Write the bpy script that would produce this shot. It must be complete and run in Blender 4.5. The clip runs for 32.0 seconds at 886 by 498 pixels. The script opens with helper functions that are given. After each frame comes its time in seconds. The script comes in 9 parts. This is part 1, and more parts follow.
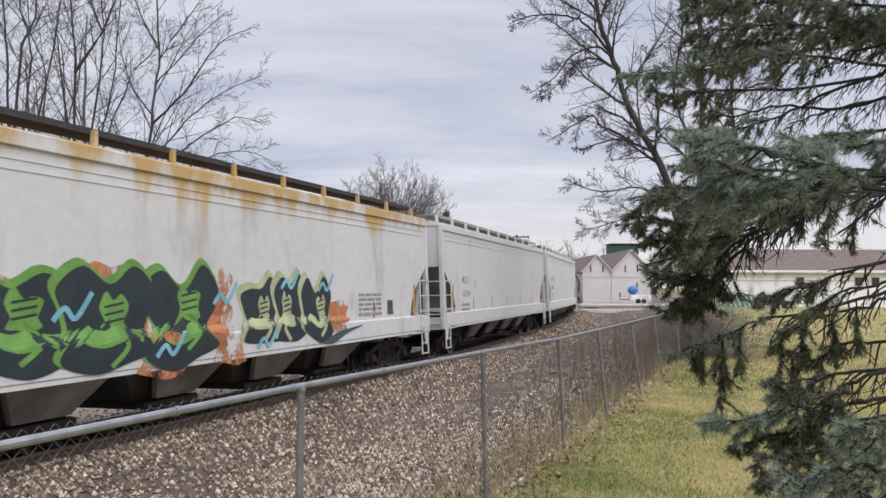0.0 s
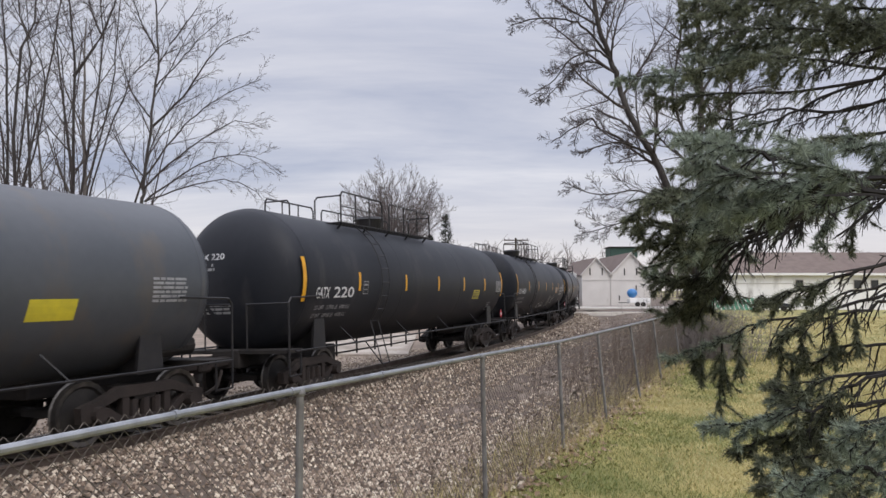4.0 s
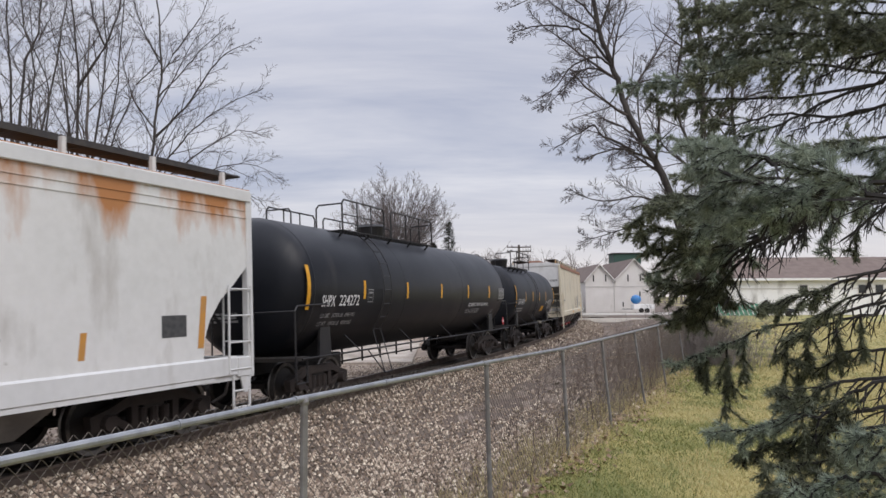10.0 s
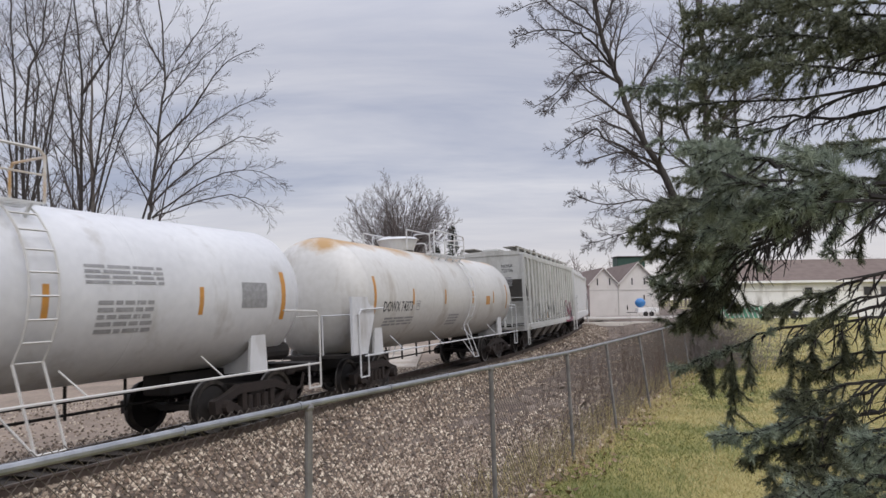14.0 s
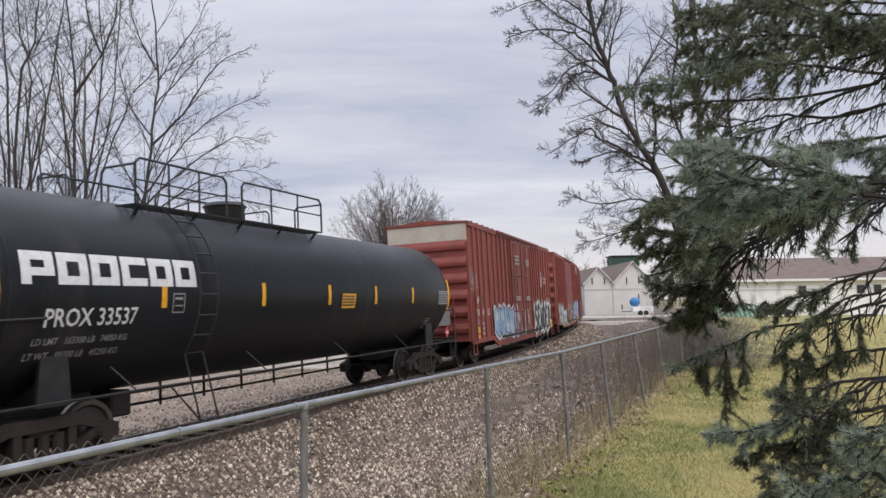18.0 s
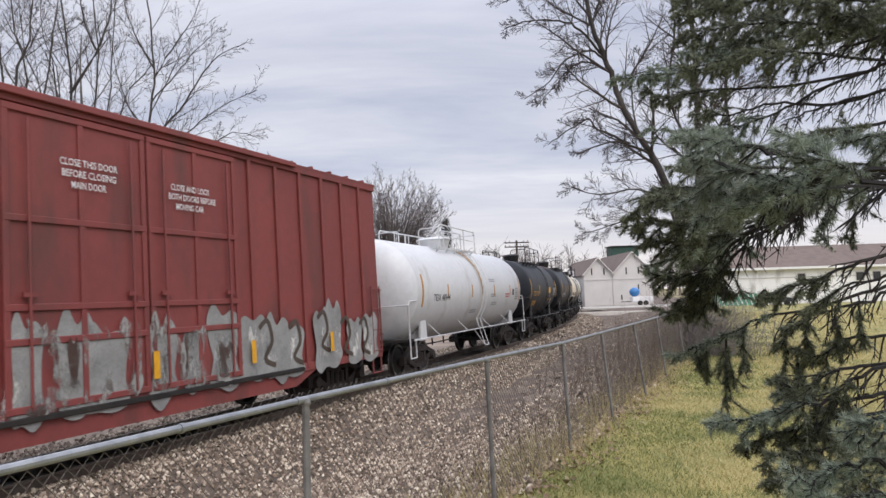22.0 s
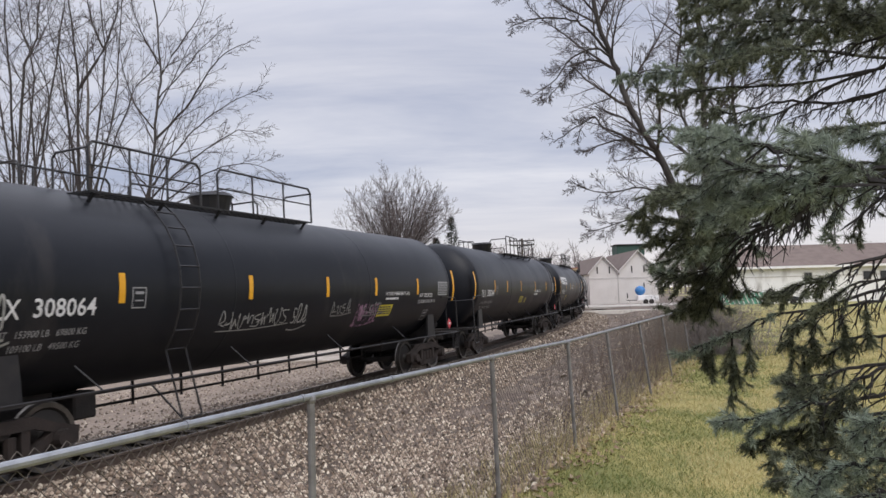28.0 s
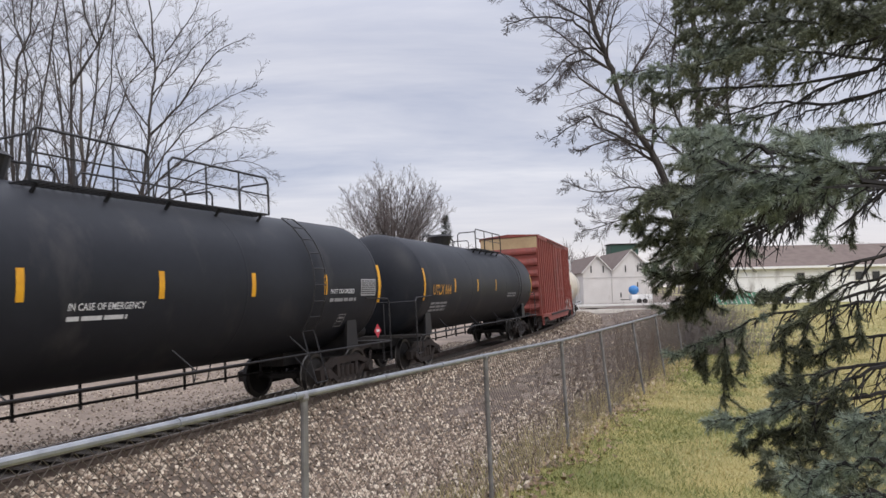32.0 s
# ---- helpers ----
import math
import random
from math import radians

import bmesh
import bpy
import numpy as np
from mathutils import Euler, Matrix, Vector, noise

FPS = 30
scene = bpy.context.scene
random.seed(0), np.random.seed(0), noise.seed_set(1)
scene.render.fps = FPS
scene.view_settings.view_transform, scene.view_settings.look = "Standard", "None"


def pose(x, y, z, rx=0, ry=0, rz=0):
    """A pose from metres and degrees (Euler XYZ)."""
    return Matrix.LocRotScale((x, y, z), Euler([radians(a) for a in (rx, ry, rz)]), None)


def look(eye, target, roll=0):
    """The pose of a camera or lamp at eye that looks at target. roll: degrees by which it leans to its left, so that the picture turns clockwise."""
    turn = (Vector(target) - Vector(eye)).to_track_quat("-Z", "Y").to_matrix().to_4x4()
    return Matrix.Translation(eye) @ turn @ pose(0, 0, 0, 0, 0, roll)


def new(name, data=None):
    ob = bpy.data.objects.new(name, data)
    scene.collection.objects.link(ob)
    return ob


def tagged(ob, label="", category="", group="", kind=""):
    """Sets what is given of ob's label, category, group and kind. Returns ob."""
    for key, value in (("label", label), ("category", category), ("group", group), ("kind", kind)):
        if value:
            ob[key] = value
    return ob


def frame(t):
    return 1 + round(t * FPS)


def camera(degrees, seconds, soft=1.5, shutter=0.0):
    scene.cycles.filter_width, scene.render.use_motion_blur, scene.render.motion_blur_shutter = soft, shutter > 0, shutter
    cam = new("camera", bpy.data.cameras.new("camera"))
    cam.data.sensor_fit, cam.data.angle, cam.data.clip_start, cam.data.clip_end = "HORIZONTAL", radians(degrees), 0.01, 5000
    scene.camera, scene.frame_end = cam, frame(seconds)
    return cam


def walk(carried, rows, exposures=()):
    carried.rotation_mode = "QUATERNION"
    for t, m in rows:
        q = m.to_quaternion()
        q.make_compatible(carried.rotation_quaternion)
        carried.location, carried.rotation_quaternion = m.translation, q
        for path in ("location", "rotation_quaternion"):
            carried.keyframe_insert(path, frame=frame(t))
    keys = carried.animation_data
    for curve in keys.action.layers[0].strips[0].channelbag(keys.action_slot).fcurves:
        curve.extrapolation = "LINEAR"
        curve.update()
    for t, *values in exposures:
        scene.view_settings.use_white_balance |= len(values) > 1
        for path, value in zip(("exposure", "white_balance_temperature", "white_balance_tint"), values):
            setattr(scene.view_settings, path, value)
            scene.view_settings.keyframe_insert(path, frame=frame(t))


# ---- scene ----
EYE = (0.0, 0.0, 2.25)
cam = camera(63.58, 32.0, soft=1.5, shutter=0.06)
# seconds, tilt, lean, turn
VIEW = """0 93.017 -0.126 -0.423; 0.5 92.952 0.006 -0.539; 1 93.057 0.064 -0.586; 1.5 93.116 -0.031 -0.548; 2 93.179 -0.029 -0.482; 2.5 93.239 -0.307 -0.443
3 93.309 -0.225 -0.434; 3.5 93.298 -0.093 -0.471; 5.5 93.275 0.055 -0.434; 6 93.333 0.066 -0.381; 6.5 93.431 -0.115 -0.361; 7 93.575 -0.084 -0.26
7.5 93.611 -0.072 -0.201; 8 93.713 0.228 -0.128; 8.5 93.679 0.265 -0.067; 9 93.727 0.265 -0.061; 9.5 93.836 0.266 -0.148; 10 93.885 0.349 -0.206
10.5 93.909 0.453 -0.237; 11 93.965 0.416 -0.259; 11.5 94.002 0.543 -0.222; 12 94.043 0.654 -0.153; 12.5 94.217 0.654 -0.016; 13 94.293 0.543 0.133
13.5 94.293 0.537 0.165; 14 94.259 0.724 0.105; 14.5 94.163 0.854 0.03; 16.5 94.094 0.884 -0.022; 17 94.24 0.868 -0.11; 17.5 94.308 1.022 -0.199
18 94.246 0.961 -0.294; 18.5 94.144 1.025 -0.137; 19 93.993 1.152 0.08; 19.5 93.812 1.353 0.141; 20 93.656 1.584 0.175; 20.5 93.571 1.389 0.118
21 93.66 1.618 0.104; 21.5 93.66 1.603 -0.063; 22 93.666 1.758 -0.298; 22.5 93.606 1.881 -0.507; 23 93.568 2.037 -0.576; 23.5 93.522 2.002 -0.529
24 93.461 2.014 -0.389; 24.5 93.369 1.854 -0.28; 25 93.368 1.924 -0.258; 25.5 93.341 2.014 -0.268; 27.5 93.63 1.577 0.028; 28 93.52 1.594 0.117
28.5 93.372 1.507 0.089; 29 93.373 1.486 -0.005; 29.5 93.333 1.419 -0.02; 30 93.338 1.418 -0.086; 30.5 93.368 1.563 -0.182; 31 93.312 1.608 -0.254
31.5 93.362 1.506 -0.257; 32 93.387 1.32 -0.362"""
path_rows = []
for item in VIEW.replace("\n", ";").split(";"):
    t, rx, ry, rz = (float(v) for v in item.split())
    path_rows.append((t, pose(*EYE, rx, ry, rz)))
# the film darkens a little when pale cars fill it, and lifts for dark ones
LIFT = ((0, 0.0), (1, -0.05), (2, -0.15), (3, -0.12), (6, 0.0), (7, 0.06), (8, 0.09), (9, -0.03), (10, -0.12), (11, 0.0), (12, 0.0), (13, -0.15), (14, -0.22), (17, -0.10), (18, -0.04), (19, 0.07), (20, 0.07), (22, 0.05), (23, -0.14), (24, -0.02), (25, 0.0), (28, -0.05), (30, 0.02), (32, 0.0))
walk(cam, path_rows, [(t, 0.05 + stops, 6560, 12) for t, stops in LIFT])

# ---- light ----
world = bpy.data.worlds.new("overcast_sky")
scene.world = world
world.use_nodes = True
wn, wl = world.node_tree.nodes, world.node_tree.links
wn.clear()
SUN_EL, SUN_AZ = radians(48), radians(148)


def overcast():
    """A bright layered cloud sky: long soft bands over a Nishita base."""
    out = wn.new("ShaderNodeOutputWorld")
    bg = wn.new("ShaderNodeBackground")
    sky = wn.new("ShaderNodeTexSky")
    sky.sky_type, sky.sun_disc = "NISHITA", False
    sky.sun_elevation, sky.sun_rotation = SUN_EL, SUN_AZ
    co = wn.new("ShaderNodeTexCoord")
    sep = wn.new("ShaderNodeSeparateXYZ")
    wl.new(co.outputs["Generated"], sep.inputs[0])
    # project onto a cloud layer: x / (z + k), y / (z + k)
    zk = wn.new("ShaderNodeMath"); zk.operation = "ADD"; zk.inputs[1].default_value = 0.16
    za = wn.new("ShaderNodeMath"); za.operation = "ABSOLUTE"
    wl.new(sep.outputs[2], za.inputs[0]); wl.new(za.outputs[0], zk.inputs[0])
    dx = wn.new("ShaderNodeMath"); dx.operation = "DIVIDE"
    dy = wn.new("ShaderNodeMath"); dy.operation = "DIVIDE"
    wl.new(sep.outputs[0], dx.inputs[0]); wl.new(zk.outputs[0], dx.inputs[1])
    wl.new(sep.outputs[1], dy.inputs[0]); wl.new(zk.outputs[0], dy.inputs[1])
    com = wn.new("ShaderNodeCombineXYZ")
    wl.new(dx.outputs[0], com.inputs[0]); wl.new(dy.outputs[0], com.inputs[1])
    mp = wn.new("ShaderNodeMapping")
    mp.inputs["Scale"].default_value = (0.55, 1.7, 1.0)
    mp.inputs["Rotation"].default_value = (0, 0, radians(-6))
    wl.new(com.outputs[0], mp.inputs[0])
    n1 = wn.new("ShaderNodeTexNoise")
    n1.inputs["Scale"].default_value, n1.inputs["Detail"].default_value, n1.inputs["Roughness"].default_value = 1.1, 7, 0.58
    n1.inputs["Distortion"].default_value = 0.35
    wl.new(mp.outputs[0], n1.inputs["Vector"])
    ramp = wn.new("ShaderNodeValToRGB")
    e = ramp.color_ramp.elements
    e[0].position, e[0].color = 0.30, (0.46, 0.51, 0.66, 1)
    e[1].position, e[1].color = 0.68, (0.87, 0.88, 0.94, 1)
    wl.new(n1.outputs[0], ramp.inputs[0])
    # paler towards the horizon
    hz = wn.new("ShaderNodeMapRange")
    hz.inputs["From Min"].default_value, hz.inputs["From Max"].default_value = 0.0, 0.16
    hz.inputs["To Min"].default_value, hz.inputs["To Max"].default_value = 1.0, 0.0
    wl.new(za.outputs[0], hz.inputs["Value"])
    mixh = wn.new("ShaderNodeMixRGB")
    mixh.inputs[2].default_value = (0.93, 0.89, 0.90, 1)
    wl.new(hz.outputs[0], mixh.inputs[0]); wl.new(ramp.outputs[0], mixh.inputs[1])
    mix = wn.new("ShaderNodeMixRGB")
    mix.inputs[0].default_value = 0.985
    wl.new(sky.outputs[0], mix.inputs[1]); wl.new(mixh.outputs[0], mix.inputs[2])
    wl.new(mix.outputs[0], bg.inputs[0])
    # an overcast sky is brightest overhead
    up = wn.new("ShaderNodeMapRange")
    up.interpolation_type = "SMOOTHSTEP"
    up.inputs["From Min"].default_value, up.inputs["From Max"].default_value = 0.30, 0.95
    up.inputs["To Min"].default_value, up.inputs["To Max"].default_value = 0.84, 2.45
    wl.new(sep.outputs[2], up.inputs["Value"])
    wl.new(up.outputs[0], bg.inputs[1])
    wl.new(bg.outputs[0], out.inputs[0])


overcast()
sun_data = bpy.data.lights.new("sun", "SUN")
sun_data.energy, sun_data.angle, sun_data.color = 1.2, radians(30), (1.0, 0.97, 0.93)
sun = new("sun", sun_data)
sun.matrix_world = look((18, -29, 38), (0, 0, 0))
# ---- materials ----
MATS = {}


def mat(name, color, color2=None, scale=4.0, rough=0.6, metal=0.0, bump=0.0, bscale=None, fine=0.15, stretch=(1, 1, 1), dirt=None, coord="Object", vary=0.0):
    """Two-scale procedural paint, soil or wood: broad patches from color to color2, fine grain and relief."""
    if name in MATS:
        return MATS[name]
    m = bpy.data.materials.new(name)
    m.use_nodes = True
    n, l = m.node_tree.nodes, m.node_tree.links
    b = n["Principled BSDF"]
    b.inputs["Metallic"].default_value = metal
    b.inputs["Roughness"].default_value = rough
    co = n.new("ShaderNodeTexCoord")
    mp = n.new("ShaderNodeMapping")
    mp.inputs["Scale"].default_value = stretch
    l.new(co.outputs[coord], mp.inputs[0])
    n1 = n.new("ShaderNodeTexNoise")
    n1.inputs["Scale"].default_value, n1.inputs["Detail"].default_value = scale, 6
    n2 = n.new("ShaderNodeTexNoise")
    n2.inputs["Scale"].default_value, n2.inputs["Detail"].default_value = scale * 14, 3
    l.new(mp.outputs[0], n1.inputs["Vector"]); l.new(mp.outputs[0], n2.inputs["Vector"])
    c2 = color2 or tuple(c * 0.75 for c in color)
    rp = n.new("ShaderNodeValToRGB")
    rp.color_ramp.elements[0].position, rp.color_ramp.elements[1].position = 0.35, 0.65
    rp.color_ramp.elements[0].color, rp.color_ramp.elements[1].color = (*color, 1), (*c2, 1)
    l.new(n1.outputs[0], rp.inputs[0])
    mx = n.new("ShaderNodeMixRGB"); mx.blend_type = "OVERLAY"
    mx.inputs[0].default_value = fine
    l.new(rp.outputs[0], mx.inputs[1]); l.new(n2.outputs[0], mx.inputs[2])
    last = mx.outputs[0]
    if dirt:
        dc, amount, dscale, dstretch = dirt
        m2 = n.new("ShaderNodeMapping"); m2.inputs["Scale"].default_value = dstretch
        l.new(co.outputs[coord], m2.inputs[0])
        n3 = n.new("ShaderNodeTexNoise"); n3.inputs["Scale"].default_value, n3.inputs["Detail"].default_value = dscale, 7
        n3.inputs["Roughness"].default_value = 0.62
        l.new(m2.outputs[0], n3.inputs["Vector"])
        r3 = n.new("ShaderNodeValToRGB")
        r3.color_ramp.elements[0].position, r3.color_ramp.elements[1].position = 0.62 - amount * 0.3, 0.80 - amount * 0.25
        l.new(n3.outputs[0], r3.inputs[0])
        m3 = n.new("ShaderNodeMixRGB"); m3.inputs[2].default_value = (*dc, 1)
        l.new(r3.outputs[0], m3.inputs[0]); l.new(last, m3.inputs[1])
        last = m3.outputs[0]
    if vary:
        oi = n.new("ShaderNodeObjectInfo") if vary > 0 else n.new("ShaderNodeNewGeometry")
        hv = n.new("ShaderNodeHueSaturation")
        mr = n.new("ShaderNodeMapRange")
        mr.inputs["To Min"].default_value, mr.inputs["To Max"].default_value = 1 - abs(vary), 1 + abs(vary)
        l.new(oi.outputs["Random" if vary > 0 else "Random Per Island"], mr.inputs["Value"])
        l.new(mr.outputs[0], hv.inputs["Value"]); l.new(last, hv.inputs["Color"])
        last = hv.outputs[0]
    l.new(last, b.inputs["Base Color"])
    if bump:
        nb = n.new("ShaderNodeTexNoise")
        nb.inputs["Scale"].default_value, nb.inputs["Detail"].default_value = bscale or scale * 8, 4
        l.new(mp.outputs[0], nb.inputs["Vector"])
        bp = n.new("ShaderNodeBump"); bp.inputs["Strength"].default_value, bp.inputs["Distance"].default_value = bump, 0.02
        l.new(nb.outputs[0], bp.inputs["Height"]); l.new(bp.outputs[0], b.inputs["Normal"])
    rr = n.new("ShaderNodeMapRange")
    rr.inputs["To Min"].default_value, rr.inputs["To Max"].default_value = max(0.05, rough - 0.12), min(1, rough + 0.12)
    l.new(n1.outputs[0], rr.inputs["Value"]); l.new(rr.outputs[0], b.inputs["Roughness"])
    MATS[name] = m
    return m


# ---- mesh helpers ----
def part(name, bm, material, parent=None, label="", smooth=False):
    me = bpy.data.meshes.new(name)
    if isinstance(bm, bmesh.types.BMesh):
        bm.to_mesh(me); bm.free()
    else:
        me.from_pydata(bm[0], [], bm[1])
    me.materials.append(material)
    if smooth:
        me.shade_smooth()
    ob = new(name, me)
    if parent:
        ob.parent = parent
    return tagged(ob, label)


def shared(name, me, parent, m):
    ob = new(name, me)
    ob.parent = parent
    ob.matrix_basis = m
    return ob


def thing(name, label, category, m=None, group="", kind=""):
    ob = new(name)
    ob.empty_display_size = 0.3
    if m is not None:
        ob.matrix_basis = m
    return tagged(ob, label, category, group, kind)


def box(bm, x0, x1, y0, y1, z0, z1, bevel=0.0):
    r = bmesh.ops.create_cube(bm, size=1, matrix=Matrix.LocRotScale(((x0 + x1) / 2, (y0 + y1) / 2, (z0 + z1) / 2), None, (abs(x1 - x0), abs(y1 - y0), abs(z1 - z0))))
    if bevel:
        es = list({e for v in r["verts"] for e in v.link_edges})
        bmesh.ops.bevel(bm, geom=es, offset=bevel, segments=1, affect="EDGES")
    return bm


def bx(*a, bevel=0.0):
    return box(bmesh.new(), *a, bevel=bevel)


def rod(bm, a, b, r, n=6, r2=None):
    """A round bar from a to b."""
    a, b = Vector(a), Vector(b)
    d = b - a
    q = d.to_track_quat("Z", "Y").to_matrix().to_4x4()
    bmesh.ops.create_cone(bm, cap_ends=True, segments=n, radius1=r, radius2=r if r2 is None else r2, depth=d.length, matrix=Matrix.Translation((a + b) / 2) @ q)
    return bm


def pipe(bm, pts, r, n=5):
    """A bent round bar, in one piece, through pts."""
    pts = [Vector(p) for p in pts]
    rings = []
    for i, p in enumerate(pts):
        a, b = pts[max(i - 1, 0)], pts[min(i + 1, len(pts) - 1)]
        u0 = (p - a).normalized() if i else (b - p).normalized()
        u1 = (b - p).normalized() if i < len(pts) - 1 else u0
        d = (u0 + u1).normalized() if (u0 + u1).length > 0.01 else u0
        side = d.cross(Vector((0.31, 0.87, 0.38)))
        side = (side if side.length > 0.05 else d.cross(Vector((1, 0, 0)))).normalized()
        other = d.cross(side)
        grow = r / max(0.5, u0.dot(d))
        rings.append([bm.verts.new(p + (side * math.cos(2 * math.pi * k / n) + other * math.sin(2 * math.pi * k / n)) * grow) for k in range(n)])
    for a, b in zip(rings[:-1], rings[1:]):
        for k in range(n):
            bm.faces.new((a[k], a[(k + 1) % n], b[(k + 1) % n], b[k]))
    bm.faces.new(rings[0][::-1]); bm.faces.new(rings[-1])
    return bm


def prism(bm, outline, y0, y1):
    """An x-z outline pushed from y0 to y1."""
    a = [bm.verts.new((x, y0, z)) for x, z in outline]
    b = [bm.verts.new((x, y1, z)) for x, z in outline]
    bm.faces.new(a); bm.faces.new(b[::-1])
    for i in range(len(a)):
        j = (i + 1) % len(a)
        bm.faces.new((a[j], a[i], b[i], b[j]))
    bmesh.ops.recalc_face_normals(bm, faces=bm.faces)
    return bm


def scatter_mesh(name, verts, faces, material, label, category):
    me = bpy.data.meshes.new(name)
    nv, nf = len(verts), len(faces)
    k = faces.shape[1]
    me.vertices.add(nv); me.vertices.foreach_set("co", verts.astype(np.float32).ravel())
    me.loops.add(nf * k); me.loops.foreach_set("vertex_index", faces.astype(np.int32).ravel())
    me.polygons.add(nf); me.polygons.foreach_set("loop_start", np.arange(0, nf * k, k, dtype=np.int32))
    me.update(calc_edges=True)
    me.materials.append(material)
    return tagged(new(name, me), label, category, kind="stuff")
# ---- the line of the track: a left-hand curve of 288 m radius, straight beyond ----
K, X0, HEAD, CANT = 0.003471, -10.516, 0.4454, 0.037
S_MIN, S_MAX = -60.0, 150.0


def on_track(s):
    """Place and heading (from +y towards +x) at arc length s."""
    c = min(max(s, S_MIN), S_MAX)
    h = HEAD - K * c
    x = X0 + (math.cos(h) - math.cos(HEAD)) / K
    y = (math.sin(HEAD) - math.sin(h)) / K
    return x + (s - c) * math.sin(h), y + (s - c) * math.cos(h), h


def beside(s, lat, z=0.0):
    x, y, h = on_track(s)
    return Vector((x + math.cos(h) * lat, y - math.sin(h) * lat, z))


def lateral(x, y):
    """Signed distance from the track's centre line, positive towards the fence, and arc length."""
    cx, cy = X0 - math.cos(HEAD) / K, math.sin(HEAD) / K
    r = math.hypot(x - cx, y - cy)
    a = math.atan2(cy - y, x - cx)
    return r - 1 / K, (HEAD - a) / K


SPEED = (14.52, 14.52, 14.52, 14.45, 14.40, 14.17, 14.06, 14.07, 13.80)


def run(t):
    """Metres that the train has gone at t."""
    d = 0.0
    for i in range(8):
        a, b = SPEED[i], SPEED[i + 1]
        u = min(max(t - 4 * i, 0), 4)
        d += a * u + (b - a) * u * u / 8
    return d


def smooth(a, b, v):
    u = min(max((v - a) / (b - a), 0), 1)
    return u * u * (3 - 2 * u)


def ground_z(x, y):
    lat, s = lateral(x, y)
    n = noise.noise((x * 0.35, y * 0.35, 0)) * 0.05 + noise.noise((x * 0.07, y * 0.07, 3)) * 0.06
    if lat > 0:
        bed = -0.21 + 0.14 * smooth(0.80, 1.05, lat) - 0.43 * smooth(1.5, 3.4, lat) + 0.50 * smooth(3.6, 6.6, lat)
    else:
        bed = -0.26 - 0.22 * smooth(1.5, 3.0, -lat)
    if abs(lat) < 1.9:
        n *= 0.15
    far = smooth(60, 140, math.hypot(x, y))
    return (bed + n) * (1 - far) + 0.0 * far - 0.12 * far


# ---- ground ----
GRASS = mat("lawn_soil", (0.16, 0.165, 0.045), (0.36, 0.30, 0.11), 0.9, 0.9, bump=0.5, bscale=60)
GRAVEL = mat("gravel_ground", (0.165, 0.125, 0.095), (0.08, 0.058, 0.043), 0.7, 0.9, bump=0.9, bscale=28, fine=0.7)
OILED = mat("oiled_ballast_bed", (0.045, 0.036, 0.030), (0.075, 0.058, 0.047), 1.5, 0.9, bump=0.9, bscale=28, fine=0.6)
DIRT = mat("leaf_strewn_dirt", (0.085, 0.060, 0.045), (0.150, 0.110, 0.084), 1.4, 0.95, bump=0.9, bscale=14, fine=0.6)
STAINED = mat("stained_yard_slab", (0.44, 0.385, 0.32), (0.28, 0.235, 0.19), 0.7, 0.85, bump=0.3, bscale=12, fine=0.4, dirt=((0.20, 0.165, 0.13), 0.5, 0.5, (1, 0.4, 1)))
SAND = mat("pale_yard", (0.27, 0.21, 0.160), (0.18, 0.138, 0.104), 0.6, 0.9, bump=0.4, bscale=18, fine=0.4)


FENCE = [(-3.72, -1.55), (-2.16, 1.78), (-0.86, 4.55), (0.465, 7.37), (1.69, 9.98), (2.73, 12.19), (4.04, 14.98), (5.37, 17.80), (7.14, 21.60), (8.75, 24.9), (10.1, 27.7)]
FENCE_TOP = [1.66, 1.64, 1.622, 1.583, 1.532, 1.525, 1.522, 1.526, 1.54, 1.55, 1.55]


def fence_x(y):
    for (xa, ya), (xb, yb) in zip(FENCE[:-1], FENCE[1:]):
        if y <= yb or (xb, yb) == FENCE[-1]:
            return xa + (xb - xa) * (y - ya) / (yb - ya)


def ground():
    """One sheet: fine near the camera, coarse to the horizon."""
    ys = [-60, -30, -15, -8, -4, -2] + [i * 0.5 for i in range(0, 60)] + [30 + i * 2 for i in range(0, 25)] + [80 + 6 * i for i in range(12)] + [160, 200, 300, 500, 900, 2500]
    us = [-2500, -900, -400, -200, -120, -80, -60, -45] + [-35 + i * 1.0 for i in range(10)] + [-25 + i * 0.5 for i in range(110)] + [30 + 2 * i for i in range(12)] + [60, 80, 120, 200, 400, 900, 2500]
    vs = [(u, y, ground_z(u, y)) for y in ys for u in us]
    n = len(us)
    fs = [(j * n + i, j * n + i + 1, (j + 1) * n + i + 1, (j + 1) * n + i) for j in range(len(ys) - 1) for i in range(n - 1)]
    ob = part("ground", (vs, fs), GRAVEL, None, smooth=True)
    tagged(ob, "gravel and short winter grass beside the railway line", "ground", kind="structure")
    ob.data.materials.append(GRASS); ob.data.materials.append(SAND); ob.data.materials.append(OILED); ob.data.materials.append(DIRT)
    for p in ob.data.polygons:
        c = p.center
        lat, s = lateral(c.x, c.y)
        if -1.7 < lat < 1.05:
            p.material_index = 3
        elif lat > 0:
            p.material_index = 1 if (c.y < 28 and c.x > fence_x(c.y) + 0.1) or (c.y >= 28 and c.x > c.y * 0.362) else 4 if s > 18 and lat > 3.0 + 0.6 * math.sin(s * 0.9) and c.y < 46 else 0
        else:
            p.material_index = 2 if lat < -3.2 else 0
    return ob


ground()

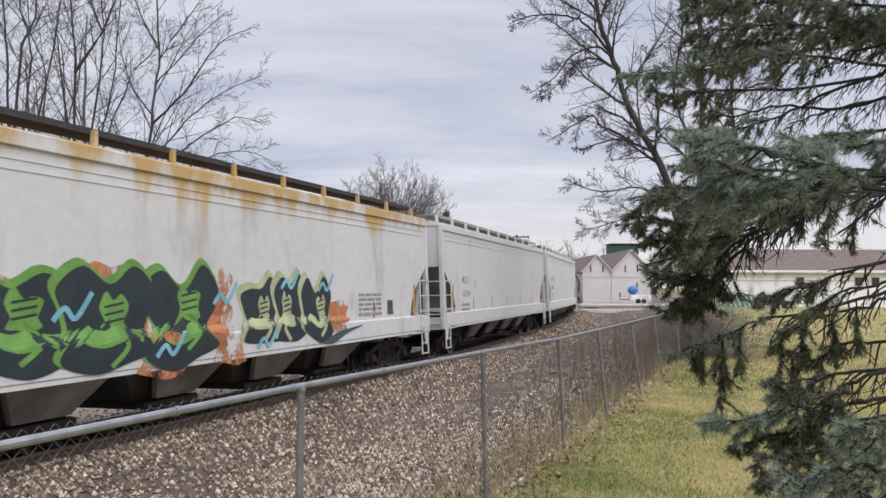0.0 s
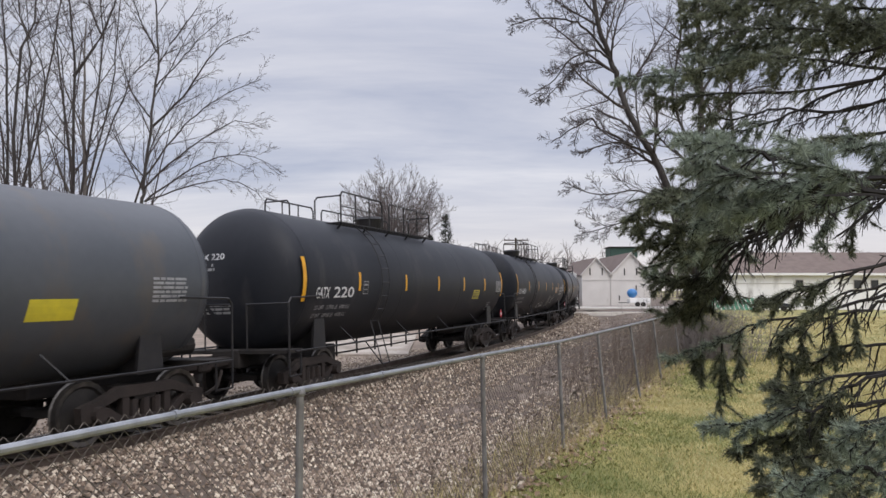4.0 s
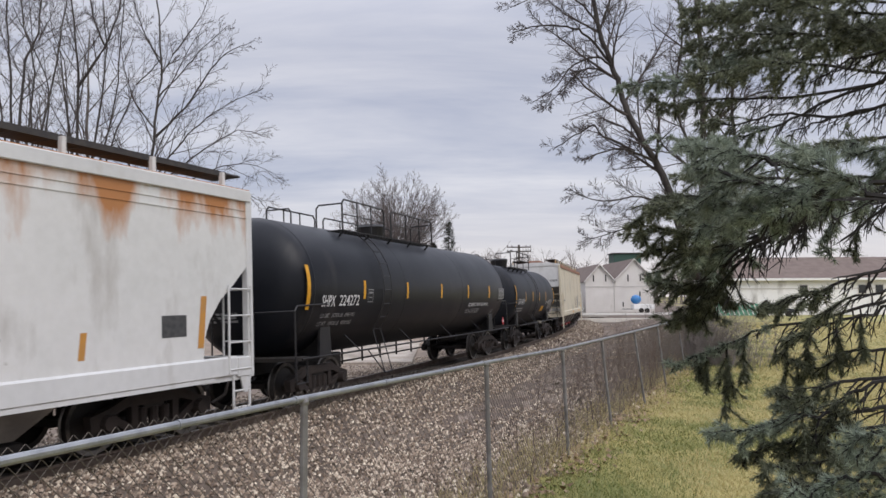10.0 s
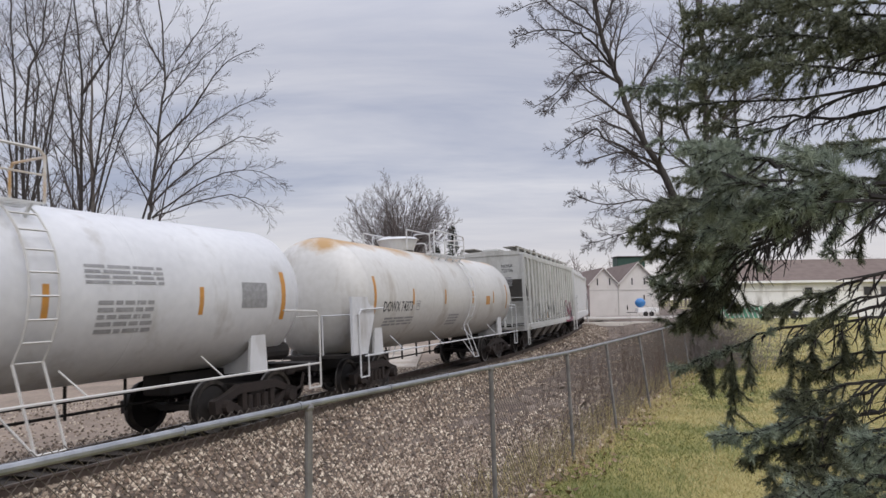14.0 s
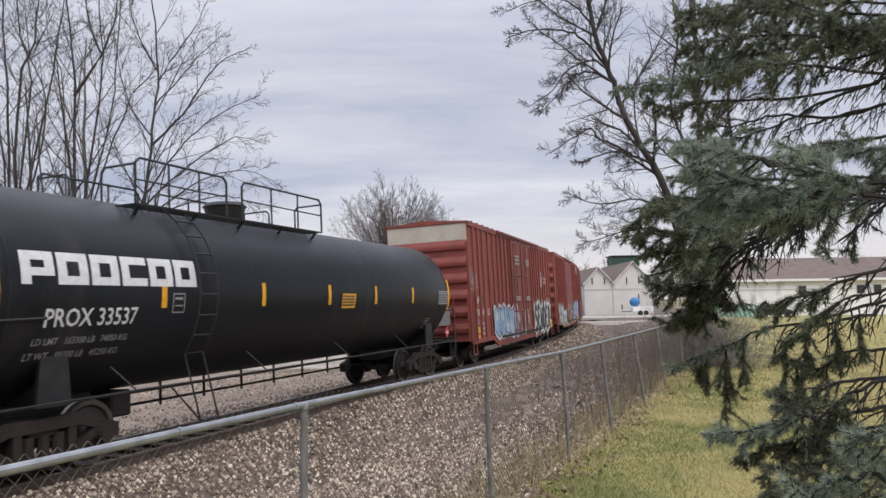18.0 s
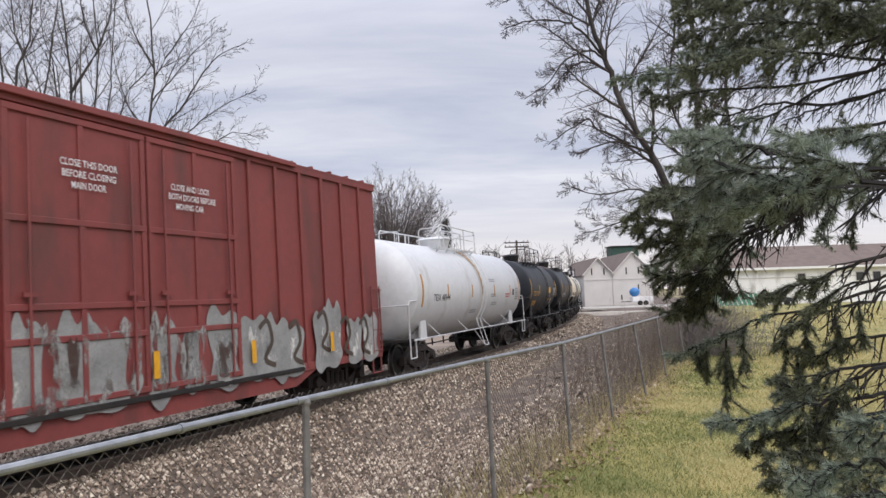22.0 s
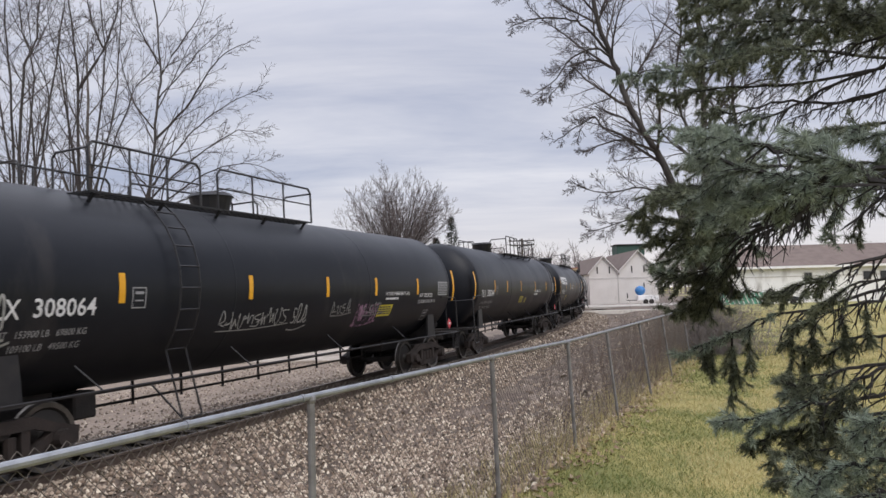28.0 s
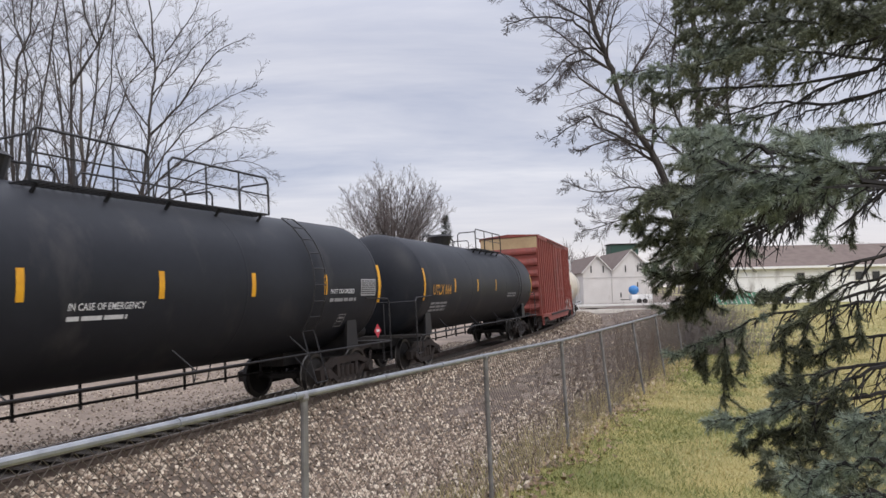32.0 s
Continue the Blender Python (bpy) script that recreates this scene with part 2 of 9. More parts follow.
# ---- track ----
STEEL = mat("rail_steel", (0.19, 0.15, 0.125), (0.12, 0.088, 0.07), 3, 0.45, 0.6)
TIE = mat("creosoted_timber", (0.055, 0.045, 0.038), (0.09, 0.075, 0.06), 6, 0.9, bump=0.6)


def sweep(profile, stations, lat0):
    vs, fs = [], []
    n = len(profile)
    for s in stations:
        for y, z in profile:
            la = lat0 + y
            p = beside(s, la)
            vs.append((p.x, p.y, z + la * CANT))
    for j in range(len(stations) - 1):
        for i in range(n):
            k = (i + 1) % n
            fs.append((j * n + i, j * n + k, (j + 1) * n + k, (j + 1) * n + i))
    return vs, fs


RAIL = [(-0.037, 0), (0.037, 0), (0.037, -0.035), (0.01, -0.05), (0.01, -0.15), (0.075, -0.17), (0.075, -0.185), (-0.075, -0.185), (-0.075, -0.17), (-0.01, -0.15), (-0.01, -0.05), (-0.037, -0.035)]
stations = [-30 + 2 * i for i in range(80)]
track = thing("railway_track", "rusty steel rails on dark timber ties in ballast", "railway track", kind="structure")
for lat in (-0.755, 0.755):
    part("rail", sweep(RAIL, stations, lat), STEEL, track, "steel rail with a worn shiny head")
tie_bm = bx(-0.115, 0.115, -1.3, 1.3, -0.20, -0.19 + 0.01, bevel=0.012)
tie_me = bpy.data.meshes.new("tie"); tie_bm.to_mesh(tie_me); tie_bm.free(); tie_me.materials.append(TIE)
for i in range(150):
    s = -4 + i * 0.52
    x, y, h = on_track(s)
    shared("tie", tie_me, track, pose(x, y, 0, 0, 0, 90 - math.degrees(h)) @ pose(0, 0, 0, -math.degrees(CANT), 0, 0) @ pose(0, 0, 0.0))

# ---- chain-link fence ----
GALV = mat("galvanised_steel", (0.34, 0.35, 0.365), (0.25, 0.26, 0.275), 9, 0.5, 0.7)
POST = mat("dull_galvanised_post", (0.24, 0.235, 0.23), (0.16, 0.15, 0.145), 7, 0.6, 0.4)
WIRE = mat("weathered_wire", (0.085, 0.072, 0.060), (0.14, 0.12, 0.10), 20, 0.7, 0.3)


def fence():
    f = thing("chain_link_fence", "galvanised chain-link fence with a tubular top rail", "fence")
    for i, ((x, y), zt) in enumerate(zip(FENCE, FENCE_TOP)):
        lean = (0.0, 0.0, 0.0, 0.03, 0.06, 0.15, 0.2, 0.2, 0.2, 0.1, 0.1)[i]
        bm = rod(bmesh.new(), (x + lean, y, ground_z(x, y) - 0.1), (x, y, zt - 0.02), 0.024, 10)
        bmesh.ops.create_uvsphere(bm, u_segments=10, v_segments=6, radius=0.033, matrix=Matrix.Translation((x, y, zt - 0.02)))
        part("post", bm, POST, f, smooth=False)
    for i in range(len(FENCE) - 1):
        a, b = Vector((*FENCE[i], FENCE_TOP[i])), Vector((*FENCE[i + 1], FENCE_TOP[i + 1]))
        bm = bmesh.new()
        rod(bm, a, b, 0.021, 10)
        for u in (0.33, 0.66, 0.97):
            c = a.lerp(b, u); d = (b - a).normalized()
            rod(bm, c - d * 0.012, c + d * 0.012, 0.026, 10)
        part("top_rail", bm, GALV, f, smooth=False)
        # woven wire: zigzag strands
        d = b - a
        n = round(d.length / 0.036)
        zb = ground_z(*FENCE[i]) + 0.02, ground_z(*FENCE[i + 1]) + 0.02
        nrm = Vector((d.y, -d.x, 0)).normalized()
        vs, fs = [], []
        w = 0.0021 if i < 3 else 0.0029
        rows = 40
        step_h = 1.50 / rows
        for k in range(n):
            if k % 2:
                continue
            u0 = k / n
            for j in range(rows):
                ua, ub = (u0, u0 + 1 / n) if j % 2 == 0 else (u0 + 1 / n, u0)
                pa, pb = a.lerp(b, ua), a.lerp(b, ub)
                za, zb_ = pa.z + 0.045 - j * step_h, pb.z + 0.045 - (j + 1) * step_h
                if za < zb[0] + (zb[1] - zb[0]) * u0:
                    break
                off = nrm * (0.018 + (0.004 if j % 2 else -0.004))
                p = Vector((pa.x, pa.y, za)) - off * 1.0
                q = Vector((pb.x, pb.y, zb_)) - off * 1.0
                dirv = (q - p).normalized()
                side = dirv.cross(nrm).normalized() * w
                up = nrm * w
                o = len(vs)
                for e in (p, q):
                    vs += [tuple(e + side), tuple(e + up), tuple(e - side)]
                fs += [(o, o + 1, o + 4, o + 3), (o + 1, o + 2, o + 5, o + 4), (o + 2, o, o + 3, o + 5)]
            # mirrored strand gives the diamonds
            for j in range(rows):
                ua, ub = (u0, u0 - 1 / n) if j % 2 == 0 else (u0 - 1 / n, u0)
                pa, pb = a.lerp(b, ua), a.lerp(b, ub)
                za, zb_ = pa.z + 0.045 - j * step_h, pb.z + 0.045 - (j + 1) * step_h
                if za < zb[0] + (zb[1] - zb[0]) * u0:
                    break
                p = Vector((pa.x, pa.y, za)) - nrm * 0.018
                q = Vector((pb.x, pb.y, zb_)) - nrm * 0.018
                dirv = (q - p).normalized()
                side = dirv.cross(nrm).normalized() * w
                up = nrm * w
                o = len(vs)
                for e in (p, q):
                    vs += [tuple(e + side), tuple(e + up), tuple(e - side)]
                fs += [(o, o + 1, o + 4, o + 3), (o + 1, o + 2, o + 5, o + 4), (o + 2, o, o + 3, o + 5)]
        tagged(part("wire_mesh", (vs, fs), WIRE, f, "rusty diamond wire mesh"), kind="stuff")
    return f


fence()
# ---- the train ----
COUPLERS = (5.9, 22.98, 39.9, 57.55, 72.92, 89.96, 108.12, 124.91, 142.68, 160.1, 176.8, 189.3, 205.87, 220.3, 235.5, 252.55, 268.93, 285.9, 303.0, 320.25, 337.5,
            352.0, 362.2, 372.85, 384.4, 394.3, 409.3, 426.8, 443.7, 460.7, 478.2, 495.0, 510.7, 525.0)
CARS, WHEELS = {}, []


def weathered(name, base, base2, stain, z_low, z_high, amount=0.5, rough=0.5, streak=(0.9, 0.9, 0.12), scale=1.4, grime=(0.09, 0.075, 0.06), grime_amount=0.3):
    """Car paint: broad fading, stains that run down from the top edge, and a film of road grime."""
    m = mat(name, base, base2, 0.5, rough, 0.0, dirt=(grime, grime_amount, 1.3, (1, 1, 0.35)))
    n, l = m.node_tree.nodes, m.node_tree.links
    b = n["Principled BSDF"]
    old = b.inputs["Base Color"].links[0].from_socket
    co = n.new("ShaderNodeTexCoord")
    mp = n.new("ShaderNodeMapping"); mp.inputs["Scale"].default_value = streak
    l.new(co.outputs["Object"], mp.inputs[0])
    nz = n.new("ShaderNodeTexNoise"); nz.inputs["Scale"].default_value, nz.inputs["Detail"].default_value, nz.inputs["Roughness"].default_value = scale, 8, 0.6
    l.new(mp.outputs[0], nz.inputs["Vector"])
    sp = n.new("ShaderNodeSeparateXYZ"); l.new(co.outputs["Object"], sp.inputs[0])
    mr = n.new("ShaderNodeMapRange")
    mr.inputs["From Min"].default_value, mr.inputs["From Max"].default_value = z_low, z_high
    mr.inputs["To Min"].default_value, mr.inputs["To Max"].default_value = -0.35, amount - 0.32
    l.new(sp.outputs[2], mr.inputs["Value"])
    ad = n.new("ShaderNodeMath"); ad.operation = "ADD"
    l.new(nz.outputs[0], ad.inputs[0]); l.new(mr.outputs[0], ad.inputs[1])
    rp = n.new("ShaderNodeValToRGB")
    rp.color_ramp.elements[0].position, rp.color_ramp.elements[1].position = 0.50, 0.66
    l.new(ad.outputs[0], rp.inputs[0])
    mx = n.new("ShaderNodeMixRGB"); mx.inputs[2].default_value = (*stain, 1)
    l.new(rp.outputs[0], mx.inputs[0]); l.new(old, mx.inputs[1]); l.new(mx.outputs[0], b.inputs["Base Color"])
    return m


UNDER = mat("grimy_underframe", (0.013, 0.011, 0.010), (0.028, 0.023, 0.020), 3, 0.8, 0.2, bump=0.4)
RUSTY = mat("rusty_truck_casting", (0.016, 0.0115, 0.0095), (0.030, 0.021, 0.017), 5, 0.85, 0.1, bump=0.4)
WHEEL_STEEL = mat("wheel_steel", (0.016, 0.014, 0.013), (0.030, 0.026, 0.023), 6, 0.65, 0.3)
TREAD = mat("polished_wheel_rim", (0.15, 0.14, 0.13), (0.09, 0.085, 0.08), 8, 0.4, 0.9)
BLACK = mat("black_tank_paint", (0.0080, 0.0092, 0.0125), (0.0115, 0.0130, 0.0168), 0.6, 0.38, dirt=((0.04, 0.037, 0.036), 0.06, 0.7, (1, 1, 0.3)))
BLACK_DUSTY = weathered("dusty_black_tank_paint", (0.0155, 0.0170, 0.0212), (0.0225, 0.0245, 0.030), (0.075, 0.066, 0.060), 2.8, 3.9, 0.22, 0.5, (0.5, 0.5, 0.3), 1.0, grime=(0.045, 0.043, 0.044), grime_amount=0.2)
BLACK_BROWN = weathered("sooty_black_tank_paint", (0.0095, 0.0108, 0.0138), (0.0135, 0.0150, 0.0185), (0.075, 0.050, 0.042), 3.25, 3.8, 0.62, 0.45, (0.3, 0.3, 0.3), 0.7, grime=(0.032, 0.030, 0.031), grime_amount=0.12)
for dark_paint in (BLACK, BLACK_DUSTY, BLACK_BROWN):
    dark_paint.node_tree.nodes["Principled BSDF"].inputs["Specular IOR Level"].default_value = 0.22
GREY_TANK = weathered("blue_grey_tank_paint", (0.050, 0.056, 0.064), (0.065, 0.070, 0.078), (0.10, 0.095, 0.09), 2.4, 3.9, 0.3, 0.45, (0.6, 0.6, 0.3))
FITTING = mat("black_fittings", (0.012, 0.012, 0.014), (0.024, 0.022, 0.022), 5, 0.5, 0.2)
WHITE = weathered("pale_grey_hopper_paint", (0.56, 0.56, 0.55), (0.62, 0.62, 0.61), (0.36, 0.33, 0.28), 2.6, 4.2, 0.12, 0.45, grime=(0.44, 0.42, 0.39), grime_amount=0.12)
WHITE_RUST = weathered("rust_streaked_white_paint", (0.60, 0.60, 0.58), (0.66, 0.65, 0.63), (0.40, 0.17, 0.055), 2.2, 4.3, 0.60, 0.5, (0.9, 0.9, 0.22), 1.4, grime=(0.42, 0.40, 0.37))
WHITE_PATCH = weathered("patchy_white_paint", (0.58, 0.58, 0.57), (0.63, 0.63, 0.61), (0.50, 0.33, 0.13), 2.7, 4.1, 0.50, 0.5, (1.1, 1.1, 0.35), 1.2, grime=(0.42, 0.40, 0.37))
BEIGE = weathered("stained_cream_paint", (0.55, 0.49, 0.37), (0.60, 0.545, 0.425), (0.46, 0.29, 0.13), 1.4, 4.1, 0.32, 0.55, (2.0, 2.0, 0.05), 1.2, grime=(0.33, 0.30, 0.24))
GREY_WHITE = weathered("chalky_grey_white_paint", (0.47, 0.47, 0.44), (0.53, 0.53, 0.50), (0.30, 0.28, 0.24), 2.6, 4.2, 0.15, 0.55, grime=(0.30, 0.29, 0.26))
TANK_WHITE = weathered("white_tank_paint", (0.54, 0.545, 0.55), (0.60, 0.605, 0.605), (0.42, 0.46, 0.38), 2.6, 3.9, 0.14, 0.38, grime=(0.35, 0.33, 0.30), grime_amount=0.15)
TANK_WHITE_RUST = weathered("rust_stained_white_tank_paint", (0.53, 0.52, 0.49), (0.58, 0.57, 0.54), (0.40, 0.24, 0.09), 2.9, 3.75, 0.40, 0.45, (0.55, 0.55, 0.55), 1.1, grime=(0.36, 0.32, 0.27), grime_amount=0.2)
CREAM = weathered("cream_tank_paint", (0.60, 0.53, 0.41), (0.65, 0.58, 0.46), (0.34, 0.26, 0.18), 3.0, 3.8, 0.10, 0.42, grime=(0.33, 0.27, 0.20), grime_amount=0.15)
RED = weathered("boxcar_oxide_red", (0.215, 0.044, 0.032), (0.25, 0.055, 0.040), (0.10, 0.033, 0.028), 2.5, 5.0, 0.12, 0.6, grime=(0.15, 0.042, 0.030), grime_amount=0.4)
RED_DARK = weathered("boxcar_maroon_red", (0.180, 0.036, 0.033), (0.215, 0.045, 0.039), (0.08, 0.025, 0.024), 2.5, 5.0, 0.15, 0.6, grime=(0.11, 0.035, 0.028), grime_amount=0.4)
ROOF_RUST = mat("rusted_roof_sheet", (0.22, 0.105, 0.065), (0.30, 0.16, 0.10), 2, 0.75, bump=0.2)
DECK = mat("dark_walkway_grating", (0.035, 0.034, 0.036), (0.06, 0.055, 0.052), 9, 0.7, 0.3)
DECK_PALE = mat("pale_walkway_grating", (0.34, 0.32, 0.28), (0.26, 0.24, 0.21), 9, 0.6, 0.2)
YELLOW = mat("yellow_reflective_tape", (0.72, 0.36, 0.012), (0.60, 0.28, 0.01), 7, 0.4)
ORANGE = mat("faded_orange_tape", (0.52, 0.235, 0.035), (0.44, 0.22, 0.06), 7, 0.45)
LEMON = mat("lemon_placard", (0.58, 0.48, 0.03), (0.48, 0.40, 0.03), 7, 0.45)
INK_W = mat("white_stencil_paint", (0.66, 0.66, 0.65), (0.56, 0.56, 0.55), 12, 0.5)
INK_G = mat("dull_grey_stencil_paint", (0.30, 0.30, 0.30), (0.22, 0.22, 0.22), 12, 0.5)
INK_K = mat("black_stencil_paint", (0.035, 0.035, 0.038), (0.07, 0.07, 0.07), 12, 0.5)
INK_Y = mat("yellow_stencil_paint", (0.55, 0.27, 0.02), (0.45, 0.20, 0.02), 12, 0.5)
INK_B = mat("navy_stencil_paint", (0.05, 0.055, 0.11), (0.07, 0.075, 0.13), 12, 0.5)
INK_LG = mat("pale_stencil_block", (0.42, 0.42, 0.42), (0.34, 0.34, 0.34), 12, 0.5)
PLACARD = mat("red_hazard_placard", (0.52, 0.03, 0.05), (0.45, 0.03, 0.05), 9, 0.45)
REDTRIM = mat("red_gate_paint", (0.36, 0.03, 0.03), (0.25, 0.03, 0.03), 6, 0.6)
PALE_END = mat("faded_white_end_band", (0.52, 0.49, 0.42), (0.44, 0.38, 0.30), 1.5, 0.6)
TAN_END = mat("bare_tan_end_band", (0.50, 0.36, 0.20), (0.42, 0.29, 0.16), 1.5, 0.6)


# ---- lettering and marks laid on a car's near side ----
def flat(w):
    return lambda x, z: (x, -w, z)


def drum(r, zc):
    def at(x, z):
        d = min(max((z - zc) / r, -0.98), 0.98)
        return (x, -r * math.sqrt(1 - d * d), z)
    return at


def head(xe, depth, r, zc):
    """The leading dished end of a tank: across is measured to the near side."""
    def at(a, z):
        q = min((a * a + (z - zc) ** 2) / (r * r), 0.96)
        return (xe - depth * math.sqrt(1 - q), -a, z)
    return at


def lift(p, k):
    """Raise a mark a hair off its surface, level by level."""
    return (p[0], p[1] - 0.004 * k, p[2])


GLYPHS = {}


def glyphs(txt):
    if txt not in GLYPHS:
        cu = bpy.data.curves.new("lettering", "FONT")
        cu.body, cu.size, cu.resolution_u, cu.offset = txt, 1.0, 2, 0.012
        ob = bpy.data.objects.new("lettering", cu)
        me = ob.to_mesh()
        GLYPHS[txt] = ([tuple(v.co[:2]) for v in me.vertices], [tuple(p.vertices) for p in me.polygons])
        ob.to_mesh_clear()
        bpy.data.objects.remove(ob)
    return GLYPHS[txt]


def letter(parent, txt, x0, x1, z0, z1, ink, surf, k=1, name="lettering"):
    vs, fs = glyphs(txt)
    xs, ys = [v[0] for v in vs], [v[1] for v in vs]
    sx, sy = (x1 - x0) / (max(xs) - min(xs)), (z1 - z0) / (max(ys) - min(ys))
    out = [lift(surf(x0 + (x - min(xs)) * sx, z0 + (y - min(ys)) * sy), k) for x, y in vs]
    return part(name, (out, fs), ink, parent)


def quads(parent, name, rects, ink, surf, k=1, lean=0.0, label="", nx=1, nz=3):
    vs, fs = [], []
    for x0, x1, z0, z1 in rects:
        o = len(vs)
        for j in range(nz + 1):
            for i in range(nx + 1):
                z = z0 + (z1 - z0) * j / nz
                vs.append(lift(surf(x0 + (x1 - x0) * i / nx + lean * (z - z0), z), k))
        for j in range(nz):
            for i in range(nx):
                a = o + j * (nx + 1) + i
                fs.append((a, a + 1, a + nx + 2, a + nx + 1))
    return part(name, (vs, fs), ink, parent, label)


def bars(parent, x0, x1, z0, z1, n, ink, surf, k=1, seed=0):
    """Unreadable small print: rows of plain bars broken into words."""
    rnd = random.Random(seed * 7 + int(x0 * 31) + n)
    rects = []
    pitch = (z1 - z0) / n
    for j in range(n):
        x = x0
        while x < x1 - 0.02:
            wv = min(rnd.uniform(0.12, 0.34) * (x1 - x0), x1 - x)
            rects.append((x, x + wv, z1 - pitch * (j + 0.75), z1 - pitch * (j + 0.15)))
            x += wv + 0.035 * (x1 - x0)
    return quads(parent, "small_print", rects, ink, surf, k, nz=1)


def frame_mark(parent, x0, x1, z0, z1, ink, surf, k=1):
    b = 0.018
    return quads(parent, "test_panel", [(x0, x1, z0, z0 + b), (x0, x1, z1 - b, z1), (x0, x0 + b, z0, z1), (x1 - b, x1, z0, z1), (x0 + 0.05, x1 - 0.05, z0 + 0.10, z0 + 0.12), (x0 + 0.05, x1 - 0.05, z1 - 0.10, z1 - 0.06)], ink, surf, k, nz=5)


def block_logo(parent, x0, x1, z0, z1, ink, surf, k=1):
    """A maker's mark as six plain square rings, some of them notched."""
    w, h = (x1 - x0) / 6, z1 - z0
    t, q = h * 0.27, w * 0.27
    rects = []
    for i in range(6):
        a, b = x0 + i * w + 0.025, x0 + (i + 1) * w - 0.025
        rects += [(a, b, z1 - t, z1), (a, a + q, z0, z1 - t)]
        if i in (0, 3):
            rects += [(a + q, b, z0 + h * 0.26, z0 + h * 0.26 + t * 0.9)] if i == 0 else [(a + q, b, z0, z0 + t)]
            rects += [(b - q, b, z0 + h * 0.26 + t * 0.9, z1 - t)] if i == 0 else []
        else:
            rects += [(a + q, b - q, z0, z0 + t), (b - q, b, z0, z1 - t)]
    return quads(parent, "company_mark", rects, ink, surf, k, 0.0, nz=2)


SPRAY = {}


def spray(name, c):
    if name not in SPRAY:
        SPRAY[name] = mat("spray_" + name, c, tuple(v * 0.7 for v in c), 2.5, 0.55, fine=0.3, dirt=(tuple(v * 0.5 + 0.02 for v in c), 0.2, 3, (1, 1, 1)))
    return SPRAY[name]


def worn_spray(name, c, keep=0.5):
    """Spray paint that has flaked away in places."""
    m = mat("worn_spray_" + name, c, tuple(v * 0.75 for v in c), 2.5, 0.6, fine=0.3)
    n, l = m.node_tree.nodes, m.node_tree.links
    out = [q for q in n if q.type == "OUTPUT_MATERIAL"][0]
    sh = out.inputs[0].links[0].from_socket
    co = n.new("ShaderNodeTexCoord"); mp = n.new("ShaderNodeMapping"); mp.inputs["Scale"].default_value = (1.6, 1.6, 0.7)
    nz = n.new("ShaderNodeTexNoise"); nz.inputs["Scale"].default_value, nz.inputs["Detail"].default_value, nz.inputs["Roughness"].default_value = 2.2, 8, 0.72
    rp = n.new("ShaderNodeValToRGB"); rp.color_ramp.elements[0].position, rp.color_ramp.elements[1].position = 0.58 - keep * 0.22, 0.70 - keep * 0.22
    tr = n.new("ShaderNodeBsdfTransparent"); mx = n.new("ShaderNodeMixShader")
    l.new(co.outputs["Object"], mp.inputs[0]); l.new(mp.outputs[0], nz.inputs["Vector"]); l.new(nz.outputs[0], rp.inputs[0])
    l.new(rp.outputs[0], mx.inputs[0]); l.new(tr.outputs[0], mx.inputs[1]); l.new(sh, mx.inputs[2]); l.new(mx.outputs[0], out.inputs[0])
    return m


def stroke(pts, width, surf, k):
    """A brush stroke along pts in the side's plane."""
    vs, fs = [], []
    for i, (x, z) in enumerate(pts):
        xa, za = pts[max(i - 1, 0)]; xb, zb = pts[min(i + 1, len(pts) - 1)]
        d = math.hypot(xb - xa, zb - za) or 1
        nx, nz = -(zb - za) / d * width / 2, (xb - xa) / d * width / 2
        vs += [lift(surf(x + nx, z + nz), k), lift(surf(x - nx, z - nz), k)]
        if i:
            o = 2 * i
            fs.append((o - 2, o - 1, o + 1, o))
    return vs, fs


def blob(cx, cz, rx, rz, rnd, surf, k, n=18, rough=0.22):
    """A swollen letter body: a wobbly closed outline, filled."""
    ph = [rnd.uniform(0, 6.28) for _ in range(4)]
    vs = [lift(surf(cx, cz), k)]
    for i in range(n):
        a = 2 * math.pi * i / n
        q = 1 + rough * (math.sin(3 * a + ph[0]) * 0.6 + math.sin(5 * a + ph[1]) * 0.4 + math.sin(2 * a + ph[2]) * 0.5)
        sq = max(abs(math.cos(a)), abs(math.sin(a))) ** -0.6
        vs.append(lift(surf(cx + rx * math.cos(a) * q * sq, cz + rz * math.sin(a) * q * sq), k))
    return vs, [(0, 1 + i, 1 + (i + 1) % n) for i in range(n)]


def merge(items):
    vs, fs = [], []
    for v, f in items:
        o = len(vs)
        vs += v
        fs += [tuple(a + o for a in q) for q in f]
    return vs, fs


def curve_through(pts, closed=False, per=5):
    """Smooth line through a few points in the side's plane."""
    n = len(pts)
    out = []
    for i in range(n if closed else n - 1):
        g = (lambda q: pts[q % n]) if closed else (lambda q: pts[min(max(q, 0), n - 1)])
        (ax, az), (bx_, bz), (cx, cz), (dx, dz) = g(i - 1), g(i), g(i + 1), g(i + 2)
        for k in range(per):
            u = k / per
            f = lambda p, q, r, s: 0.5 * (2 * q + (r - p) * u + (2 * p - 5 * q + 4 * r - s) * u * u + (3 * q - p - 3 * r + s) * u ** 3)
            out.append((f(ax, bx_, cx, dx), f(az, bz, cz, dz)))
    return out if closed else out + [pts[-1]]


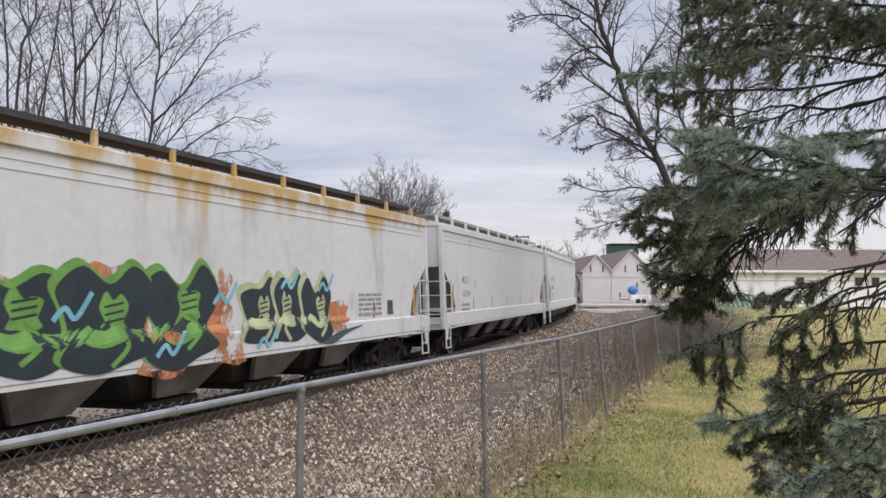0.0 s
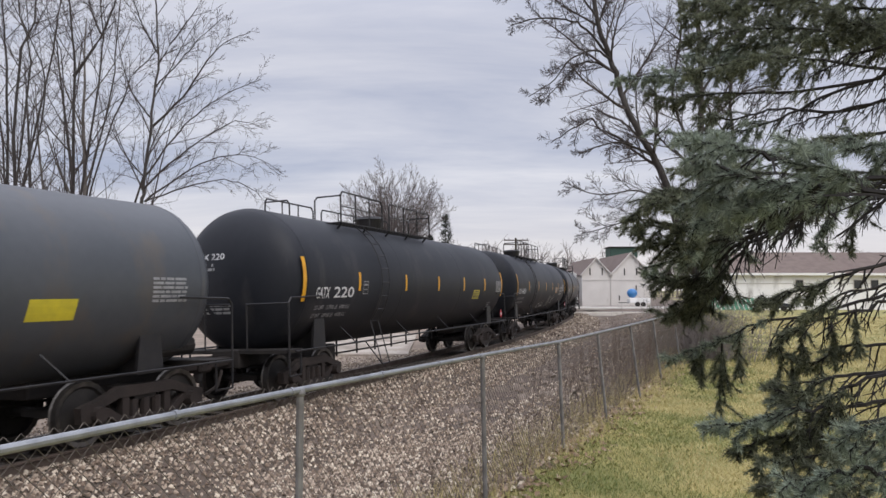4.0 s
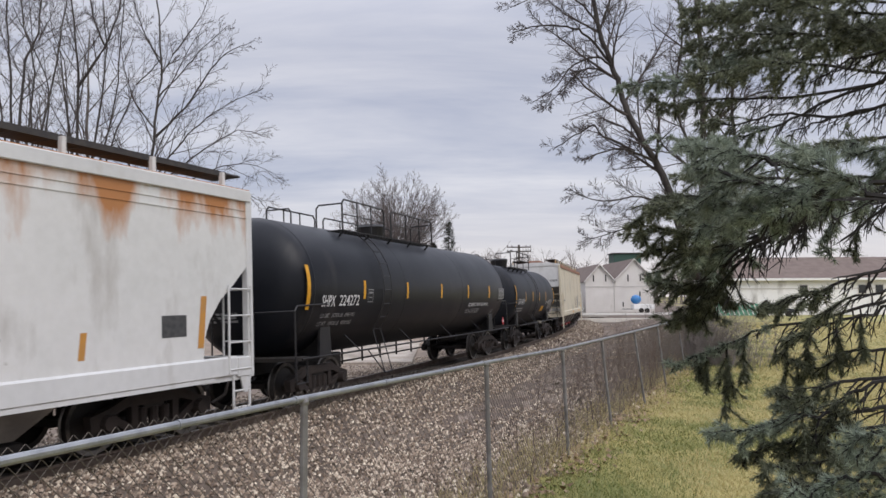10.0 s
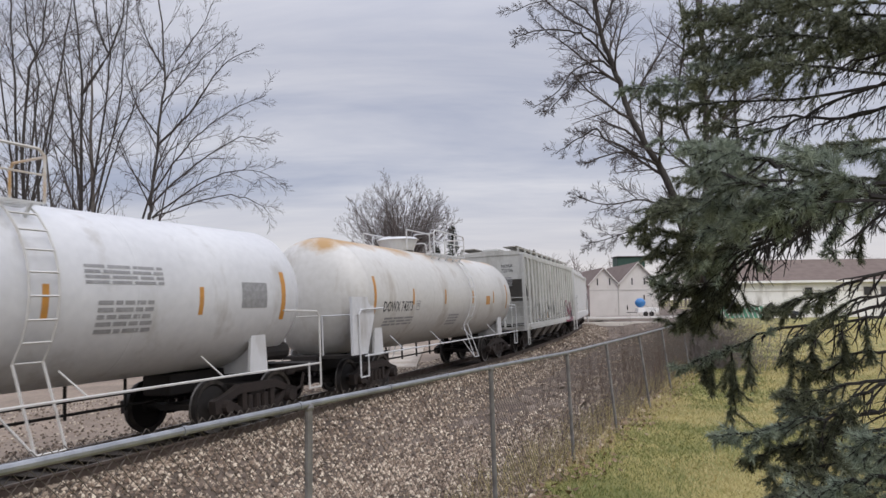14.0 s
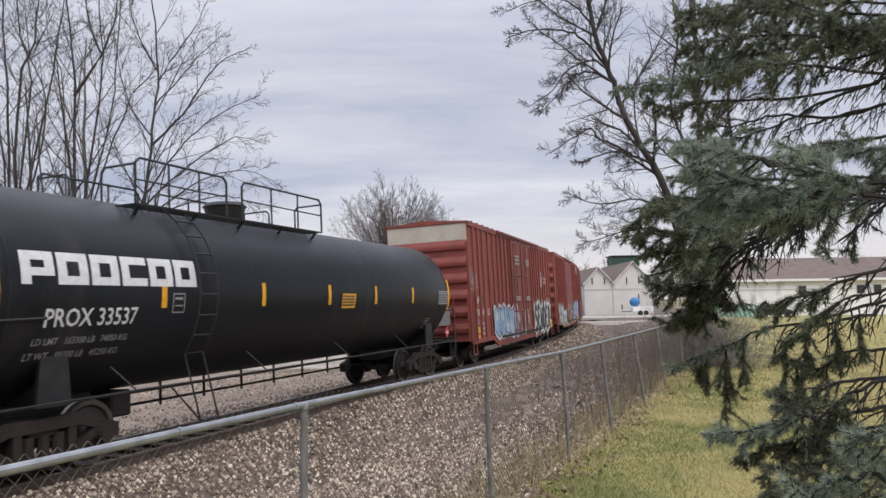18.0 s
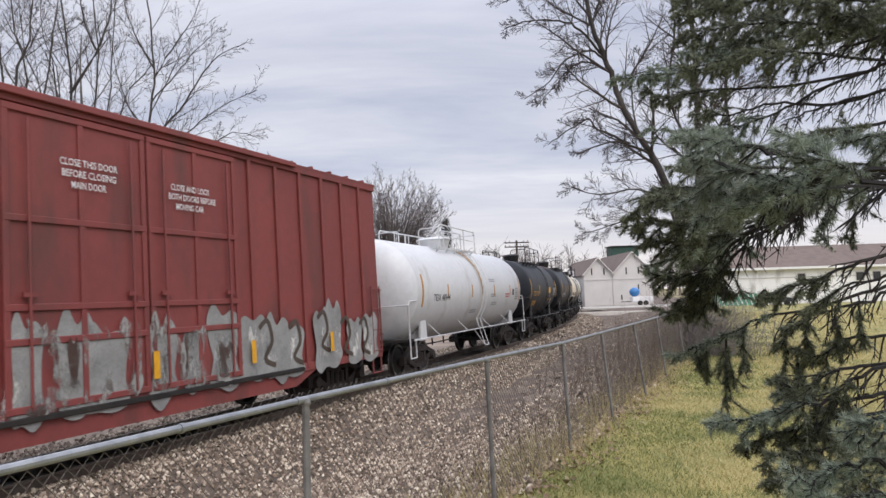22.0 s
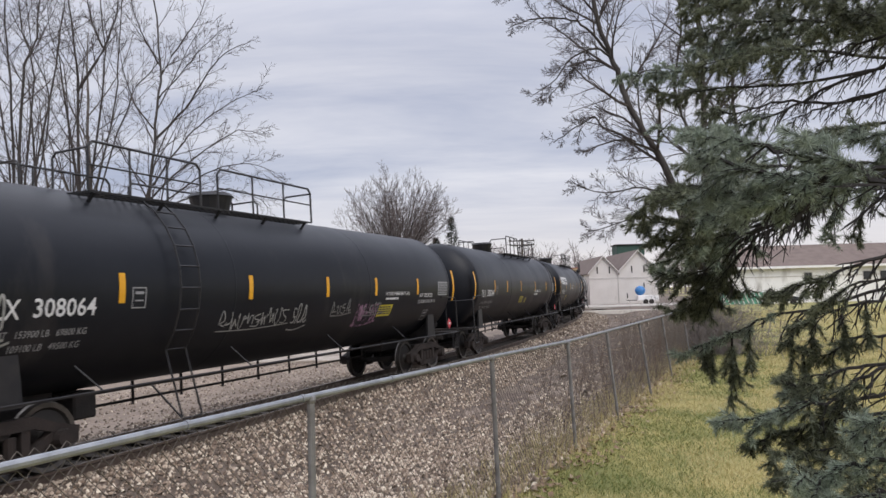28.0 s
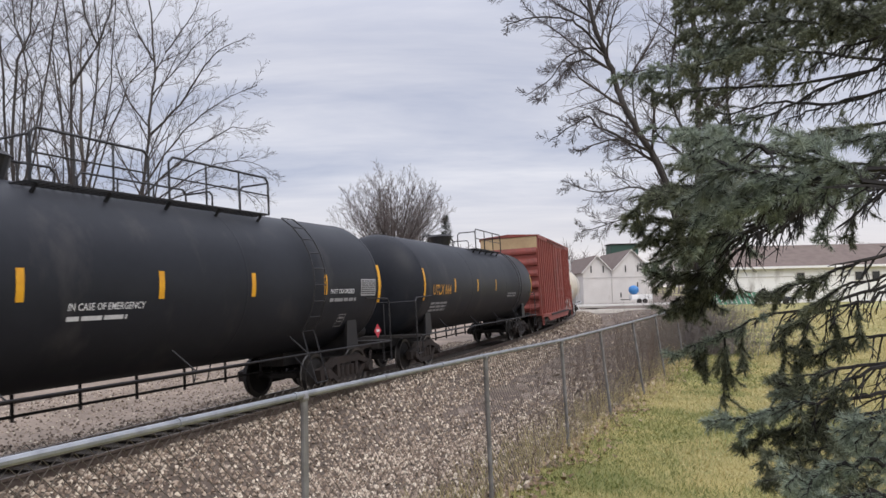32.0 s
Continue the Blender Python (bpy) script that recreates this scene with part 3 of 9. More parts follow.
def patch(pts, surf, k):
    """A filled closed outline, in rings about its middle so that it follows the side's relief."""
    cx, cz = sum(p[0] for p in pts) / len(pts), sum(p[1] for p in pts) / len(pts)
    n = len(pts)
    vs, fs = [lift(surf(cx, cz), k)], []
    rings = (0.3, 0.55, 0.75, 0.9, 1.0)
    for q in rings:
        vs += [lift(surf(cx + (x - cx) * q, cz + (z - cz) * q), k) for x, z in pts]
    fs += [(0, 1 + i, 1 + (i + 1) % n) for i in range(n)]
    for r in range(len(rings) - 1):
        o = 1 + r * n
        fs += [(o + i, o + n + i, o + n + (i + 1) % n, o + (i + 1) % n) for i in range(n)]
    return vs, fs


def swollen(rnd, cx, cz, rx, rz, horn=0.0):
    """Outline of a fat sprayed form: squarish, waisted, with lobes and perhaps a pointed horn."""
    t1, t2, w = rnd.uniform(-.18, .18), rnd.uniform(-.18, .18), rnd.uniform(0.62, 0.9)
    base = [(-0.95, -0.80), (-0.30, -1.0 + t1), (0.35, -0.92), (0.95, -0.72 + t2), (w, -0.25), (0.92, 0.25), (0.98, 0.72), (0.55, 1.0 + horn * rnd.uniform(0.4, 1)), (0.05, 0.80 + t1), (-0.5, 0.98 + t2 + horn * rnd.uniform(0, 0.6)), (-1.0, 0.66), (-0.86, 0.15), (-w, -0.30)]
    if rnd.random() < 0.5:
        base = [(-x, z) for x, z in reversed(base)]
    return base


def place_form(base, cx, cz, rx, rz, grow=0.0, dx=0.0, dz=0.0):
    return curve_through([(cx + dx + x * (rx + grow), cz + dz + z * (rz + grow)) for x, z in base], True)


def spray_layers(parent, layers):
    for nm, mt, items in layers:
        if mt and items:
            tagged(part(nm, merge(items), mt, parent, "sprayed graffiti paint"), kind="stuff")


def bubbles(parent, x0, x1, z0, z1, n, surf, halo, ink, fill, shade, seed, line=0.05, margin=0.13):
    """A row of swollen outlined forms, too wild to read, with inner strokes and a pale margin."""
    rnd = random.Random(seed)
    wv, hz = (x1 - x0) / n, (z1 - z0) / 2
    ha, ik, fi, sh, ln = [], [], [], [], []
    for i in range(n):
        cx = x0 + (i + 0.5) * wv + rnd.uniform(-.06, .06) * wv
        cz = (z0 + z1) / 2 + rnd.uniform(-.10, .06) * hz
        rx, rz = wv * rnd.uniform(0.52, 0.66), hz * rnd.uniform(0.82, 0.98)
        b = swollen(rnd, cx, cz, rx, rz)
        k = 0.05 * (i % 4)
        ha.append(patch(place_form(b, cx, cz, rx, rz, margin), surf, 0.7 + k))
        ik.append(patch(place_form(b, cx, cz, rx, rz, line * 0.5), surf, 1.2 + 3 * k))
        fi.append(patch(place_form(b, cx, cz, rx, rz, -line * 0.6), surf, 1.3 + 3 * k))
        sh.append(patch(place_form(b, cx, cz, rx * 0.6, rz * 0.34, 0, rnd.uniform(-.1, .1) * rx, rnd.choice((-0.5, 0.42)) * rz), surf, 1.36 + 3 * k))
        s = rnd.choice((-1, 1))
        ln.append(stroke(curve_through([(cx + s * rx * 0.1, cz + rz * 0.92), (cx + s * rx * 0.28, cz + rz * 0.35), (cx - s * rx * 0.1, cz + rz * 0.05), (cx - s * rx * 0.2, cz - rz * rnd.uniform(0.2, 0.5))]), line, surf, 1.42 + 3 * k))
        e = [(cx + s * rx * 0.15, cz - rz * 0.15), (cx + s * rx * 0.45, cz - rz * 0.30), (cx + s * rx * 0.30, cz - rz * 0.62), (cx + s * rx * 0.55, cz - rz * 0.80)]
        ln.append(stroke(e, line * 0.9, surf, 1.42 + 3 * k))
        if rnd.random() < 0.6:
            ln.append(stroke(curve_through([(cx - s * rx * 0.9, cz + rz * 0.2), (cx - s * rx * 0.4, cz + rz * 0.28), (cx - s * rx * 0.25, cz + rz * 0.55)]), line * 0.8, surf, 1.42 + 3 * k))
    spray_layers(parent, (("spray_halo", halo, ha), ("spray_outline", ink, ik), ("spray_fill", fill, fi), ("spray_shade", shade, sh), ("spray_stroke", ink, ln)))


def bold_piece(parent, x0, x1, z0, z1, n, surf, edge, body, inner, seed, line=0.09):
    """Heavy dark bodies with lit green rims and openings."""
    rnd = random.Random(seed)
    wv, hz = (x1 - x0) / n, (z1 - z0) / 2
    ed, bo, inn, cut = [], [], [], []
    for i in range(n):
        cx = x0 + (i + 0.5) * wv
        cz = (z0 + z1) / 2 + rnd.uniform(-.06, .06) * hz
        rx, rz = wv * rnd.uniform(0.52, 0.62), hz * rnd.uniform(0.84, 0.96)
        b = swollen(rnd, cx, cz, rx, rz, 0.28)
        k = 0.05 * (i % 4)
        ed.append(patch(place_form(b, cx, cz, rx, rz, line * 0.35, -line, line), surf, 1.0 + 3 * k))
        bo.append(patch(place_form(b, cx, cz, rx, rz, -0.01), surf, 1.12 + 3 * k))
        s = rnd.choice((-1, 1))
        ox, oz = cx + s * rx * rnd.uniform(0.05, 0.3), cz + rz * rnd.uniform(0.05, 0.3)
        o = swollen(rnd, 0, 0, 1, 1, 0.5)
        inn.append(patch(place_form(o, ox, oz, rx * 0.30, rz * 0.36), surf, 1.24 + 3 * k))
        inn.append(stroke(curve_through([(ox, oz - rz * 0.2), (ox + s * rx * 0.25, oz - rz * 0.6), (ox - s * rx * 0.1, oz - rz * 1.0)]), line * 1.1, surf, 1.24 + 3 * k))
        for q in range(3):
            cut.append(stroke([(ox - rx * 0.2, oz + rz * (0.2 - 0.16 * q)), (ox + rx * 0.2, oz + rz * (0.28 - 0.16 * q))], 0.035, surf, 1.32 + 3 * k))
    spray_layers(parent, (("spray_rim", edge, ed), ("spray_body", body, bo), ("spray_opening", inner, inn), ("spray_slash", body, cut)))


# strokes of hand-sprayed letters, in a unit box
HAND = {
    "S": [[(0.92, 0.80), (0.62, 0.98), (0.22, 0.86), (0.20, 0.62), (0.55, 0.50), (0.82, 0.32), (0.66, 0.08), (0.28, 0.02), (0.04, 0.16)]],
    "E": [[(0.88, 0.86), (0.48, 0.98), (0.18, 0.72), (0.14, 0.40), (0.34, 0.08), (0.66, 0.02), (0.94, 0.16)], [(0.16, 0.50), (0.72, 0.56)]],
    "N": [[(0.10, 0.0), (0.16, 0.5), (0.20, 1.0)], [(0.20, 0.96), (0.50, 0.5), (0.84, 0.06)], [(0.84, 0.06), (0.86, 0.5), (0.90, 1.0)]],
    "D": [[(0.18, 0.0), (0.22, 0.5), (0.24, 1.0)], [(0.06, 0.94), (0.50, 0.96), (0.88, 0.70), (0.86, 0.30), (0.52, 0.04), (0.10, 0.02)]],
    "R": [[(0.18, 0.0), (0.22, 0.5), (0.24, 0.98)], [(0.10, 0.92), (0.60, 0.98), (0.84, 0.76), (0.62, 0.54), (0.26, 0.48)], [(0.44, 0.48), (0.70, 0.20), (1.02, 0.04)]],
    "V": [[(0.06, 0.98), (0.16, 0.4), (0.36, 0.02)], [(0.36, 0.04), (0.60, 0.10), (0.74, 0.5), (0.78, 1.0)]],
    "A": [[(0.06, 0.0), (0.26, 0.5), (0.52, 1.0)], [(0.52, 0.98), (0.70, 0.5), (0.86, 0.0)], [(0.20, 0.36), (0.80, 0.38)]],
    "B": [[(0.18, 0.0), (0.20, 0.5), (0.22, 1.0)], [(0.16, 0.96), (0.66, 0.92), (0.72, 0.64), (0.26, 0.54)], [(0.26, 0.54), (0.84, 0.44), (0.84, 0.10), (0.12, 0.03)]],
}


def sprayed_word(parent, word, x0, x1, z0, z1, surf, ink, width, halo=None, lean=0.0, k=1.3):
    """Fat sprayed letters, over a ragged pale patch where a halo is given."""
    rnd = random.Random(len(word) * 7 + int(x0 * 10))
    wv, h = (x1 - x0) / len(word), z1 - z0
    st, ha, mist = [], [], []
    for i, c in enumerate(word):
        a = x0 + i * wv
        for line in HAND[c]:
            pts = [(a + wv * (0.04 + 0.92 * u) + lean * v * h, z0 + v * h * (0.94 + 0.06 * math.sin(i * 2.3))) for u, v in line]
            st.append(stroke(curve_through(pts), width * rnd.uniform(0.85, 1.15), surf, k + 0.06 * (i % 4)))
        b = swollen(rnd, 0, 0, 1, 1, 0.1)
        ha.append(patch(place_form(b, a + wv / 2, (z0 + z1) / 2, wv * 0.78, h * 0.60), surf, 0.8 + 0.05 * (i % 4)))
        mist.append(patch(place_form(b, a + wv / 2, (z0 + z1) / 2, wv * 0.95, h * 0.72), surf, 0.55 + 0.025 * (i % 4)))
    if halo:
        spray_layers(parent, (("spray_mist", WORN["white"], mist), ("spray_patch", halo, ha)))
    spray_layers(parent, (("spray_stroke", ink, st),))


def smears(parent, x0, x1, z0, z1, n, surf, inks, seed, top=0.5):
    """Worn, half-gone fields of old spray paint in upright patches."""
    rnd = random.Random(seed)
    for j, ink in enumerate(inks):
        items = []
        for i in range(n):
            cx = x0 + (i + rnd.uniform(0.2, 0.8)) * (x1 - x0) / n
            h = (z1 - z0) * rnd.uniform(0.3, 0.52) * (1 if j == 0 else 0.6)
            cz = z0 + h + (0 if j == 0 else rnd.uniform(0, 0.5) * (z1 - z0 - 2 * h))
            rx = (x1 - x0) / n * rnd.uniform(0.3, 0.75) * (1 if j == 0 else 0.55)
            items.append(patch(place_form(swollen(rnd, cx, cz, 1, 1, 0.12), cx, cz, rx, h), surf, 0.8 + 0.35 * j + 0.05 * (i % 5)))
        spray_layers(parent, (("spray_smear", ink, items),))


def scrawl(parent, x0, x1, z0, z1, n, surf, ink, seed, width=0.03):
    """A thin handwritten tag of loose, uneven, looping strokes."""
    rnd = random.Random(seed)
    items = []
    wv, h = (x1 - x0) / n, z1 - z0
    for i in range(n):
        c = x0 + (i + 0.5) * wv + rnd.uniform(-0.15, 0.15) * wv
        base, tall = z0 + h * rnd.uniform(0, 0.18), h * rnd.uniform(0.55, 0.95)
        kind = rnd.randrange(4)
        if kind == 0:
            p = [(-0.5, 0.1), (-0.3, 0.9), (-0.05, 1.0), (0.05, 0.45), (-0.2, 0.3), (0.1, 0.1), (0.55, 0.2)]
        elif kind == 1:
            p = [(-0.45, 0.85), (-0.2, 1.0), (-0.25, 0.3), (0.0, 0.0), (0.3, 0.35), (0.25, 0.95), (0.6, 0.8)]
        elif kind == 2:
            p = [(0.35, 0.95), (-0.3, 0.8), (-0.15, 0.5), (0.3, 0.45), (0.2, 0.05), (-0.5, 0.12)]
        else:
            p = [(-0.55, 0.4), (-0.2, 0.55), (-0.1, 1.0), (0.05, 0.0), (0.2, 0.6), (0.35, 0.55), (0.6, 0.1)]
        p = [(c + (u + rnd.uniform(-0.12, 0.12)) * wv, base + (v + rnd.uniform(-0.12, 0.12)) * tall) for u, v in p]
        items.append(stroke(curve_through(p), width * rnd.uniform(0.8, 1.15), surf, 1 + 0.12 * (i % 3)))
    items.append(stroke(curve_through([(x0, z0 - 0.02), ((x0 + x1) / 2, z0 - 0.08 * h), (x1 + 0.3 * wv, z0 + 0.08 * h)]), width * 0.8, surf, 1.4))
    return tagged(part("painted_tag", merge(items), ink, parent, "hand-painted scrawl"), kind="stuff")


def diamond(parent, x, z, s, surf, ink=None):
    p = [surf(x, z - s), surf(x + s, z), surf(x, z + s), surf(x - s, z)]
    ob = part("placard", ([lift(q, 8) for q in p], [(0, 1, 2, 3)]), ink or PLACARD, parent, "diamond hazard placard")
    quads(ob, "placard_panel", [(x - s * 0.45, x + s * 0.45, z - s * 0.18, z + s * 0.18)], INK_W, surf, 10, nz=1)
    return ob


# ---- running gear ----
def lathe_y(profile, n=20):
    """A wheel: radius against y, turned about the y axis."""
    vs, fs = [], []
    for y, r in profile:
        for i in range(n):
            a = 2 * math.pi * i / n
            vs.append((r * math.cos(a), y, r * math.sin(a)))
    for j in range(len(profile) - 1):
        for i in range(n):
            k = (i + 1) % n
            fs.append((j * n + i, j * n + k, (j + 1) * n + k, (j + 1) * n + i))
    return vs, fs


def mesh_of(name, vf, *mats):
    me = bpy.data.meshes.new(name)
    if isinstance(vf, bmesh.types.BMesh):
        vf.to_mesh(me); vf.free()
    else:
        me.from_pydata(vf[0], [], vf[1])
    for m in mats:
        me.materials.append(m)
    return me


def wheelset_mesh():
    items = []
    for s in (-1, 1):
        prof = [(-0.07, 0.0), (-0.07, 0.10), (-0.035, 0.14), (-0.02, 0.36), (-0.055, 0.39), (-0.062, 0.455), (0.03, 0.462), (0.045, 0.488), (0.065, 0.480), (0.07, 0.39), (0.02, 0.36), (0.03, 0.12), (0.08, 0.09), (0.08, 0.0)]
        v, f = lathe_y(prof)
        items.append(([(x, (y if s < 0 else -y) + s * 0.755, z) for x, y, z in v], f))
    items.append(lathe_y([(-1.12, 0.0), (-1.12, 0.075), (1.12, 0.075), (1.12, 0.0)], 8))
    v, f = merge(items)
    me = mesh_of("wheelset", (v, f), WHEEL_STEEL, TREAD)
    for p in me.polygons:
        c = p.center
        r = math.hypot(c.x, c.z)
        if 0.40 < r and abs(p.normal.y) > 0.5 and 0.39 < r < 0.47:
            p.material_index = 1
    return me


def sideframe_mesh():
    """A cast truck side frame: bowed top, dipped bottom, with its spring window and axle boxes."""
    bm = bmesh.new()
    prism(bm, [(-1.16, 0.36), (-1.18, 0.58), (-0.86, 0.66), (-0.5, 0.80), (0.5, 0.80), (0.86, 0.66), (1.18, 0.58), (1.16, 0.36), (0.98, 0.36), (0.90, 0.52), (0.52, 0.64), (-0.52, 0.64), (-0.90, 0.52), (-0.98, 0.36)], -0.07, 0.07)
    prism(bm, [(-0.86, 0.50), (-0.44, 0.22), (0.44, 0.22), (0.86, 0.50), (0.80, 0.58), (0.40, 0.34), (-0.40, 0.34), (-0.80, 0.58)], -0.06, 0.06)
    for x in (-0.40, 0.40):
        box(bm, x - 0.06, x + 0.06, -0.06, 0.06, 0.24, 0.74)
    for x in (-0.9, 0.9):
        bmesh.ops.create_cone(bm, cap_ends=True, segments=12, radius1=0.13, radius2=0.11, depth=0.16, matrix=Matrix.Translation((x, -0.08, 0.46)) @ pose(0, 0, 0, 90, 0, 0))
    for x in (-0.22, 0.0, 0.22):
        bmesh.ops.create_cone(bm, cap_ends=True, segments=8, radius1=0.075, radius2=0.075, depth=0.26, matrix=Matrix.Translation((x, 0, 0.46)))
    return mesh_of("side_frame", bm, RUSTY)


def bolster_mesh():
    bm = bmesh.new()
    box(bm, -0.22, 0.22, -1.05, 1.05, 0.56, 0.78, 0.02)
    box(bm, -1.0, 1.0, -0.35, 0.35, 0.40, 0.50)
    box(bm, -0.3, 0.3, -0.3, 0.3, 0.78, 0.98)
    for x in (-0.42, 0.42):
        box(bm, x - 0.04, x + 0.04, -0.85, 0.85, 0.34, 0.44)
    return mesh_of("bolster", bm, UNDER)


WHEELSET, SIDEFRAME, BOLSTER = wheelset_mesh(), sideframe_mesh(), bolster_mesh()
cb = bmesh.new()
box(cb, -0.45, 0.45, -0.09, 0.09, 0.76, 0.94, 0.02)
box(cb, -0.62, -0.40, -0.16, 0.16, 0.70, 1.0, 0.04)
pipe(cb, [(-0.2, -0.3, 0.72), (-0.35, -0.32, 0.45), (-0.6, -0.22, 0.32)], 0.03)
COUPLER = mesh_of("coupler", cb, RUSTY)


def running_gear(car, L, inset=2.3):
    for e in (-1, 1):
        tx = e * (L / 2 - inset)
        tr = shared("truck", BOLSTER, car, pose(tx, 0, 0))
        tagged(tr, "four-wheel cast-steel truck caked with grime")
        for y, rz in ((-1.02, 0), (1.02, 180)):
            shared("side_frame", SIDEFRAME, tr, pose(0, y, 0, 0, 0, rz))
        for x in (-0.9, 0.9):
            ws = shared("wheelset", WHEELSET, tr, pose(x, 0, 0.462))
            WHEELS.append((ws, car, tx + x, x))
        shared("coupler", COUPLER, car, pose(e * (L / 2 - 0.45), 0, 0, 0, 0, 0 if e < 0 else 180))


def ladder_bm(bm, x0, x1, y, z0, z1, n, r=0.014, rail=0.022):
    for x in (x0, x1):
        rod(bm, (x, y, z0), (x, y, z1), rail, 5)
    for i in range(n):
        z = z0 + 0.06 + (z1 - z0 - 0.12) * i / (n - 1)
        rod(bm, (x0, y, z), (x1, y, z), r, 5)
    return bm


def end_ladder_bm(bm, x, y0, y1, z0, z1, n, r=0.014, rail=0.022):
    for y in (y0, y1):
        rod(bm, (x, y, z0), (x, y, z1), rail, 5)
    for i in range(n):
        z = z0 + 0.06 + (z1 - z0 - 0.12) * i / (n - 1)
        rod(bm, (x, y0, z), (x, y1, z), r, 5)
    return bm


# ---- tank cars ----
def tank_car(i, label, paint, r=1.50, zc=2.45, trim=None, plat=(-4.8, 0.85), dome=-1.2, dome_r=0.42, ladder=-3.65, stripes=(), ends=(), tape=None, rail_color=None, cage=False, slot=0.72, pipes=True):
    L = COUPLERS[i] - COUPLERS[i - 1]
    car = thing("tank_car", label, "tank car", group="cars of the freight train")
    CARS[i] = car
    trim = trim or FITTING
    rail_color = rail_color or trim
    depth, he = slot, L / 2 - 0.75
    xs = he - depth
    prof = [(-xs - depth * math.sin(a), r * math.cos(a)) for a in [math.pi / 2 * q / 9 for q in range(9, -1, -1)]]
    prof = [(x, max(q, 0.002)) for x, q in prof]
    mid = [(-xs + 2 * xs * q / 8, r) for q in range(1, 8)]
    prof = prof + mid + [(-x, q) for x, q in reversed(prof)]
    n = 48
    vs = [(x, q * math.cos(2 * math.pi * k / n), zc + q * math.sin(2 * math.pi * k / n)) for x, q in prof for k in range(n)]
    fs = [(j * n + k, j * n + (k + 1) % n, (j + 1) * n + (k + 1) % n, (j + 1) * n + k) for j in range(len(prof) - 1) for k in range(n)]
    fs = [f[::-1] for f in fs]
    shell = part("tank_shell", (vs, fs), paint, car, smooth=True)
    surf = drum(r, zc)
    # weld seams round the drum
    for sx in (-xs, -xs / 3, xs / 3, xs):
        v = []
        for k in range(n):
            a = 2 * math.pi * k / n
            for dx, q in ((-0.02, r + 0.001), (0, r + 0.006), (0.02, r + 0.001)):
                v.append((sx + dx, q * math.cos(a), zc + q * math.sin(a)))
        f = []
        for k in range(n):
            a, b = 3 * k, 3 * ((k + 1) % n)
            f += [(a, b, b + 1, a + 1), (a + 1, b + 1, b + 2, a + 2)]
        part("weld_seam", (v, f), paint, shell, smooth=True)
    running_gear(car, L)
    # saddles, stub sills, end platforms
    for e in (-1, 1):
        tx = e * (L / 2 - 2.3)
        bm = bmesh.new()
        ys = r * 0.80
        for y in (-1, 1):
            prism(bm, [(tx - 0.26, 0.95), (tx + 0.26, 0.95), (tx + 0.20, zc - r * 0.56), (tx - 0.20, zc - r * 0.56)], y * ys - 0.03, y * ys + 0.03)
        box(bm, tx - 0.05, tx + 0.05, -ys, ys, 0.95, zc - r * 0.60)
        part("saddle", bm, trim, car)
        bm = bmesh.new()
        box(bm, min(tx - e * 1.4, e * (L / 2 - 0.75)), max(tx - e * 1.4, e * (L / 2 - 0.75)), -0.32, 0.32, 0.70, 1.06, 0.02)
        box(bm, e * (L / 2 - 1.05) - 0.28, e * (L / 2 - 1.05) + 0.28, -1.42, 1.42, 0.98, 1.05)
        part("end_platform", bm, UNDER, car)
        for y in (-1, 1):
            xe = e * (L / 2 - 0.8)
            xi = e * (L / 2 - 2.0)
            bm = pipe(bmesh.new(), [(xe, y * 1.44, 0.55), (xe, y * 1.44, 1.95), (xe - e * 0.08, y * 1.44, 2.05), (xi, y * 1.46, 2.08)], 0.02)
            part("end_handrail", bm, rail_color, car)
            bm = pipe(bmesh.new(), [(xe, y * 1.44, 0.55), (xe - e * 0.4, y * 1.44, 0.55), (xe - e * 0.4, y * 1.44, 1.05)], 0.018)
            part("step_iron", bm, rail_color, car)
            bm = pipe(bmesh.new(), [(e * (L / 2 - 0.78), y * 1.44, 1.95), (e * (L / 2 - 0.78), y * 0.5, 1.95), (e * (L / 2 - 0.78), y * 0.5, 1.05)], 0.018)
            part("cross_rail", bm, rail_color, car)
    # side handrail and its stays
    for y in (-1, 1):
        bm = bmesh.new()
        rod(bm, (-L / 2 + 0.9, y * 1.52, 1.02), (L / 2 - 0.9, y * 1.52, 1.02), 0.02, 5)
        for q in (-0.3, -0.12, 0.06, 0.24):
            pipe(bm, [(q * L, y * 1.52, 1.02), (q * L - 0.22, y * 1.25, 1.38)], 0.014)
        part("side_handrail", bm, rail_color, car)
    # brake and discharge pipes under the drum
    if pipes:
        bm = bmesh.new()
        for y, z in ((0.25, 0.60), (0.45, 0.78)):
            rod(bm, (-L / 2 + 2.4, y, z), (L / 2 - 2.4, y, z), 0.025, 5)
        k = -L / 2 + 3.4
        while k < L / 2 - 3.2:
            rod(bm, (k, 0.25, 0.52), (k, 0.25, 1.05), 0.028, 5)
            k += 1.15
        part("brake_pipe", bm, UNDER, car)
        bm = bmesh.new()
        bmesh.ops.create_cone(bm, cap_ends=True, segments=12, radius1=0.17, radius2=0.17, depth=0.8, matrix=Matrix.Translation((L / 2 - 1.5, -0.75, 1.30)) @ pose(0, 0, 0, 0, 90, 0))
        part("brake_reservoir", bm, UNDER, car)
        part("valve_box", bx(-L / 2 + 3.9, -L / 2 + 4.3, -0.5, 0.0, 0.55, 0.95, bevel=0.03), UNDER, car)
    # dome and its platform
    zt = zc + r
    bm = bmesh.new()
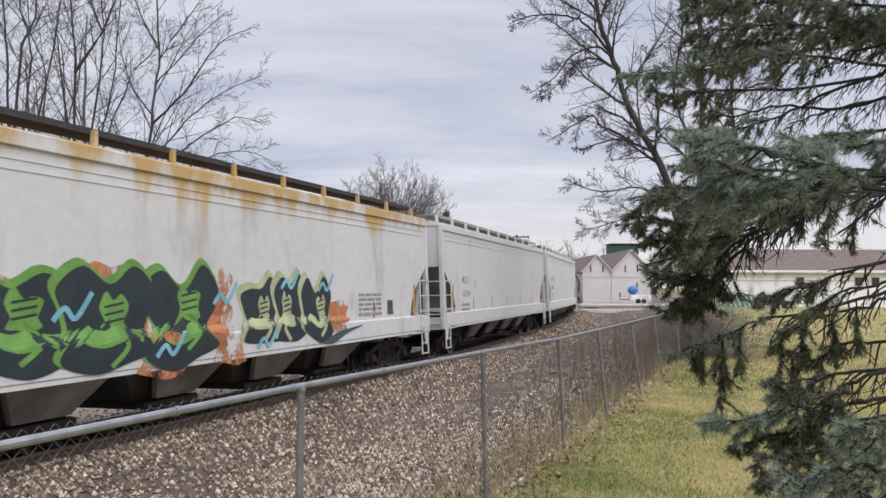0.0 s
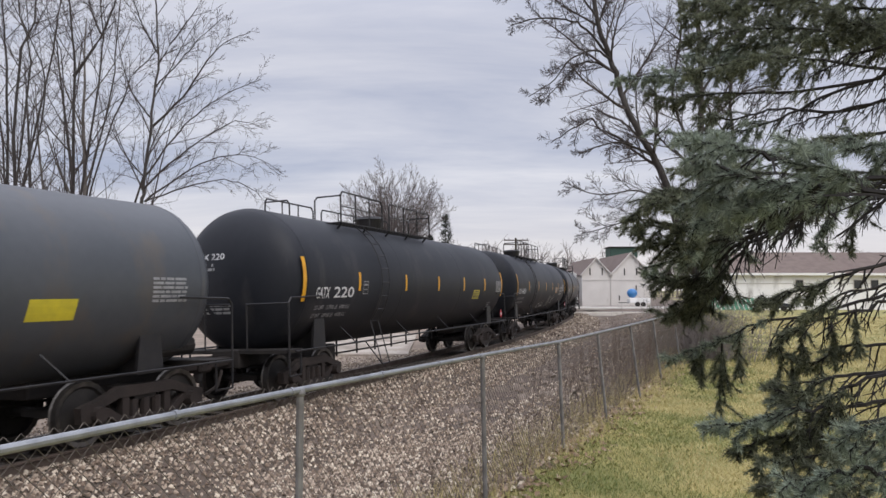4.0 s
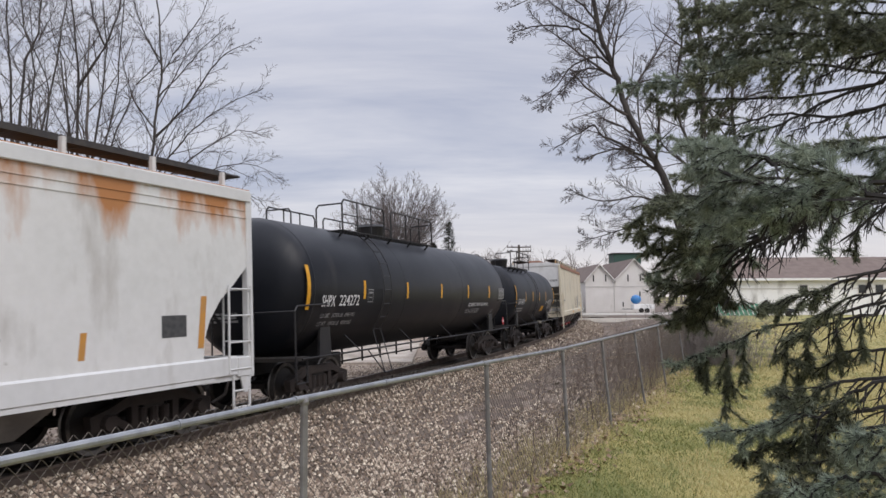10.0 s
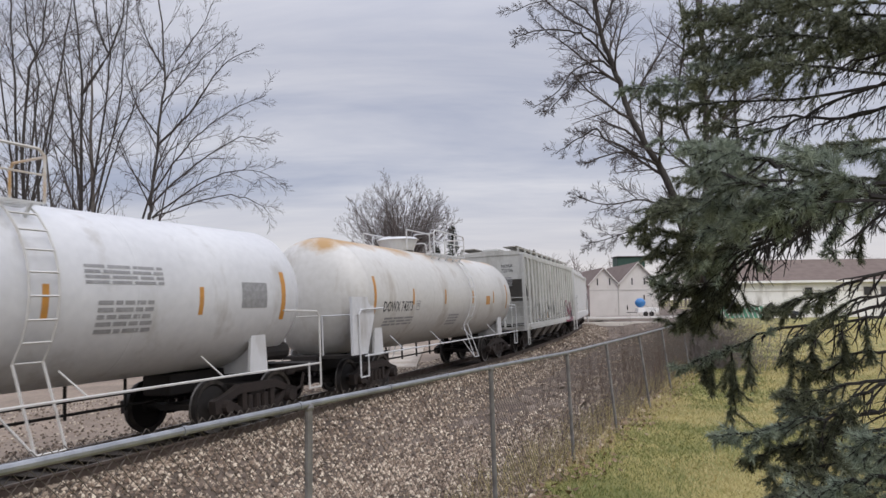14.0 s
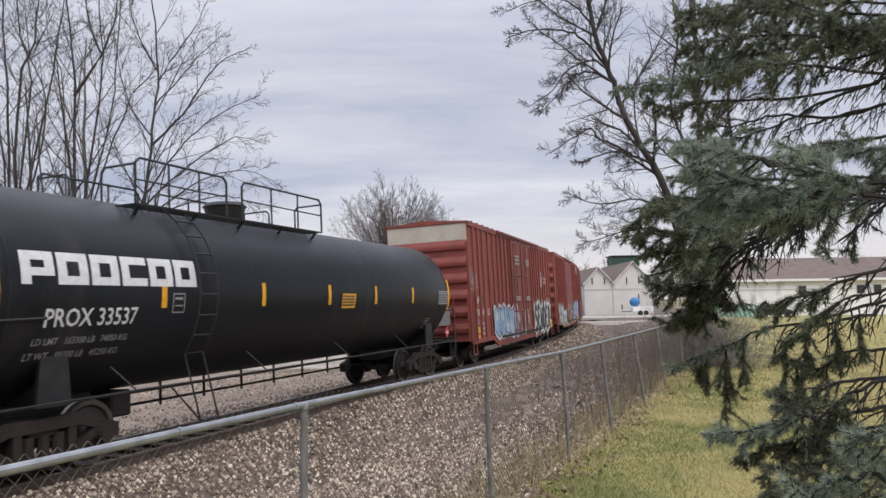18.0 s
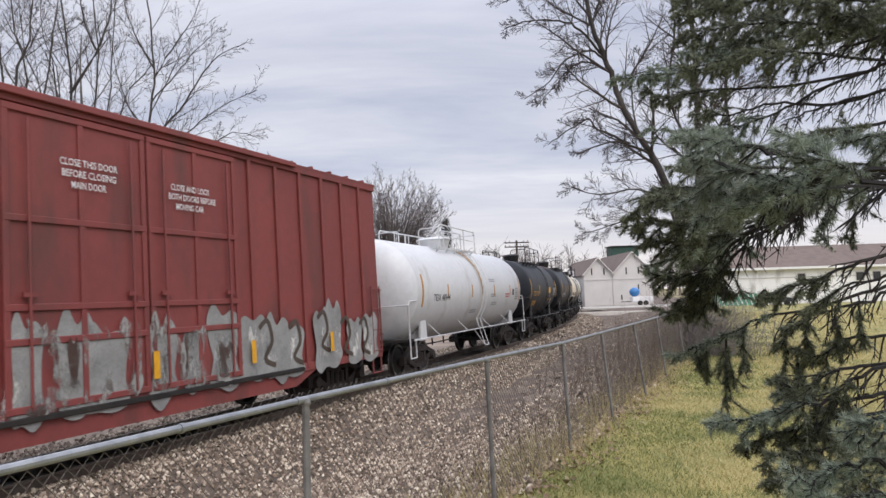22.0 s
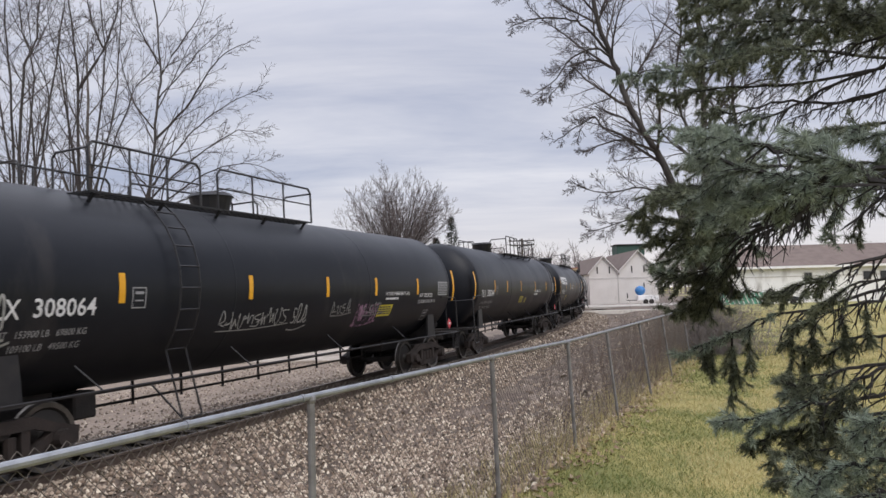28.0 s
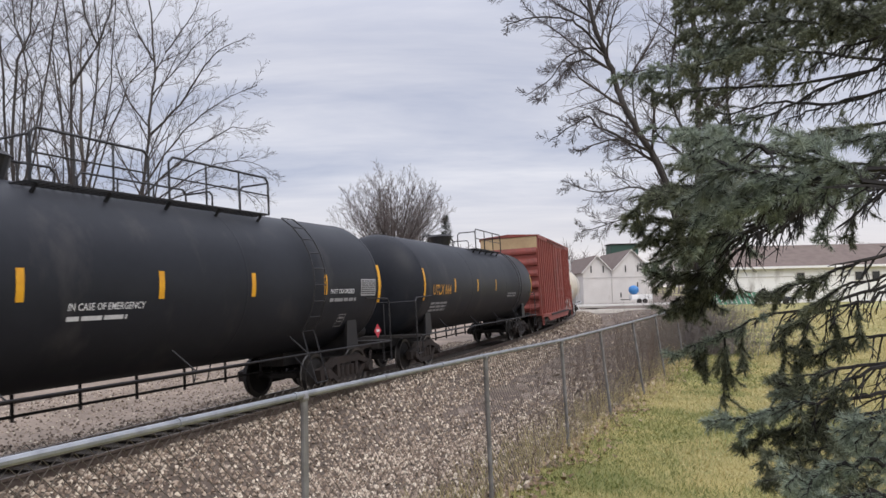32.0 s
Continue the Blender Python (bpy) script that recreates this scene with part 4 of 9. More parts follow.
    bmesh.ops.create_cone(bm, cap_ends=True, segments=20, radius1=dome_r * 0.78, radius2=dome_r, depth=0.34, matrix=Matrix.Translation((dome, 0, zt + 0.14)))
    bmesh.ops.create_cone(bm, cap_ends=True, segments=20, radius1=dome_r * 1.06, radius2=dome_r * 0.9, depth=0.07, matrix=Matrix.Translation((dome, 0, zt + 0.33)))
    part("valve_dome", bm, trim, car)
    x0, x1 = plat
    for y in (-1, 1):
        bm = bmesh.new()
        for q in range(5):
            yy = 0.64 + 0.10 * q
            box(bm, x0, x1, y * yy - 0.008, y * yy + 0.008, zt - 0.16, zt - 0.13)
        xq = x0
        while xq < x1:
            box(bm, xq, xq + 0.02, y * 0.62, y * 1.06, zt - 0.155, zt - 0.135)
            xq += 0.16
        for q in range(5):
            xq = x0 + 0.15 + (x1 - x0 - 0.3) * q / 4
            rod(bm, (xq, y * 0.98, zt - 0.14), (xq, y * 0.85, zc + math.sqrt(r * r - 0.72) - 0.02), 0.03, 5)
        part("top_platform", bm, trim, car)
    zr = zt - 0.14
    hr = 0.72
    gap = x0 + 0.44 * (x1 - x0)
    for y in (-1.04, 1.04):
        # two bays of bent rail with a way through between them
        for xa, xb in ((x0, gap - 0.22), (gap + 0.22, x1)) if x1 - x0 > 4.5 else ((x0, x1),):
            rail = part("platform_rail", pipe(bmesh.new(), [(xa, y, zr), (xa, y, zr + hr - 0.09), (xa + 0.09, y, zr + hr), (xb - 0.09, y, zr + hr), (xb, y, zr + hr - 0.09), (xb, y, zr)], 0.022), rail_color, car)
            part("mid_rail", rod(bmesh.new(), (xa, y, zr + hr * 0.52), (xb, y, zr + hr * 0.52), 0.015, 5), rail_color, rail)
            for q in range(1, 3):
                xq = xa + (xb - xa) * q / 3
                part("rail_post", rod(bmesh.new(), (xq, y, zr), (xq, y, zr + hr), 0.019, 5), rail_color, rail)
    for xq in (x0, x1):
        for y in (-1, 1):
            part("end_rail", pipe(bmesh.new(), [(xq, y * 1.04, zr + hr - 0.1), (xq, y * 0.42, zr + hr - 0.1), (xq, y * 0.35, zr + hr - 0.18), (xq, y * 0.35, zr)], 0.02), rail_color, car)
    if cage:
        for y in (-0.7, 0.7):
            part("dome_guard", pipe(bmesh.new(), [(dome - 0.9, y, zt - 0.1), (dome - 0.9, y, zt + 0.50), (dome + 0.9, y, zt + 0.50), (dome + 0.9, y, zt - 0.1)], 0.02), rail_color, car)
    # side ladders follow the drum
    rung_me = mesh_of("rung", rod(bmesh.new(), (-0.21, 0, 0), (0.21, 0, 0), 0.014, 4), rail_color)
    for y in (-1, 1):
        bm = bmesh.new()
        col = []
        for q in range(9):
            a = radians(-38 + 95 * q / 8)
            col.append((y * (r + 0.12) * math.cos(a), zc + (r + 0.12) * math.sin(a)))
        col = [(y * 1.56, 0.42)] + col
        pipe(bm, [(ladder - 0.21, yy, zz) for yy, zz in col], 0.017, 4)
        lad = part("side_ladder", bm, rail_color, car)
        part("ladder_rail", pipe(bmesh.new(), [(ladder + 0.21, yy, zz) for yy, zz in col], 0.017, 4), rail_color, lad)
        part("ladder_brace", pipe(bmesh.new(), [(ladder - 0.21, y * 1.56, 0.42), (ladder - 0.55, y * 1.3, 0.98)], 0.015, 4), rail_color, lad)
        for yy, zz in col:
            shared("rung", rung_me, lad, pose(ladder, yy, zz))
    tape = tape or YELLOW
    for x in stripes:
        quads(car, "reflective_stripe", [(x - 0.055, x + 0.055, zc - 0.27, zc + 0.15)], tape, surf, 1)
    for x in ends:
        quads(car, "reflective_stripe", [(x - 0.065, x + 0.065, zc - 0.48, zc + 0.42)], tape, surf, 1, nz=6)
    return car, surf, head(-xs, depth, r, zc)


SIX = (-4.8, -2.1, 0.35, 2.7, 5.0)


def lpg(i, mark, number, label, paint=None, sign=None, procor=False, st=SIX, ends=(-7.4, 7.5), plat=(-4.8, 0.85), dome=-1.2, ladder=-3.65, ink=None, prefix=None, rest=True, big=False, tape=None):
    car, s, h = tank_car(i, label, paint or BLACK, stripes=st, ends=ends, plat=plat, dome=dome, ladder=ladder, tape=tape)
    ink = ink or INK_W
    L = COUPLERS[i] - COUPLERS[i - 1]
    o = -L / 2 + 8.6
    if procor:
        block_logo(car, -7.0 + o, -3.9 + o, 2.50, 2.92, INK_W, s)
        letter(car, mark + " " + number, -6.62 + o, -5.12 + o, 1.96, 2.20, ink, s)
        letter(car, "LD LMT   163300 LB   74050 KG", -6.72 + o, -5.22 + o, 1.74, 1.83, INK_G, s)
        letter(car, "LT WT   99700 LB   45250 KG", -6.76 + o, -5.30 + o, 1.56, 1.65, INK_G, s)
    else:
        letter(car, mark, -6.80 + o, -6.24 + o, 2.02, 2.26, ink, s)
        letter(car, number, -6.06 + o, -5.14 + o, 2.03, 2.27, ink, s)
        letter(car, "LD LMT   153900 LB   69800 KG", -6.72 + o, -5.22 + o, 1.79, 1.88, INK_G, s)
        letter(car, "LT WT   109100 LB   49500 KG", -6.72 + o, -5.27 + o, 1.62, 1.71, INK_G, s)
    frame_mark(car, st[0] + 0.18, st[0] + 0.44, 2.10, 2.40, INK_G, s)
    letter(car, mark + " " + number, -1.02, -0.02, 2.86, 2.99, ink, h)
    bars(car, -0.95, -0.25, 2.62, 2.80, 2, INK_G, h)
    bars(car, -0.7, 0.1, 1.75, 1.98, 3, INK_G, h)
    diamond(car, -0.55, 1.5, 0.16, h)
    if rest:
        quads(car, "data_panel", [(6.45 - o * 0.3, 7.15 - o * 0.3, 2.14, 2.52)], INK_LG, s, 1, label="white printed test-data panel")
        bars(car, 6.47 - o * 0.3, 7.13 - o * 0.3, 2.16, 2.50, 7, INK_K, s, 2, i)
        frame_mark(car, 5.75, 6.05, 1.48, 1.75, INK_G, s)
        diamond(car, L / 2 - 1.55, 1.30, 0.17, flat(1.46))
    if sign:
        for x0, x1, z0, z1, mt in sign:
            quads(car, "warning_label", [(x0, x1, z0, z1)], mt, s, 1, 0.1)
            bars(car, x0 + 0.04, x1 - 0.04, z0 + 0.03, z1 - 0.03, 4, INK_K if mt is LEMON or mt is YELLOW else INK_G, s, 2, i)
    return car, s, h
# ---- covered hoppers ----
# dark grey holds painted shade under the sloping ends as well as grime
SLOPE = mat("shade_and_grime_slope_sheet", (0.13, 0.13, 0.128), (0.19, 0.185, 0.18), 1.5, 0.7)
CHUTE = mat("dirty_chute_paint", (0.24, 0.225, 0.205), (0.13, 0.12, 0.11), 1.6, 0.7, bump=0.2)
# shade among the discharge chutes, put into the outlet's base colour
HOP_DARK = mat("shade_dark_hopper_outlet", (0.055, 0.05, 0.046), (0.10, 0.092, 0.085), 2, 0.75, bump=0.2)


def hopper_car(i, label, paint, ribs=(), walk_mat=None, roof_mat=None, sill_z=(0.95, 1.42), gate=None, stripe=None, ends_st=(-7.0, 7.0), low=1.66, outlets=4, cut="curve", seam=True, sill_paint=None, top=4.05, end_paint=None, cheeks=False):
    L = COUPLERS[i] - COUPLERS[i - 1]
    car = thing("covered_hopper_car", label, "hopper car", group="cars of the freight train")
    CARS[i] = car
    he = L / 2 - 0.62
    w = 1.52
    walk_mat, roof_mat, sill_paint = walk_mat or DECK, roof_mat or paint, sill_paint or paint
    zs0, zs1 = sill_z
    if cut == "curve":
        prof = [(he, top), (he, 2.80), (he - 0.42, 2.42), (he - 0.72, 2.18), (he - 0.98, 1.85), (he - 1.10, 1.55), (he - 1.12, zs1)]
    else:
        prof = [(he, top), (he, 3.15), (he - 1.05, 2.22), (he - 1.08, zs1)]
    outline = [(-x, z) for x, z in prof][::-1] + prof
    outline = [(x, z) for x, z in outline]
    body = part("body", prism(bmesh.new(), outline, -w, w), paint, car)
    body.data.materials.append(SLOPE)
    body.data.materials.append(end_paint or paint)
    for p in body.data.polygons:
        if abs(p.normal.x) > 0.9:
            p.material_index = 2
        # downward faces take the colour with the shade painted in
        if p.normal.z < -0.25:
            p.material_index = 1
    if cheeks:
        # side sheets run on to the corner posts over the sloping end
        for e in (-1, 1):
            for y in (-1, 1):
                part("side_cheek", bx(min(e * he, e * (he - 1.14)), max(e * he, e * (he - 1.14)), y * (w - 0.03), y * (w + 0.002), zs1, 2.84), paint, car)
    # roof: low arch with an eave beam
    bm = bmesh.new()
    arch = [(-1.53, top - 0.02), (-1.53, top + 0.05), (-1.2, top + 0.12), (-0.6, top + 0.18), (0, top + 0.20), (0.6, top + 0.18), (1.2, top + 0.12), (1.53, top + 0.05), (1.53, top - 0.02)]
    a = [bm.verts.new((-he - 0.03, y, z)) for y, z in arch]
    b = [bm.verts.new((he + 0.03, y, z)) for y, z in arch]
    bm.faces.new(a); bm.faces.new(b[::-1])
    for q in range(len(arch)):
        j = (q + 1) % len(arch)
        bm.faces.new((a[j], a[q], b[q], b[j]))
    bmesh.ops.recalc_face_normals(bm, faces=bm.faces)
    roof = part("roof", bm, roof_mat, car)
    roof.data.materials.append(end_paint or roof_mat)
    for p in roof.data.polygons:
        if abs(p.normal.x) > 0.9:
            p.material_index = 1
    for y in (-1, 1):
        bm = box(bmesh.new(), -he - 0.02, he + 0.02, y * w, y * (w + 0.05), top - 0.17, top + 0.03, 0.012)
        part("eave_beam", bm, roof_mat if roof_mat is not paint else sill_paint, car)
        if seam:
            bm = box(bmesh.new(), -he + 0.02, he - 0.02, y * w, y * (w + 0.012), top - 0.46, top - 0.435)
            box(bm, -he + 0.02, he - 0.02, y * w, y * (w + 0.012), top - 0.33, top - 0.31)
            part("side_seam", bm, paint, car)
        bm = box(bmesh.new(), -he + 0.35, he - 0.35, y * (w - 0.06), y * (w + 0.045), zs0 + 0.05, zs1, 0.03)
        box(bm, -he + 0.9, he - 0.9, y * (w - 0.10), y * (w + 0.03), zs0, zs0 + 0.06)
        box(bm, -he, -he + 0.36, y * (w - 0.06), y * (w + 0.045), zs0 + 0.02, zs1 - 0.02, 0.02)
        box(bm, he - 0.36, he, y * (w - 0.06), y * (w + 0.045), zs0 + 0.02, zs1 - 0.02, 0.02)
        part("side_sill", bm, sill_paint, car)
        for x in ribs:
            part("side_rib", bx(x - 0.05, x + 0.05, y * w, y * (w + 0.075), zs1, top - 0.17, bevel=0.015), paint, car)
    # running boards on the roof
    for y in (-1, 1):
        bm = bmesh.new()
        xq = -he + 0.25
        while xq < he - 0.3:
            box(bm, xq, xq + 0.50, y * 0.62, y * 1.22, top + 0.33, top + 0.36)
            xq += 0.52
        box(bm, -he + 0.2, he - 0.2, y * 1.20, y * 1.23, top + 0.28, top + 0.37)
        part("running_board", bm, walk_mat, car)
        nb = 11
        for q in range(nb):
            xq = -he + 0.35 + (2 * he - 0.7) * q / (nb - 1)
            bm = bmesh.new()
            prism(bm, [(xq - 0.035, top), (xq + 0.035, top), (xq + 0.03, top + 0.34), (xq - 0.03, top + 0.34)], y * 1.22, y * 1.30)
            part("bracket", bm, sill_paint, car)
    part("hatch_trough", bx(-he + 0.5, he - 0.5, -0.36, 0.36, top + 0.18, top + 0.33, bevel=0.03), roof_mat, car)
    # ends: corner posts, platform, ladders, slope bracing
    for e in (-1, 1):
        x = e * he
        bm = bmesh.new()
        for y in (-1, 1):
            box(bm, x - 0.07, x + 0.07, y * (w - 0.10), y * (w + 0.03), zs0, top, 0.012)
        if not cheeks:
            box(bm, x - 0.04, x + 0.04, -0.08, 0.08, 2.7, top - 0.05)
        part("corner_post", bm, sill_paint, car)
        bm = box(bmesh.new(), x - e * 1.15, x + e * 0.03, -w, w, zs0 - 0.02, zs0 + 0.08)
        box(bm, x - 0.03, x + 0.03, -w, w, zs0 + 0.02, zs1 - 0.12, 0.01)
        part("end_platform", bm, sill_paint, car)
        bm = bmesh.new()
        for y in (-0.55, 0.55):
            prism(bm, [(x - e * 0.18, zs0), (x - e * 0.10, zs0), (x - e * 0.55, 2.55), (x - e * 0.63, 2.55)], y - 0.05, y + 0.05)
        box(bm, x - e * 2.2, x, -0.3, 0.3, 0.72, 1.02)
        part("slope_brace", bm, sill_paint, car)
        for y in (-1, 1):
            bm = ladder_bm(bmesh.new(), x - e * 0.02, x - e * 0.58, y * (w + 0.05), zs0 + 0.1, 2.42, 4)
            part("side_ladder", bm, sill_paint, car)
            bm = end_ladder_bm(bmesh.new(), x + e * 0.05, y * (w - 0.02), y * (w - 0.62), zs0 + 0.1, 2.42, 4)
            part("end_ladder", bm, sill_paint, car)
            bm = bmesh.new()
            for dx in (0.06, 0.46):
                rod(bm, (x - e * dx, y * (w + 0.02), zs0 + 0.1), (x - e * dx, y * (w + 0.02), 0.36), 0.022, 5)
            for z in (0.38, 0.66):
                rod(bm, (x - e * 0.06, y * (w + 0.02), z), (x - e * 0.46, y * (w + 0.02), z), 0.018, 5)
            prism(bm, [(x - e * 0.02, zs0 + 0.05), (x - e * 0.30, zs0 + 0.05), (x - e * 0.20, 0.62), (x - e * 0.12, 0.62)], y * w, y * (w + 0.03))
            part("sill_step", bm, sill_paint, car)
        bm = pipe(bmesh.new(), [(x + e * 0.06, -w + 0.62, 2.35), (x + e * 0.06, w - 0.62, 2.35)], 0.016)
        pipe(bm, [(x + e * 0.06, -w, zs1 - 0.04), (x + e * 0.06, w, zs1 - 0.04)], 0.016)
        part("end_handrail", bm, sill_paint, car)
    running_gear(car, L)
    # discharge outlets
    span = 2 * (L / 2 - 3.7)
    for q in range(outlets):
        c = -span / 2 + span * (q + 0.5) / outlets
        hw = span / outlets / 2 - 0.06
        bm = bmesh.new()
        t = [bm.verts.new((c + sx * hw, sy * 1.10, zs0 + 0.04)) for sx, sy in ((-1, -1), (1, -1), (1, 1), (-1, 1))]
        d = [bm.verts.new((c + sx * 0.52, sy * 0.62, 0.40)) for sx, sy in ((-1, -1), (1, -1), (1, 1), (-1, 1))]
        bm.faces.new(t); bm.faces.new(d[::-1])
        for j in range(4):
            bm.faces.new((t[j], d[j], d[(j + 1) % 4], t[(j + 1) % 4]))
        bmesh.ops.recalc_face_normals(bm, faces=bm.faces)
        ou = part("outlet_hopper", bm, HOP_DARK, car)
        # painted chute sheets in front of the pocket, whose dark colour is painted shade
        for y in (-1, 1):
            bm = bmesh.new()
            a = [bm.verts.new(v) for v in ((c - 0.80, y * 1.40, zs0 + 0.03), (c + 0.80, y * 1.40, zs0 + 0.03), (c + 0.42, y * 1.02, 0.46), (c - 0.42, y * 1.02, 0.46))]
            d = [bm.verts.new((v.co.x, v.co.y - y * 0.10, v.co.z)) for v in a]
            bm.faces.new(a); bm.faces.new(d[::-1])
            for j in range(4):
                bm.faces.new((a[j], d[j], d[(j + 1) % 4], a[(j + 1) % 4]))
            bmesh.ops.recalc_face_normals(bm, faces=bm.faces)
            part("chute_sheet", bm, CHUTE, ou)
        part("outlet_gate", bx(c - 0.60, c + 0.60, -0.95, 0.95, 0.30, 0.41, bevel=0.02), gate or UNDER, ou)
    s = flat(w)
    tape = stripe or ORANGE
    for x in ends_st:
        quads(car, "reflective_stripe", [(x - 0.065, x + 0.065, 1.42, 2.24)], tape, s, 1, 0.10)
    k = 5
    for q in range(k):
        x = -4.75 + 2.37 * q
        quads(car, "reflective_stripe", [(x - 0.05, x + 0.05, low - 0.20, low + 0.16)], tape, s, 1, 0.10)
    return car, s


def hopper_marks(car, s, mark, number, x, ink=INK_K, z=2.3, size=0.24, load=None, tare=None):
    letter(car, mark, x, x + 0.78, z, z + size, ink, s)
    letter(car, number, x, x + 0.85, z - 0.45, z - 0.45 + size, ink, s)
    if load:
        letter(car, "LD LMT   " + load, x - 0.15, x + 0.75, z - 0.74, z - 0.65, INK_G, s)
        letter(car, "LT WT   " + tare, x - 0.17, x + 0.68, z - 0.92, z - 0.83, INK_G, s)
    else:
        bars(car, x - 0.15, x + 0.75, z - 0.92, z - 0.62, 2, INK_G, s, 1)
    frame_mark(car, x + 1.35, x + 1.6, z - 0.1, z + 0.15, INK_G, s)


def end_marks(car, i, mark, number, ink=INK_K):
    he = (COUPLERS[i] - COUPLERS[i - 1]) / 2 - 0.62
    at = lambda a, z: (-he - 0.006, -a, z)
    letter(car, mark, 0.55, 1.05, 3.66, 3.80, ink, at, 0)
    letter(car, number, 0.55, 1.05, 3.46, 3.60, ink, at, 0)
    bars(car, 0.35, 1.0, 2.85, 3.25, 6, INK_G, at, 0)
    bars(car, -0.6, -0.2, 2.85, 3.25, 6, INK_G, at, 0)


# ---- boxcars ----
def box_car(i, label, paint, ribs, door, end_mat, louvre=False, roof_bar=(-3.8, 4.4)):
    L = COUPLERS[i] - COUPLERS[i - 1]
    car = thing("boxcar", label, "boxcar", group="cars of the freight train")
    CARS[i] = car
    he, w, z0, z1 = L / 2 - 0.88, 1.44, 0.78, 4.86
    bm = box(bmesh.new(), -he, he, -w, w, z0 + 0.1, z1)
    part("body", bm, paint, car)
    bm = bmesh.new()
    prism(bm, [(-he - 0.05, z1), (he + 0.05, z1), (he + 0.05, z1 + 0.05), (-he - 0.05, z1 + 0.05)], -w - 0.05, w + 0.05)
    arch = [(-w - 0.03, z1 + 0.05), (0, z1 + 0.16), (w + 0.03, z1 + 0.05)]
    a = [bm.verts.new((-he - 0.03, y, z)) for y, z in arch]; b = [bm.verts.new((he + 0.03, y, z)) for y, z in arch]
    bm.faces.new(a); bm.faces.new(b[::-1])
    for q in range(3):
        bm.faces.new((a[(q + 1) % 3], a[q], b[q], b[(q + 1) % 3]))
    bmesh.ops.recalc_face_normals(bm, faces=bm.faces)
    xq = -he + 0.6
    while xq < he:
        prism(bm, [(xq - 0.03, z1 + 0.05), (xq + 0.03, z1 + 0.05), (xq + 0.03, z1 + 0.10), (xq - 0.03, z1 + 0.10)], -w - 0.04, w + 0.04)
        xq += 0.72
    part("roof", bm, paint, car)
    rib_me = mesh_of("side_post", bx(-0.045, 0.045, -0.055, 0.0, z0 + 0.05, z1 - 0.10, bevel=0.014), paint)
    for x in ribs:
        shared("side_post", rib_me, car, pose(x, -w, 0))
        shared("side_post", rib_me, car, pose(x, w, 0, 0, 0, 180))
    for y in (-1, 1):
        bm = box(bmesh.new(), -he, he, y * w, y * (w + 0.05), z1 - 0.12, z1 + 0.02, 0.01)
        part("top_plate", bm, paint, car)
        bm = box(bmesh.new(), -he, he, y * (w - 0.02), y * (w + 0.045), z0, z0 + 0.16, 0.01)
        prism(bm, [(-4.9, z0), (4.9, z0), (4.2, z0 - 0.26), (-4.2, z0 - 0.26)], y * (w - 0.04), y * (w + 0.02))
        part("side_sill", bm, paint, car)
        part("door_track", bx(roof_bar[0], roof_bar[1], y * w, y * (w + 0.12), z1 - 0.04, z1 + 0.06, bevel=0.01), RED_DARK, car)
        part("door_sill_track", bx(roof_bar[0], roof_bar[1], y * w, y * (w + 0.10), z0 + 0.02, z0 + 0.10, bevel=0.01), UNDER, car)
    # doors: two leaves of framed panels, or louvred sheets
    d0, d1, d2 = door
    for y in (-1, 1):
        for a_, b_ in ((d0, d1), (d1, d2)):
            bm = box(bmesh.new(), a_ + 0.02, b_ - 0.02, y * w, y * (w + 0.05), z0 + 0.12, z1 - 0.14)
            dr = part("door_leaf", bm, paint, car)
            if louvre:
                k = 22
                for q in range(k):
                    z = z0 + 0.2 + (z1 - z0 - 0.45) * q / k
                    bm = bmesh.new()
                    v = [bm.verts.new(p) for p in ((a_ + 0.08, y * (w + 0.05), z), (b_ - 0.08, y * (w + 0.05), z), (b_ - 0.08, y * (w + 0.085), z + 0.03), (a_ + 0.08, y * (w + 0.085), z + 0.03), (a_ + 0.08, y * (w + 0.05), z + 0.11), (b_ - 0.08, y * (w + 0.05), z + 0.11))]
                    bm.faces.new((v[0], v[1], v[2], v[3])); bm.faces.new((v[3], v[2], v[5], v[4]))
                    bmesh.ops.recalc_face_normals(bm, faces=bm.faces)
                    part("louvre", bm, paint, dr)
            else:
                bm = bmesh.new()
                for z in (z0 + 0.14, z0 + 0.95, 2.15, 3.25, z1 - 0.24):
                    box(bm, a_ + 0.02, b_ - 0.02, y * (w + 0.05), y * (w + 0.085), z, z + 0.09, 0.01)
                for x in (a_ + 0.02, (a_ + b_) / 2 - 0.04, b_ - 0.11):
                    box(bm, x, x + 0.09, y * (w + 0.05), y * (w + 0.08), z0 + 0.14, z1 - 0.16, 0.01)
                part("door_frame", bm, paint, dr)
                bm = bmesh.new()
                for x in (a_ + 0.15 * (b_ - a_), a_ + 0.86 * (b_ - a_)):
                    rod(bm, (x, y * (w + 0.11), z0 + 0.2), (x, y * (w + 0.11), z1 - 0.3), 0.02, 5)
                    box(bm, x - 0.10, x + 0.10, y * (w + 0.085), y * (w + 0.12), 2.32, 2.38)
                part("lock_bar", bm, paint, dr)
    # ends: pressed ridges, ladder, brake platform
    for e in (-1, 1):
        x = e * he
        en = part("pressed_end", bx(min(x, x + e * 0.01), max(x, x + e * 0.01), -w + 0.01, w - 0.01, z0 + 0.12, z1 - 0.64), paint, car)
        bm = bmesh.new()
        v = []
        prof = [(0.005, 0.0), (0.085, 0.04), (0.10, 0.13), (0.09, 0.20), (0.005, 0.37)]
        for y in (-w + 0.06, w - 0.06):
            for d, h in prof:
                v.append(bm.verts.new((x + e * d, y, h)))
        k = len(prof)
